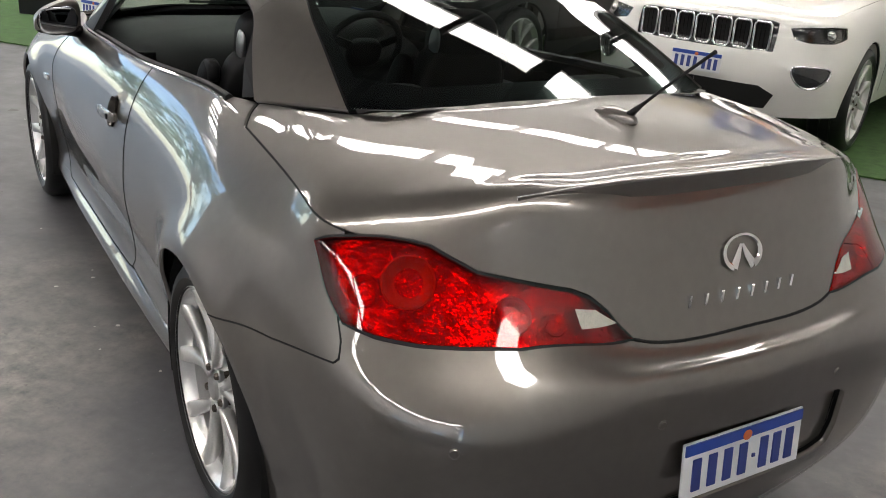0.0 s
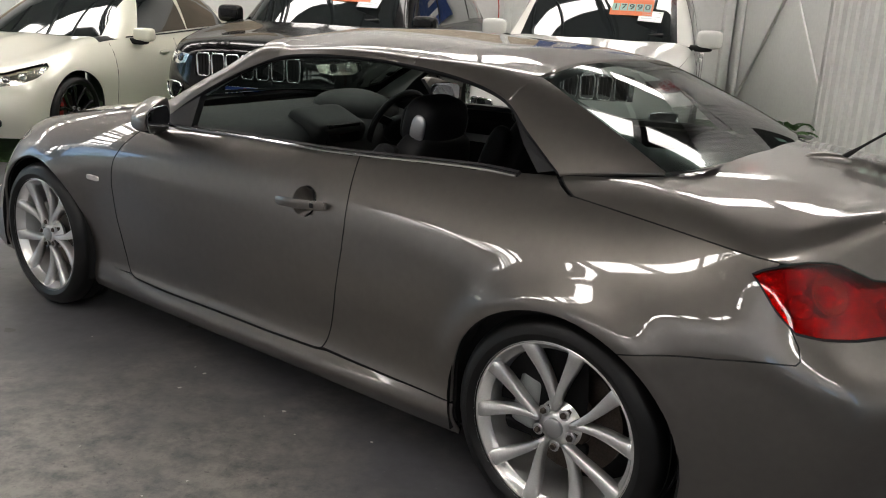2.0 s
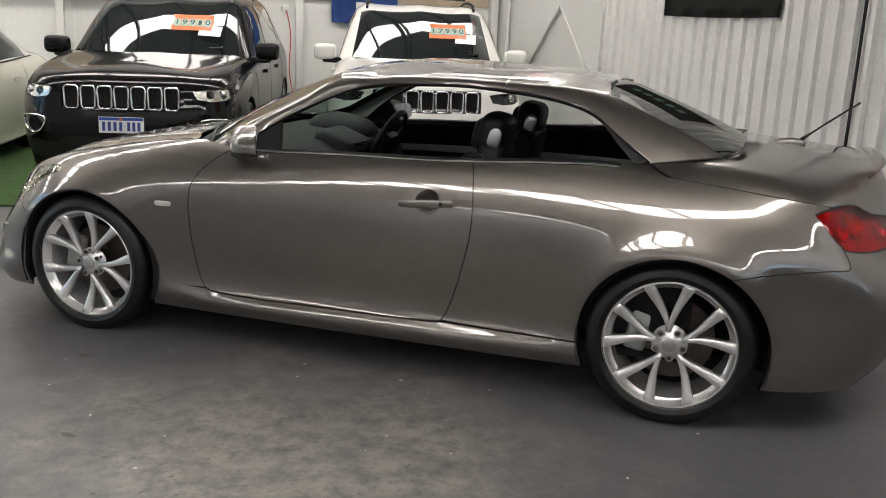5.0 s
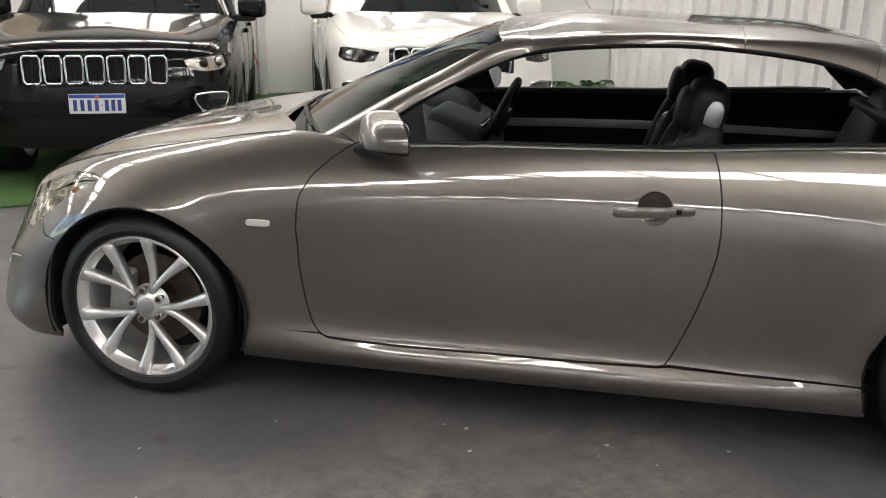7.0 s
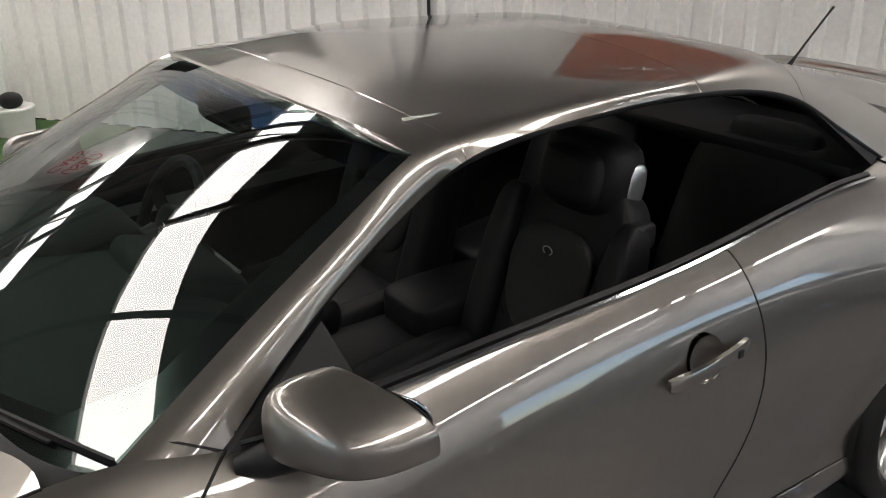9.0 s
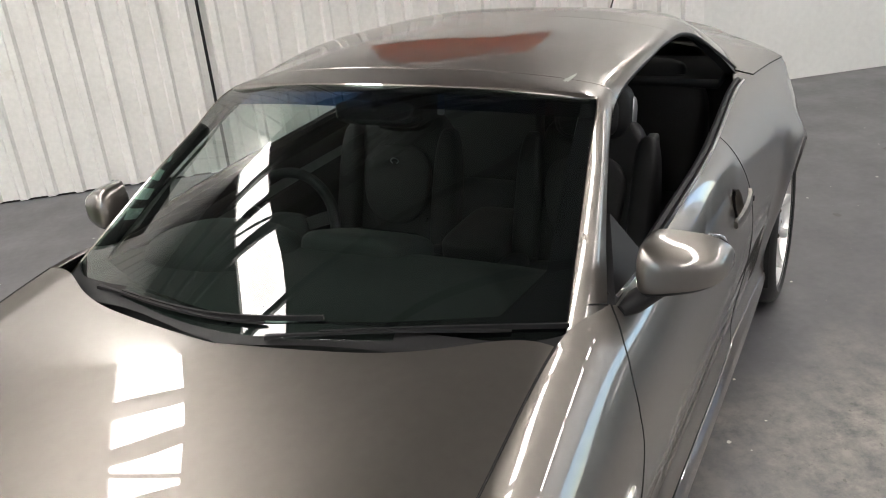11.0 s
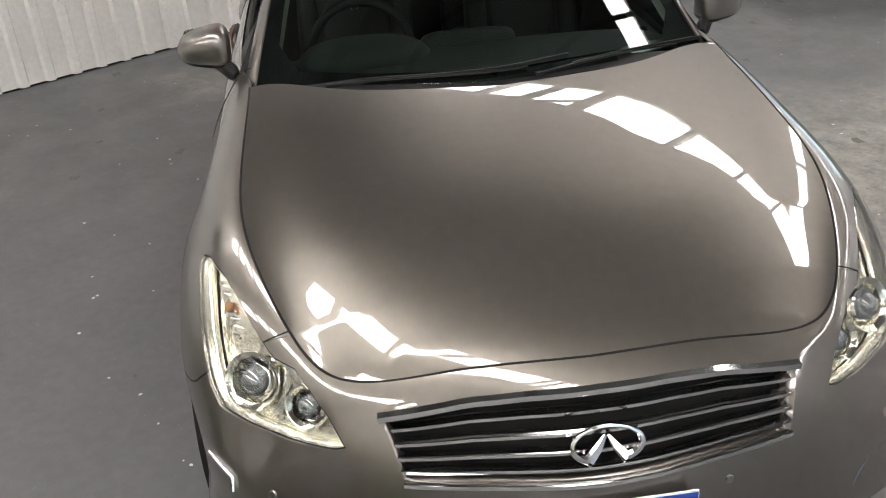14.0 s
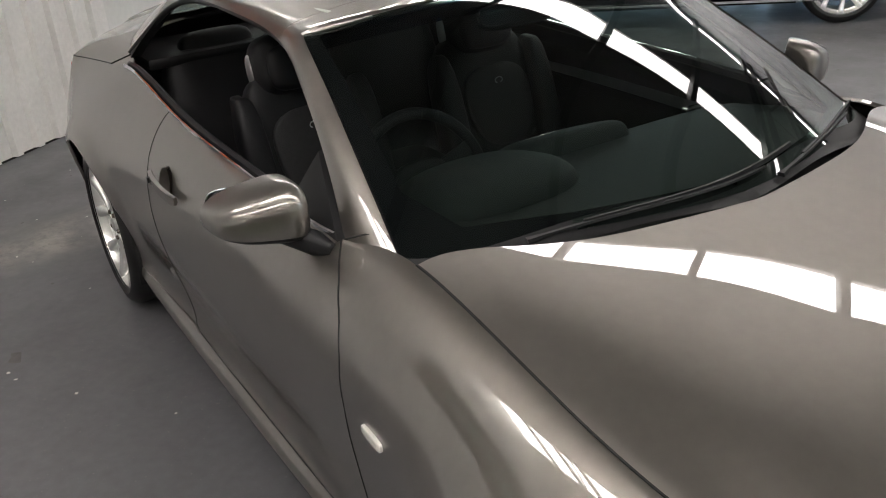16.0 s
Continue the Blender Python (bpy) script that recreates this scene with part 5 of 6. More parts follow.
for s in (-1, 1):
    house = part("mirror_housing", mirror_skin(s, 0, -.029, .2), PAINT, car, "body-coloured door mirror", 50)
    house.matrix_local = pose(-.4838, s * .9068, 1.019, 0, 0, 2 * s)
    part("mirror_base", mirror_skin(s, -.001, -.2, -.026), BLACK, house, smooth=60)
    slope = math.degrees(math.atan2(.0512, .0911))
    part("mirror_glass", pillow((.003, .086, .052), (.5, .6), n=(32, 12)), MIRROR, house, smooth=60).matrix_local = pose(.039, 0, .003, 0, 0, -slope * s)
    part("mirror_rim", lathe([(.94, -.004), (1.0, 0), (1.03, -.006)], 40, axis="z", m=pose(.038, 0, .002, 0, 90, -slope * s) @ Matrix.Diagonal((.056, .092, 1, 1))), BLACK, house, smooth=60)
    foot = [(-.64, s * .795, .955), (-.60, s * .815, .962), (-.55, s * .845, .972), (-.50, s * .88, .980)]
    part("mirror_foot", sweep(foot, circle(.030, 14, .8), scale=[.5, 1.0, .95, .8]), BLACK, car, smooth=60)
# seam between the wing and the windscreen pillar
rib("pillar_seam", [(-.742, .722, 1.004), (-.705, .745, .998), (-.672, .762, .985), (-.642, .772, .970)], circle(.0022, 6), DARK)

# head lamps
for s, tag in ((-1, "left"), (1, "right")):
    holder = panel("headlight", BODY, HEAD_LOOP, CLEAR, car, step=.03, gap=.003, depth=.010, sides=tag, label="clear headlight lens with chrome projector bowls")[0]
    holder.visible_shadow = False
    ring_in = grown(resample(HEAD_LOOP, .012), -.010)
    panel("lamp_housing", BODY, HEAD_LOOP, BOWL, holder, step=.018, gap=-.004, depth=0, lift=-.050, sides=tag)
    panel("lamp_bezel", BODY, HEAD_LOOP, LAMP_DARK, holder, cuts=[ring_in], step=.02, gap=.003, depth=.035, lift=-.010, sides=tag, label="pale silver lamp surround")
    panel("lamp_rim", BODY, HEAD_LOOP, BLACK, holder, cuts=[grown(resample(HEAD_LOOP, .02), -.0022)], step=.03, gap=.0006, depth=.02, lift=-.003, sides=tag)
    for (x, y, z), r in (((-1.93, .734, .660), .062), ((-2.035, .612, .650), .046)):
        d = Vector((-.80, .34 * s, .42)).normalized()
        m = Matrix.Translation((x + .014, s * (y - .010), z - .012)) @ d.to_track_quat("Z", "Y").to_matrix().to_4x4()
        bowl = part("lamp_bowl", lathe([(.001, -.040), (r * .45, -.036), (r * .62, -.026), (r * .8, -.016), (r * .84, -.002), (r, .006), (r * 1.06, .008), (r * 1.08, 0)], 32, axis="z", m=m), BOWL, holder, smooth=25)
        part("lens_ring", lathe([(r * .50, -.012), (r * .60, -.004), (r * .66, -.008), (r * .62, -.018)], 32, axis="z", m=m), CHROME, bowl, smooth=40)
        part("projector_lens", pillow((r * .52, r * .52, r * .5), (1, 1), m @ pose(0, 0, -.010), n=(24, 14)), LENS if r > .04 else CLEAR, bowl, smooth=60)
    for k in range(7):
        u, v = project(BODY, [(-1.665 - .022 * k, .808 - .006 * k, .788 - .010 * k)], (2, 6), (3, 6))[0]
        q = along(BODY, [u], [v], -.034, -1)[0]
        part("reflector_step", pillow((.009, .030, .012), (.4, .4), pose(q[0], s * (q[1] - .02), q[2] - .02, 0, 30, -32 * s)), BOWL, holder, smooth=60)
    part("turn_bulb", pillow((.020, .010, .012), (1, 1), pose(-1.735, s * .776, .738)), AMBER, holder, smooth=60)

# grille
panel("grille_backing", BODY, GRILLE, DARK, car, step=.05, gap=-.004, depth=0, lift=-.05, sides="both")
panel("grille_frame", BODY, GRILLE, PAINT, car, cuts=[[(-.05, GRILLE[0][1] - .004)] + [tuple(p) for p in grown(np.array(GRILLE), -.004)[1:-1]] + [(-.05, GRILLE[-1][1] + .004)]], step=.04, gap=-.002, depth=.05, lift=0, sides="both")


def across(y0, rise, lift, n=33):
    """A line over the nose at a share (0 low, 1 high) of the grille's height."""
    out = []
    for y in np.linspace(-y0, y0, n):
        a = abs(y)
        lo, hi = np.interp(a, (0, .1, .22, .418), (.521, .522, .528, .535)), np.interp(a, (0, .15, .27, .456), (.700, .698, .690, .660))
        u, v = BODY.find([(a, lo + (hi - lo) * rise)], (1, 2), (0, 3), (2, 6))[0]
        p = along(BODY, [u], [v], lift, -1)[0]
        out.append((p[0], math.copysign(p[1], y), p[2]))
    return out


BLADE = [(-.012, -.004), (.012, -.007), (.014, 0), (.008, .007), (-.012, .004)]
for rise in (.82, .62, .42, .22):
    part("grille_bar", sweep(across(.437 - .02 * (1 - rise), rise, -.014), BLADE), CHROME, car, "horizontal chrome grille bar", 50)
part("grille_top_bar", sweep(across(.455, .97, .002), [(-.010, -.007), (.010, -.008), (.012, 0), (.006, .008), (-.010, .006)]), CHROME, car, smooth=50)
part("grille_low_bar", sweep(across(.416, .03, .001), [(-.008, -.005), (.008, -.006), (.009, 0), (.005, .006), (-.008, .005)]), CHROME, car, smooth=50)


def emblem(name, m, a, b, parent, k=1.0):
    """An oval ring, open below, with a wedge that points to its middle."""
    pts = [(a * math.sin(t), 0, b * -math.cos(t)) for t in np.linspace(.60, 2 * math.pi - .60, 40)]
    ring = sweep(pts, [(-.010, -.006), (-.004, -.010), (.006, -.010), (.012, 0), (.006, .010), (-.004, .010), (-.010, .006)], up=(0, 1, 0), scale=[k * (.75 + .25 * math.cos(q * math.pi / 39 * 2)) for q in range(40)])
    legs = [sweep([(s * a * .56, 0, -b * .84), (s * a * .26, .002, -b * .2), (s * a * .04, .002, b * .48)], [(-.012, -.006), (.008, -.008), (.014, 0), (.008, .008), (-.012, .006)], up=(0, 1, 0), scale=[1.25 * k, .95 * k, .35 * k]) for s in (-1, 1)]
    bm = join(ring, *legs)
    bm.transform(m)
    return part(name, bm, CHROME, parent, "chrome oval badge", 45)


emblem("front_badge", pose(-2.226, 0, .607, -14, 0, -90), .073, .040, car, .72)
rear_x = lambda y, z: float(BODY.at(*BODY.find([(abs(y), z)], (1, 2), (13.5, 16), (6, 8)).T)[0, 0])
lean = math.degrees(math.atan2(rear_x(0, .89) - rear_x(0, .95), .06))
emblem("rear_badge", pose(rear_x(0, .918) + .004, 0, .918, -lean, 0, 90) @ Matrix.Diagonal((1, .42, 1, 1)), .054, .037, boot[0], .62)
for k in range(8):
    y = .155 - .0443 * k
    x = rear_x(y, .835)
    part("badge_bar", box((x - .004, y - .004, .822), (x + .004, y + .004, .850), .001), CHROME, boot[0])
for k, y in enumerate((.545, .566, .587)):
    x = rear_x(y, .895)
    part("model_badge", box((x - .006, y - .007, .885), (x + .004, y + .007, .906), .003), CHROME, boot[0])


# number plates: bars stand in for the characters
def plate(name, m, parent, label, band=True):
    body = part(name, box((-.186, -.004, -.067), (.186, .002, .067), .003), PLATE_WHITE, parent, label)
    body.matrix_local = m
    part("plate_band", box((-.182, -.0075, .038), (.182, -.0035, .063), 0), PLATE_BLUE, body)
    part("plate_crest", pillow((.014, .002, .012), (1, 1), pose(0, -.009, .046)), SIGN_ORANGE, body)
    for k, x in enumerate((-.145, -.098, -.051, -.004, .062, .104, .146)):
        part("plate_bar", box((x - .013, -.0075, -.050), (x + .013, -.0035, .026), .002), PLATE_INK, body)
    part("plate_dot", box((.026, -.0075, -.016), (.034, -.0035, -.008), 0), PLATE_INK, body)
    return body


plate("rear_number_plate", pose(2.386, -.005, .487, -6, 0, 90), car, "white and blue rear number plate")
plate("front_number_plate", pose(-2.275, 0, .425, -5, 0, -90), car, "blue and white front number plate")
inset = [(float(U(16)), PLATE_LOOP[0][1])] + PLATE_LOOP[1:-1] + [(float(U(16)), PLATE_LOOP[-1][1])]
panel("plate_recess", BODY, inset, PAINT, car, step=.04, gap=-.003, depth=0, lift=-.022, sides="both")

# tail lamps
for s, tag in ((-1, "left"), (1, "right")):
    lens = panel("tail_light", BODY, TAIL_LOOP, RED_LENS, car, step=.03, gap=.0035, depth=.012, lift=.002, sides=tag, label="red tail light cluster with round reflector bowls")[0]
    lens.visible_shadow = False
    panel("tail_reflector", BODY, TAIL_LOOP, RED_CORE, lens, step=.022, gap=.001, depth=0, lift=-.030, sides=tag)
    panel("tail_gasket", BODY, TAIL_LOOP, BLACK, lens, cuts=[grown(resample(TAIL_LOOP, .02), -.003)], step=.03, gap=-.001, depth=.03, lift=-.002, sides=tag)
    for (x, y, z), r, m_ in (((2.085, .70, .885), .050, AMBER), ((2.215, .535, .842), .036, RED_CORE), ((2.04, .775, .86), .03, RED_CORE), ((2.253, .455, .825), .022, RED_CORE)):
        u, v = project(BODY, [(x, y, z)], (12, 16), (3, 7))[0]
        q, nn = along(BODY, [u], [v], -.024, -1)[0], -BODY.normal(np.array([u]), np.array([v]))[0]
        mm = Matrix.Translation((q[0], s * q[1], q[2])) @ Vector((nn[0], s * nn[1], nn[2])).to_track_quat("Z", "Y").to_matrix().to_4x4()
        part("reflector_bowl", lathe([(.001, -.012), (r * .4, -.010), (r * .85, 0), (r, .010), (r * 1.08, .008)], 28, axis="z", m=mm), m_, lens, smooth=40)
    rev = on_body([(2.25, .418, .848), (2.265, .378, .845), (2.285, .335, .818), (2.27, .412, .812)], (13, 16), (4, 8))
    panel("reversing_lens", BODY, rev, BOWL, lens, step=.02, gap=0, depth=.004, lift=.004, sides=tag, label="clear reversing lamp")

# boot spoiler, aerial, sensors, wipers
line = []
for y in np.linspace(-.49, .49, 41):
    t = abs(y) / .49
    line.append((2.190 - .065 * t**2.2, y, 1.068 - .026 * t**2.4))
lip = sweep(line, [(-.05, -.016), (.020, -.030), (.030, -.022), (.040, .016), (.034, .021), (-.015, .012), (-.07, -.004)], scale=[.15 + .85 * min(1, (1 - abs(k - 20) / 20) * 2.2) for k in range(41)])
part("boot_spoiler", lip, PAINT, boot[0], "body-coloured lip spoiler", 60)
part("aerial_base", pillow((.085, .028, .022), (.9, .9), pose(1.83, 0, 1.108, 0, -3, 0), taper=.25), PAINT, boot[0], smooth=60)
aerial = [(1.875 + .235 * t, 0, 1.118 + .20 * t - .01 * t * t) for t in np.linspace(0, 1, 12)]
part("aerial_mast", sweep(aerial, circle(.0042, 8), scale=[2.4, 1.9, 1.2] + [1] * 8 + [1.2]), BLACK, boot[0], "thin black aerial", 60)
for y in (-.70, -.27, .27, .70):
    for x, us_, z in ((2.31, (12, 16), .625), (-2.0, (0, 4), .47)):
        u, v = BODY.find([(abs(y), z)], (1, 2), us_, (1, 6))[0]
        q, nn = along(BODY, [u], [v], .0005, -1)[0], -BODY.normal(np.array([u]), np.array([v]))[0]
        s = -1 if y < 0 else 1
        mm = Matrix.Translation((q[0], s * q[1], q[2])) @ Vector((nn[0], s * nn[1], nn[2])).to_track_quat("Z", "Y").to_matrix().to_4x4()
        part("parking_sensor", lathe([(.001, .002), (.008, .002), (.0095, .0005), (.011, .001), (.0115, -.004)], 20, axis="z", m=mm), PAINT, car, smooth=40)


def canopy_point(s, y, lift):
    u = G(s)
    vs = np.linspace(0, GL(2), 60)
    p = GLASS.at(np.full(60, u), vs)
    v = np.interp(abs(y), p[:, 1], vs)
    q = along(GLASS, [u], [v], lift, 1)[0]
    return (q[0], math.copysign(q[1], y), q[2])


for pivot, tip in ((.50, -.10), (-.12, -.62)):
    arm = [canopy_point(.05 + .075 * t**.7, pivot + (tip - pivot) * t, .006 + .003 * math.sin(math.pi * t)) for t in np.linspace(0, 1, 16)]
    w = part("wiper_arm", sweep(arm, [(-.005, -.002), (.005, -.002), (.004, .003), (-.004, .003)], scale=[1.8] + [1] * 14 + [.7]), BLACK, car, smooth=50)
    blade = [canopy_point(.085 + .085 * t, pivot - .12 * math.copysign(1, pivot - tip) + (tip - pivot) * t * 1.02, .006) for t in np.linspace(0, 1, 20)]
    part("wiper_blade", sweep(blade, [(-.004, -.005), (.004, -.005), (.003, .006), (-.003, .006)]), BLACK, w, smooth=50)
# fog lamp strakes and lower intake
for s in (-1, 1):
    pts = on_body([(-1.93, .825, .475), (-1.97, .79, .465), (-2.0, .765, .455), (-2.005, .76, .432)], (1, 5), (1, 5))
    q = along(BODY, [a for a, b in pts], [b for a, b in pts], .003, -1)
    part("bumper_trim", sweep([(p[0], s * p[1], p[2]) for p in q], circle(.006, 8)), CHROME, car, smooth=60)
for tag in ("left", "right"):
    panel("fog_recess", BODY, smooth_loop(on_body([(-2.04, .70, .395), (-2.10, .62, .385), (-2.13, .58, .33), (-2.07, .68, .31), (-2.03, .72, .34)], (1, 5), (0, 4))), PAINT, car, step=.03, gap=0, depth=.01, lift=.002, sides=tag)
panel("lower_intake", BODY, on_body([(-2.25, 0, .36), (-2.2, .38, .35), (-2.17, .42, .28), (-2.2, .35, .235), (-2.225, 0, .235)], (0, 3), (0, 3)), BLACK, car, step=.04, gap=0, depth=.01, lift=.002, sides="both")

# ---- cabin of the main car ----
panel("door_card", BODY, rect(BODY, 6.2, 11.2, 2, 5.97), LEATHER, car, step=.09, gap=0, depth=0, lift=-.075, label="black leather door lining")
us = np.linspace(U(7.2), U(10.6), 24)
strip = along(BODY, us, np.full(24, V(4.9)), -.080, -1)
rib("door_trim_strip", strip, [(-.004, -.022), (.004, -.022), (.006, 0), (.004, .022), (-.004, .022)], TRIM_ALU, label="grey patterned aluminium door strip")
part("cabin_floor", box((-1.0, -.80, .24), (1.5, .80, .28), .01), LEATHER, car)
part("bulkhead", box((-1.02, -.72, .28), (-.96, .72, .93), .01), DARK, car)
part("rear_bulkhead", box((1.38, -.70, .28), (1.46, .70, 1.0), .02), LEATHER, car)
part("parcel_shelf", box((1.22, -.66, .985), (1.64, .66, 1.03), .015), BLACK, car, smooth=40)
dash = pillow((.34, .745, .20), (.35, .22), n=(48, 24))
for v in dash.verts:
    v.co.z -= .10 * max(0, v.co.x / .34) ** 2 if v.co.z > 0 else 0
part("dashboard", dash, DASH, car, "dark grey-green padded dashboard", 60).matrix_local = pose(-.66, 0, .785)
part("instrument_hood", pillow((.19, .23, .10), (.8, .8), pose(-.60, .37, .94, 0, 10, 0)), DASH, car, "instrument binnacle hood", 60)
part("dash_pad", box((-.86, -.30, .972), (-.74, -.12, .979), .003), BLACK, car)
part("screen_hood", pillow((.12, .17, .08), (.4, .3), pose(-.44, 0, .905, 0, 20, 0)), DASH, car, smooth=60)
part("centre_screen", box((-.335, -.105, .855), (-.315, .105, .945), .004, m=None), GLOSS_BLACK, car, "dark navigation screen")
part("control_panel", box((-.37, -.11, .76), (-.27, .11, .80), .01), TRIM_ALU, car)
part("centre_console", box((-.45, -.13, .30), (.65, .13, .60), .04, 3), LEATHER, car, smooth=50)
part("arm_rest", pillow((.19, .115, .06), (.4, .35), pose(.36, 0, .64)), LEATHER, car, "padded leather arm rest", 60)
part("gear_lever", pillow((.035, .03, .05), (.8, .8), pose(-.05, 0, .70)), LEATHER, car, smooth=60)
part("dash_vent", box((-.36, -.70, .84), (-.33, -.56, .91), .006), GLOSS_BLACK, car)
wheel_m = pose(-.315, .37, .905, 0, -66, 0)
ring = [(.183 * math.cos(a), .183 * math.sin(a), 0) for a in np.linspace(0, 2 * math.pi, 56, endpoint=False)]
steer = part("steering_wheel", sweep(ring, circle(.0165, 12), closed=True), LEATHER, car, "black leather steering wheel", 60)
steer.matrix_local = wheel_m
part("horn_pad", pillow((.07, .085, .03), (.5, .7), pose(-.01, 0, -.012)), LEATHER, steer, smooth=60)
part("horn_badge", pillow((.013, .018, .003), (1, 1), pose(-.005, 0, .019)), CHROME, steer, smooth=60)
for a in (20, 160, 270):
    c, s_ = math.cos(radians(a)), math.sin(radians(a))
    part("wheel_spoke", sweep([(s_ * .05, c * .05, -.01), (s_ * .175, c * .175, 0)], [(-.02, -.006), (.02, -.006), (.02, .006), (-.02, .006)]), LEATHER, steer, smooth=50)
part("steering_column", sweep([(-.34, .37, .88), (-.62, .37, .78)], circle(.05, 14)), BLACK, car, smooth=60)


def bucket_seat(y):
    """A leather bucket seat: cushion, back, bolsters, head rest with its posts."""
    seat = thing("front_seat", "black leather bucket seat with perforated middle and silver head-rest insert", "car seat", group="front seats")
    seat.location = (-.08, y, 0)
    part("seat_cushion", pillow((.27, .245, .085), (.4, .4), pose(.16, 0, .50, 0, -6, 0)), LEATHER, seat, smooth=60)
    for s in (-1, 1):
        part("cushion_bolster", pillow((.26, .055, .075), (.5, .6), pose(.14, s * .215, .545, 0, -6, 0)), LEATHER, seat, smooth=60)
        part("back_bolster", pillow((.07, .055, .27), (.6, .6), pose(.47, s * .205, .76, 0, 17, 0), taper=.2), LEATHER, seat, smooth=60)
    part("seat_back", pillow((.085, .235, .33), (.4, .4), pose(.525, 0, .745, 0, 17, 0), taper=.22), LEATHER, seat, smooth=60)
    part("back_insert", pillow((.022, .125, .15), (.75, .6), pose(.462, 0, .815, 0, 17, 0), taper=-.25), PERFORATED, seat, "perforated seat back panel", 60)
    part("lumbar_panel", pillow((.02, .11, .14), (.5, .5), pose(.428, 0, .63, 0, 14, 0)), PERFORATED, seat, "perforated lumbar panel", 60)
    edge = [(.428, .135 * math.sin(a), .70 - .045 * math.cos(a)) for a in np.linspace(-1.5, 1.5, 15)]
    part("piping", sweep(edge, circle(.004, 6)), LEATHER, seat, smooth=60)
    rest = part("head_rest", pillow((.075, .135, .105), (.62, .55), pose(.60, 0, 1.085, 0, 12, 0), n=(32, 20)), LEATHER, seat, "padded leather head rest", 60)
    part("head_rest_pad", pillow((.05, .105, .075), (.55, .5), pose(.55, 0, 1.085, 0, 12, 0)), LEATHER, rest, smooth=60)
    for s in (-1, 1):
        part("speaker_insert", pillow((.032, .012, .055), (.8, .8), pose(.622, s * .128, 1.075, 0, 12, 0)), SATIN, rest, "silver oval speaker cover", 60)
        part("post", sweep([(.585, s * .055, .95), (.592, s * .055, 1.03)], circle(.007, 8)), CHROME, rest, smooth=60)
    part("belt_guide", pillow((.04, .02, .035), (.5, .5), pose(.56, -.21 if y < 0 else .21, .985)), BLACK, seat, smooth=60)
    b = Matrix.Translation((.462, 0, .905)) @ Euler((radians(90), 0, radians(-90))).to_matrix().to_4x4() @ pose(0, 0, 0, 0, 0, 0)
    ringb = [(.016 * math.sin(t), .011 * -math.cos(t), 0) for t in np.linspace(.5, 5.78, 20)]
    bm = sweep(ringb, circle(.002, 6), up=(0, 0, 1))
    bm.transform(b)
    part("seat_badge", bm, SATIN, seat, smooth=60)
    for k in range(6):
        part("seat_badge_bar", box((.458, -.028 + k * .011, .876), (.462, -.025 + k * .011, .884)), SATIN, seat)
    return seat


bucket_seat(-.37)
bucket_seat(.37)
for y in (-.36, .36):
    rs = thing("rear_seat", "black leather rear seat shell", "car seat", group="rear seats")
    rs.location = (0, y, 0)
    part("seat_cushion", pillow((.20, .26, .08), (.4, .4), pose(.93, 0, .50, 0, -8, 0)), LEATHER, rs, smooth=60)
    part("seat_back", pillow((.09, .27, .29), (.4, .4), pose(1.22, 0, .75, 0, 18, 0), taper=.1), LEATHER, rs, smooth=60)
    part("head_rest", pillow((.055, .15, .07), (.6, .5), pose(1.305, 0, 1.02, 0, 15, 0)), LEATHER, rs, smooth=60)
part("rear_mirror", pillow((.02, .125, .035), (.5, .4), pose(-.27, .02, 1.285, 0, 0, 0)), GLOSS_BLACK, car, "rear-view mirror", 60)
part("rear_mirror_stem", sweep([(-.30, 0, 1.335), (-.275, .01, 1.29)], circle(.012, 8)), BLACK, car, smooth=60)
for y in (-.33, .33):
    part("sun_visor", box((-.13, y - .18, 1.338), (.03, y + .18, 1.350), .005), TRIM_PALE, car, smooth=40)


# ---- the other parked cars ----
def outline(skin, pts, us, vs):
    return [tuple(p) for p in project(skin, pts, us, vs)]


def opening(skin, cx, cz, r, us):
    a = np.radians(np.linspace(-15, 195, 25))
    top = [(float(u), float(v)) for u, v in skin.find(np.stack([cx + r * np.cos(a), cz + r * np.sin(a)], -1), (0, 2), us, (0, 4))]
    return [(top[0][0], -.1)] + top + [(top[-1][0], -.1)]


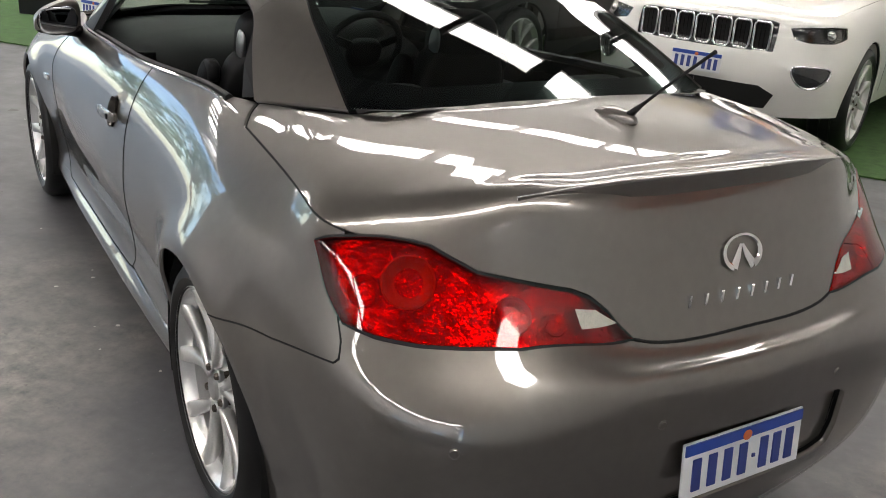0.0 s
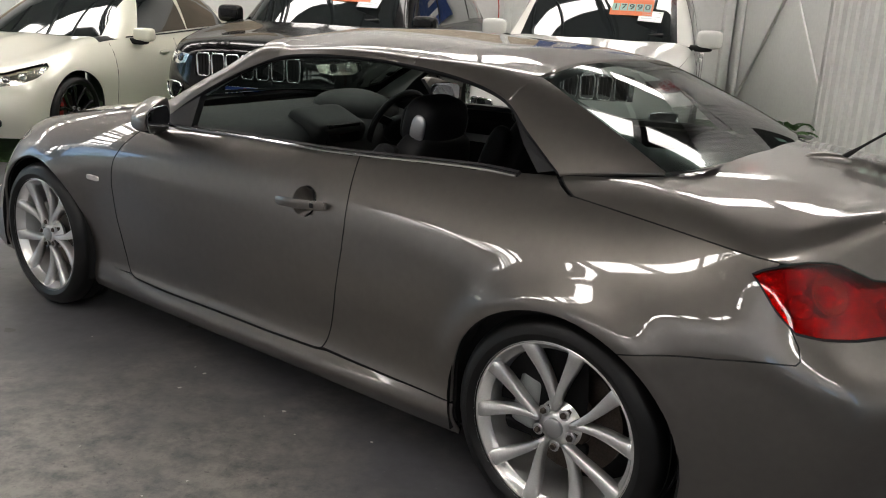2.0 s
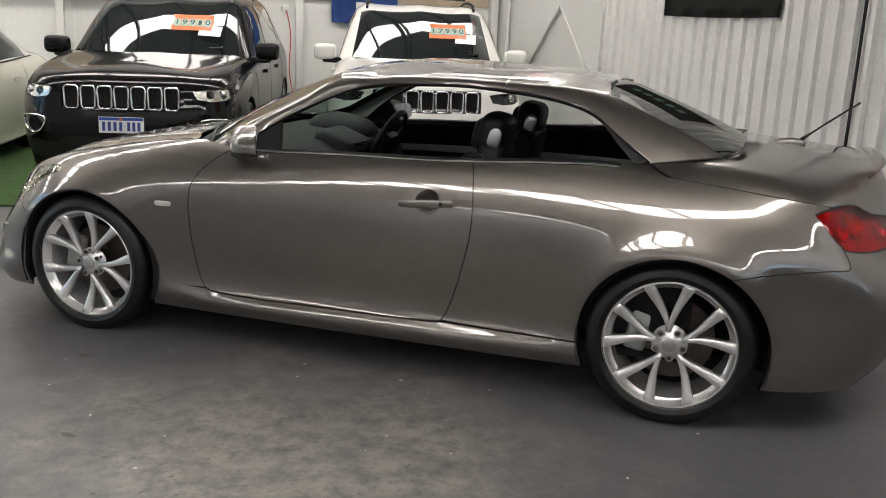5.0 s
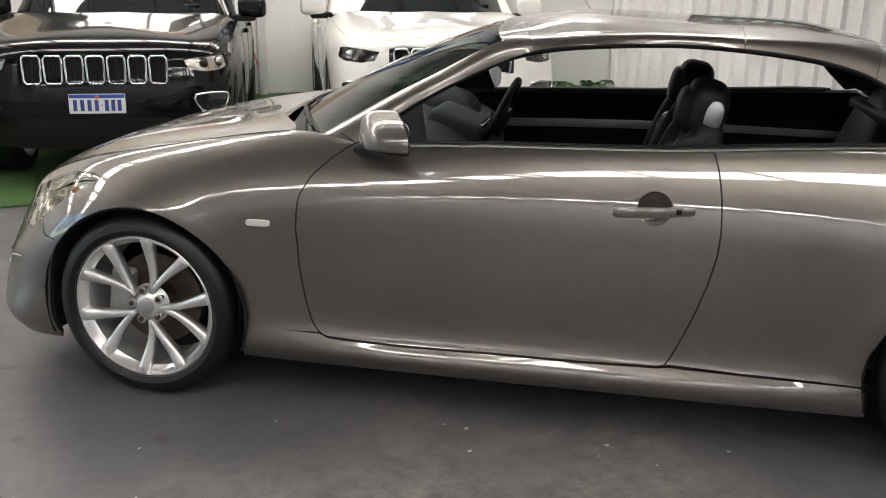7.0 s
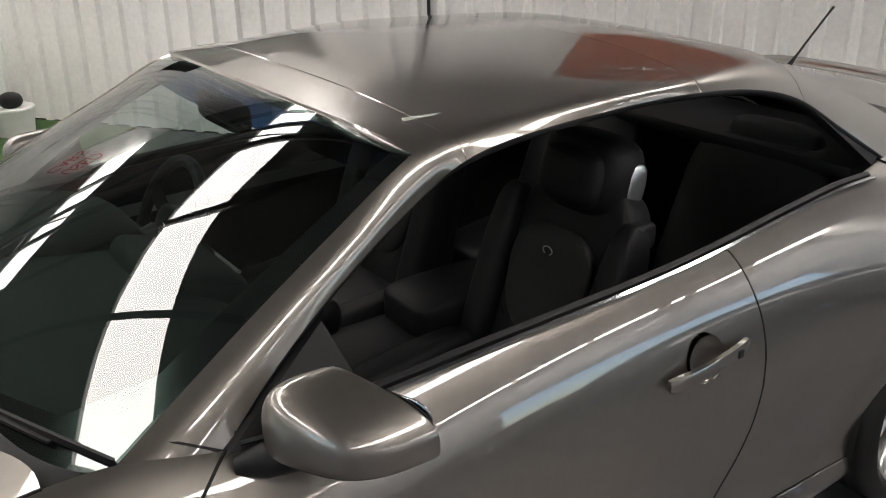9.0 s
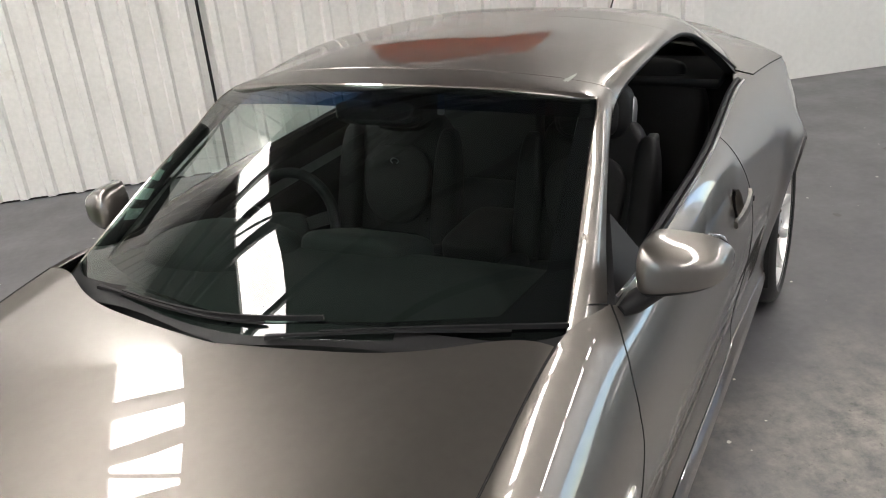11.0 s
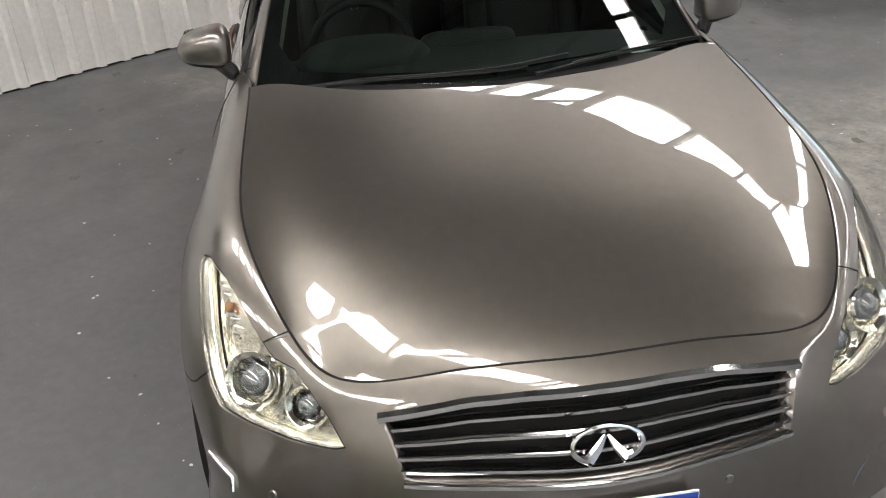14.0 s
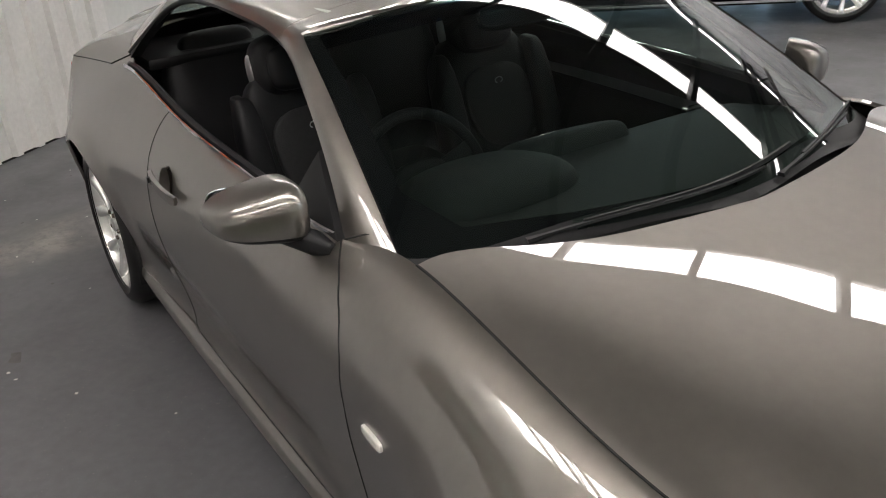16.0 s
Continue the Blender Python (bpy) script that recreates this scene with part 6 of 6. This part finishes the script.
def shell(name, label, m, body, top, paint, axles, tyre_r, lower, windows, glass_end, head, grille, lamp=None):
    """A parked car: painted body, bonnet, cabin with glass, lamps, wheels. Its nose points along its own -x."""
    t = thing(name, label, "car", m, group="parked cars")
    last = body.n - 1
    cuts = [opening(body, x, tyre_r, tyre_r + .045, (2, last - 1)) for x in axles]
    holes = cuts + [head] + ([grille] if grille is not None else [])
    top_line, end = body.line(3), body.knot(last)
    panel("body", body, [(0, body.line(lower))] + [(float(u), body.line(lower)) for u in np.linspace(0, end, 30)[1:]] + [(end, top_line), (0, top_line)], paint, t, cuts=holes, step=.07, gap=.002, sides="both", sign=-1)
    panel("lower_cladding", body, [(0, 0), (end, 0), (end, body.line(lower)), (0, body.line(lower))], BLACK if lower > .5 else paint, t, cuts=cuts, step=.07, gap=.001, sides="both", sign=-1)
    panel("bonnet", body, rect(body, 0, 4.3, 3, 5), paint, t, step=.07, gap=.003, sides="both", sign=-1)
    panel("inner_shell", body, rect(body, 0, last, 0, 3), DARK, t, cuts=cuts, step=.12, gap=0, depth=0, lift=-.03, sides="both", sign=-1)
    panel("boot_lid", body, rect(body, last - 2.4, last, 3, 5), paint, t, step=.08, gap=.003, sides="both", sign=-1)
    panel("cowl", body, rect(body, 4.32, last - 2.42, 3, 4.2), BLACK, t, step=.12, gap=0, depth=0, lift=-.02, sides="both", sign=-1)
    n = top.n - 1
    panel("roof", top, [(top.knot(1), 0), (top.knot(glass_end), 0), (top.knot(glass_end), top.line(2)), (top.knot(1), top.line(2))], paint, t, step=.08, gap=.001, sides="both", sign=1)
    panel("windscreen_pillar", top, [(0, top.line(1.86)), (top.knot(1), top.line(1.86)), (top.knot(1), top.line(2)), (top.knot(glass_end), top.line(2)), (top.knot(n), top.line(2)), (top.knot(n), top.line(3)), (0, top.line(3))], paint, t, step=.07, gap=.001, sign=1)
    g = panel("windscreen", top, rect(top, 0, 1, 0, 1.86), DARK_GLASS, t, step=.09, gap=.003, depth=.005, lift=-.002, sides="both", sign=1, label="dark reflecting windscreen")
    panel("rear_window", top, rect(top, glass_end, n, 0, 2), DARK_GLASS, t, step=.09, gap=.003, depth=.005, lift=-.002, sides="both", sign=1)
    for s0, s1, v0, v1 in windows:
        panel("side_window", top, [(top.knot(s0), top.line(v1)), (top.knot(s1), top.line(v1)), (top.knot(s1 - .04), top.line(v0)), (top.knot(max(s0 + .08, 1.1 if s0 < 1 else s0)), top.line(v0))], DARK_GLASS, t, step=.08, gap=0, depth=.006, lift=.004, sign=1)
    for x in axles:
        for s in (-1, 1):
            side = body.at(np.array([body.find([(x, .6)], (0, 2), (2, last - 1), (0, 4))[0][0]]), np.array([body.line(1.2)]))[0, 1]
            wheel(t, x, s * (side - .075), tyre_r, s, 20 * x, tyre_r / .34, paint is CREAM_PAINT)
    for tag in ("left", "right"):
        lens = panel("headlight", body, head, CLEAR, t, step=.05, gap=.003, depth=.01, sides=tag, sign=-1, label="clear headlight")[0]
        lens.visible_shadow = False
        panel("lamp_housing", body, head, lamp or BOWL, lens, step=.04, gap=-.003, depth=0, lift=-.03, sides=tag, sign=-1)
        c = np.mean(head, 0)
        for k in (-.07, .05):
            q = body.at(np.array([c[0] + k]), np.array([c[1]]))[0] - body.normal(np.array([c[0] + k]), np.array([c[1]]))[0] * -1 * .03
            s = -1 if tag == "left" else 1
            part("lamp_bowl", pillow((.032, .036, .036), (1, 1), pose(q[0] + .01, s * q[1], q[2])), GLOSS_BLACK if k < 0 else CHROME, lens, smooth=60)
    return t


def door_gap(t, skin, x, z0, z1, s):
    """A dark joint down the side of a parked car."""
    uv = skin.find([(x, z) for z in np.linspace(z0, z1, 9)], (0, 2), (2, 8), (0, 3))
    q = skin.at(uv[:, 0], uv[:, 1]) + skin.normal(uv[:, 0], uv[:, 1]) * .001
    part("door_gap", sweep([(p[0], s * p[1], p[2]) for p in q], circle(.003, 6), up=(1, 0, 0)), DARK, t, smooth=60)


def side_mirror(t, x, y, z, paint, size=(.075, .12, .085)):
    for s in (-1, 1):
        h = part("door_mirror", pillow(size, (.5, .5), pose(x, s * y, z)), paint, t, smooth=60)
        part("mirror_foot", pillow((.06, .11, .03), (.5, .5), pose(x, s * (y - .08), z - size[2])), BLACK, t, smooth=60)


SUV = Skin([
    [(.06, 0, .30), (.10, .55, .30), (.27, .84, .32), (.5, .91, .31), (1.0, .93, .31), (2.0, .935, .31), (3.4, .935, .31), (4.3, .92, .34), (4.68, .8, .36), (4.78, 0, .38)],
    [(0, 0, .55), (.035, .55, .55), (.19, .85, .56), (.46, .94, .56), (1.0, .955, .56), (2.0, .955, .55), (3.4, .96, .56), (4.3, .95, .58), (4.72, .85, .6), (4.84, 0, .62)],
    [(.03, 0, .83), (.065, .55, .83), (.21, .83, .84), (.46, .925, .85), (1.0, .952, .87), (2.0, .955, .88), (3.4, .96, .90), (4.3, .945, .92), (4.7, .84, .93), (4.82, 0, .94)],
    [(.085, 0, .985), (.115, .52, .985), (.24, .755, .99), (.48, .84, 1.03), (1.0, .88, 1.085), (2.0, .90, 1.125), (3.4, .91, 1.16), (4.3, .89, 1.18), (4.64, .8, 1.19), (4.75, 0, 1.2)],
    [(.30, 0, 1.075), (.32, .36, 1.07), (.42, .54, 1.065), (.66, .60, 1.09), (1.15, .62, 1.15), (2.0, .62, 1.17), (3.4, .62, 1.2), (4.2, .6, 1.21), (4.4, .5, 1.21), (4.5, 0, 1.21)],
    [(.62, 0, 1.115), (.68, 0, 1.12), (.78, 0, 1.13), (.98, 0, 1.145), (1.32, 0, 1.17), (2.0, 0, 1.2), (3.4, 0, 1.22), (4.1, 0, 1.22), (4.25, 0, 1.22), (4.35, 0, 1.22)],
])
SUV_TOP = Skin([
    [(1.33, 0, 1.165), (2.02, 0, 1.665), (2.6, 0, 1.745), (3.5, 0, 1.74), (4.35, 0, 1.66), (4.72, 0, 1.22)],
    [(1.36, .45, 1.16), (2.05, .43, 1.65), (2.6, .43, 1.73), (3.5, .43, 1.725), (4.33, .42, 1.645), (4.69, .45, 1.22)],
    [(1.50, .785, 1.145), (2.13, .70, 1.61), (2.6, .71, 1.685), (3.5, .70, 1.68), (4.25, .68, 1.60), (4.6, .78, 1.21)],
    [(1.62, .895, 1.105), (2.1, .905, 1.12), (2.6, .91, 1.135), (3.5, .91, 1.16), (4.2, .90, 1.175), (4.55, .83, 1.19)],
], fold=False)
SUV_HEAD = outline(SUV, [(.08, .585, .915), (.14, .70, .93), (.25, .81, .935), (.36, .87, .93), (.345, .885, .86), (.24, .84, .83), (.13, .72, .825), (.085, .62, .845)], (0, 4), (1.5, 3))
SUV_GRILLE = outline(SUV, [(.06, 0, .948), (.085, .45, .945), (.09, .50, .935), (.06, .50, .745), (.03, 0, .735)], (0, 3), (1, 3))
SUV_GRILLE[0], SUV_GRILLE[-1] = (0.0, SUV_GRILLE[0][1]), (0.0, SUV_GRILLE[-1][1])


def suv(label, m, paint, price):
    t = shell("sport_utility_vehicle", label, m, SUV, SUV_TOP, paint, (.87, 3.785), .385, .22 if paint is WHITE_PAINT else .62, [(.5, 1.85, 2.12, 2.95), (1.90, 3.2, 2.12, 2.95), (3.25, 4.4, 2.15, 2.92)], 4.0, SUV_HEAD, SUV_GRILLE, GLOSS_BLACK if paint is WHITE_PAINT else None)
    panel("grille_backing", SUV, SUV_GRILLE, paint if paint is BLACK_PAINT else GLOSS_BLACK, t, step=.06, gap=-.002, depth=0, lift=-.02, sides="both", sign=-1)
    for k in range(7):
        y = (k - 3) * .138
        x = .035 + .028 * abs(y) ** 1.5
        loop = [(x - .004, y + .057 * sx, .842 + .094 * sz) for sx, sz in ((-.7, -1), (.7, -1), (1, -.75), (1, .8), (.75, 1), (-.75, 1), (-1, .8), (-1, -.75))]
        slot = part("grille_slot", sweep(loop, circle(.009, 8), closed=True, up=(1, 0, 0)), CHROME, t, "chrome-ringed grille slot", 60)
        part("slot_mesh", box((x + .004, y - .051, .756), (x + .012, y + .051, .928), .002), DARK, slot)
        for j in range(4):
            part("slot_rib", box((x - .001, y - .042 + j * .028 - .002, .758), (x + .006, y - .042 + j * .028 + .002, .926)), GLOSS_BLACK, slot)
    for k in range(4):
        part("badge_bar", box((.088, -.05 + k * .027, .957), (.100, -.032 + k * .027, .975), .003), CHROME, t)
    plate("number_plate", pose(-.012, 0, .62, -4, 0, -90), t, "white and blue number plate")
    low = outline(SUV, [(.03, 0, .52), (.06, .45, .52), (.09, .55, .47), (.10, .5, .37), (.06, 0, .37)], (0, 3), (0, 2))
    panel("lower_intake", SUV, low, DARK, t, step=.07, gap=0, depth=.01, lift=.006, sides="both", sign=-1)
    for s, tag in ((-1, "left"), (1, "right")):
        fog = smooth_loop(outline(SUV, [(.10, .64, .66), (.20, .83, .665), (.20, .84, .60), (.15, .77, .535), (.10, .68, .56)], (0, 4), (.3, 2)))
        f = panel("fog_lamp", SUV, fog, DARK_GLASS, t, step=.04, gap=0, depth=.01, lift=.003, sides=tag, sign=-1)[0]
        q = SUV.at(np.array([a for a, b in fog]), np.array([b for a, b in fog])) + SUV.normal(np.array([a for a, b in fog]), np.array([b for a, b in fog])) * -.008
        part("fog_ring", sweep([(p[0], s * p[1], p[2]) for p in q], circle(.008, 6), closed=True), CHROME, f, smooth=60)
        rail = [(x, s * .60, z) for x, z in ((2.15, 1.685), (2.3, 1.745), (2.9, 1.785), (3.6, 1.775), (4.1, 1.715), (4.2, 1.675))]
        part("roof_rail", sweep(rail, circle(.016, 8)), BLACK if paint is not BLACK_PAINT else SATIN, t, smooth=60)
        for x in (1.75, 2.75):
            part("door_handle", pillow((.09, .018, .02), (.5, .5), pose(x + .35, s * .962, .985)), paint, t, smooth=60)
        for x0 in (1.42, 2.5, 3.55):
            door_gap(t, SUV, x0, .40, 1.08, s)
    for s in (-1, 1):
        w = [(1.36 + .10 * k / 8 + .02, s * .05 - .62 * k / 8 * .9 + (.30 if s > 0 else 0), 1.185 + .045 * k / 8) for k in range(9)]
        part("wiper", sweep(w, circle(.012, 6)), BLACK, t, smooth=60)
    side_mirror(t, 1.60, 1.03, 1.205, paint)
    if paint is WHITE_PAINT:
        for x in (2.42, 3.55):
            part("roof_bar", sweep([(x, y, 1.835 - .03 * abs(y) ** 2) for y in np.linspace(-.62, .62, 9)], [(-.04, -.010), (.04, -.010), (.04, .008), (0, .014), (-.04, .008)]), BLACK, t, "black roof cross bar", 50)
    # what hangs and lies behind the windscreen is kept on its outer face
    slope = math.degrees(math.atan2(1.665 - 1.165, 2.02 - 1.33))
    face = Matrix.Translation((1.66, 0, 1.432)) @ pose(0, 0, 0, 0, -slope, 0) @ Euler((0, 0, radians(-90))).to_matrix().to_4x4()
    sign_ob = thing("price_sign", "orange windscreen price card with green digit tiles", "price sign", m @ face @ pose(.28, .02, .012), group="price signs")
    part("card", box((-.20, -.12, 0), (.20, .13, .004), .002), SIGN_ORANGE, sign_ob)
    for k, ch in enumerate(price):
        x = -.15 + .075 * k
        part("digit_tile", box((x - .034, -.055, .004), (x + .034, .055, .007), .001), SIGN_GREEN, sign_ob)
        if ch == "-":
            part("digit_bar", box((x - .015, -.035, .007), (x + .015, .035, .009)), SIGN_BLACK, sign_ob)
        else:
            lettering("digit", ch, .11, SIGN_BLACK, sign_ob, pose(x, 0, .008))
    # white sheet; on the black car it stands in for a bright reflection
    sheet = thing("white_screen_sheet", "white sheet on the windscreen, a painted reflection on the black car", "paper", m @ face @ pose(.47, -.10, .012, 0, 0, -3), group="paper notices")
    part("page", box((-.11, -.08, 0), (.11, .08, .003)), SIGN_WHITE, sheet)
    for k in range(4):
        part("print_bar", box((-.085, .05 - .03 * k, .003), (.085 - .03 * (k % 2), .06 - .03 * k, .004)), TRIM_ALU, sheet)
    return t


suv("glossy black sport utility vehicle with chrome-ringed seven-slot grille on turf", pose(-3.33, 1.90, .012, 0, 0, 112), BLACK_PAINT, "199-0")
suv("white sport utility vehicle with dark lamps and seven-slot grille on turf", pose(-1.13, 3.40, .012, 0, 0, 112), WHITE_PAINT, "17990")

SEDAN = Skin([
    [(.06, 0, .20), (.10, .5, .20), (.28, .78, .19), (.5, .84, .18), (1.0, .85, .18), (1.9, .85, .18), (3.2, .85, .18), (4.1, .83, .21), (4.6, .72, .23), (4.72, 0, .24)],
    [(0, 0, .42), (.03, .5, .42), (.17, .78, .42), (.46, .86, .43), (1.0, .88, .44), (1.9, .88, .44), (3.2, .88, .45), (4.1, .87, .47), (4.64, .76, .48), (4.76, 0, .5)],
    [(.05, 0, .63), (.085, .5, .63), (.23, .74, .64), (.48, .845, .68), (1.0, .885, .72), (1.9, .885, .73), (3.2, .89, .75), (4.1, .875, .77), (4.62, .76, .76), (4.75, 0, .76)],
    [(.13, 0, .735), (.155, .47, .73), (.30, .63, .745), (.56, .72, .80), (1.05, .78, .90), (1.9, .80, .955), (3.2, .80, .985), (4.05, .77, 1.0), (4.5, .68, .96), (4.62, 0, .95)],
    [(.38, 0, .80), (.40, .33, .795), (.5, .45, .805), (.75, .50, .85), (1.2, .52, .935), (1.9, .52, .99), (3.2, .52, 1.02), (3.9, .5, 1.04), (4.3, .4, 1.05), (4.45, 0, 1.05)],
    [(.70, 0, .865), (.75, 0, .875), (.85, 0, .89), (1.05, 0, .925), (1.38, 0, .965), (1.9, 0, 1.0), (3.2, 0, 1.03), (3.8, 0, 1.05), (4.1, 0, 1.06), (4.2, 0, 1.06)],
])
SEDAN_TOP = Skin([
    [(1.40, 0, .965), (2.15, 0, 1.37), (2.6, 0, 1.44), (3.2, 0, 1.43), (3.6, 0, 1.36), (4.15, 0, 1.06)],
    [(1.43, .4, .96), (2.17, .36, 1.36), (2.6, .36, 1.43), (3.2, .36, 1.42), (3.59, .36, 1.345), (4.12, .4, 1.055)],
    [(1.55, .68, .955), (2.22, .55, 1.315), (2.6, .56, 1.385), (3.2, .56, 1.375), (3.55, .55, 1.305), (4.0, .65, 1.04)],
    [(1.66, .785, .945), (2.2, .80, .955), (2.6, .805, .965), (3.2, .80, .985), (3.6, .79, .995), (4.0, .74, 1.01)],
], fold=False)
SEDAN_HEAD = outline(SEDAN, [(.12, .47, .70), (.2, .58, .715), (.38, .68, .76), (.60, .76, .79), (.58, .80, .755), (.42, .81, .68), (.24, .74, .625), (.12, .56, .61), (.09, .48, .64)], (0, 5), (1, 3))
SEDAN_GRILLE = outline(SEDAN, [(.11, 0, .705), (.13, .36, .70), (.08, .32, .59), (.05, 0, .58)], (0, 3), (1, 3))
SEDAN_GRILLE[0], SEDAN_GRILLE[-1] = (0.0, SEDAN_GRILLE[0][1]), (0.0, SEDAN_GRILLE[-1][1])


def sedan(label, m, paint):
    t = shell("sedan_car", label, m, SEDAN, SEDAN_TOP, paint, (.85, 3.70), .335, .35, [(.5, 2.38, 2.08, 2.95), (2.43, 4.2, 2.08, 2.95)], 4.0, SEDAN_HEAD, SEDAN_GRILLE)
    panel("grille_backing", SEDAN, SEDAN_GRILLE, DARK, t, step=.06, gap=-.002, depth=0, lift=-.03, sides="both", sign=-1)
    for z in (.61, .64, .67):
        pts = [(.045 + .35 * (z - .58) + .05 * abs(y) ** 2, y, z) for y in np.linspace(-.33, .33, 15)]
        part("grille_bar", sweep(pts, [(-.012, -.005), (.012, -.005), (.012, .005), (-.012, .005)]), SATIN, t, smooth=50)
    part("grille_badge", lathe([(.042, -.004), (.050, 0), (.042, .004)], 24, axis="y", m=pose(.06, 0, .645, 0, 0, 90), closed=True), CHROME, t, smooth=60)
    plate("number_plate", pose(-.012, 0, .44, -4, 0, -90), t, "dark framed number plate")
    for s in (-1, 1):
        part("fog_lamp", pillow((.02, .06, .035), (.6, .6), pose(.10, s * .62, .33)), DARK_GLASS, t, smooth=60)
        part("side_chrome", box((.95, s * .872 - .008, .20), (3.3, s * .872 + .008, .225), .004), CHROME if paint is BLACK_PAINT else paint, t)
        part("window_chrome", sweep([(1.72, s * .795, .958), (2.4, s * .812, .968), (3.2, s * .808, .993), (3.9, s * .77, 1.01)], circle(.007, 6)), BLACK, t, smooth=60)
        for x in (2.25, 3.1):
            part("door_handle", pillow((.085, .016, .016), (.5, .5), pose(x, s * .882, .80)), paint, t, smooth=60)
        for x0 in (1.42, 2.5, 3.42):
            door_gap(t, SEDAN, x0, .27, .92, s)
    side_mirror(t, 1.82, .93, .985, paint, (.065, .10, .065))
    return t


sedan("cream white four-door sedan with dark windows, parked on green turf", pose(-5.25, .12, .012, 0, 0, 114), CREAM_PAINT)
sedan("black four-door sedan parked on the concrete near the wall", pose(2.6, -6.6, 0, 0, 0, 49), BLACK_PAINT)
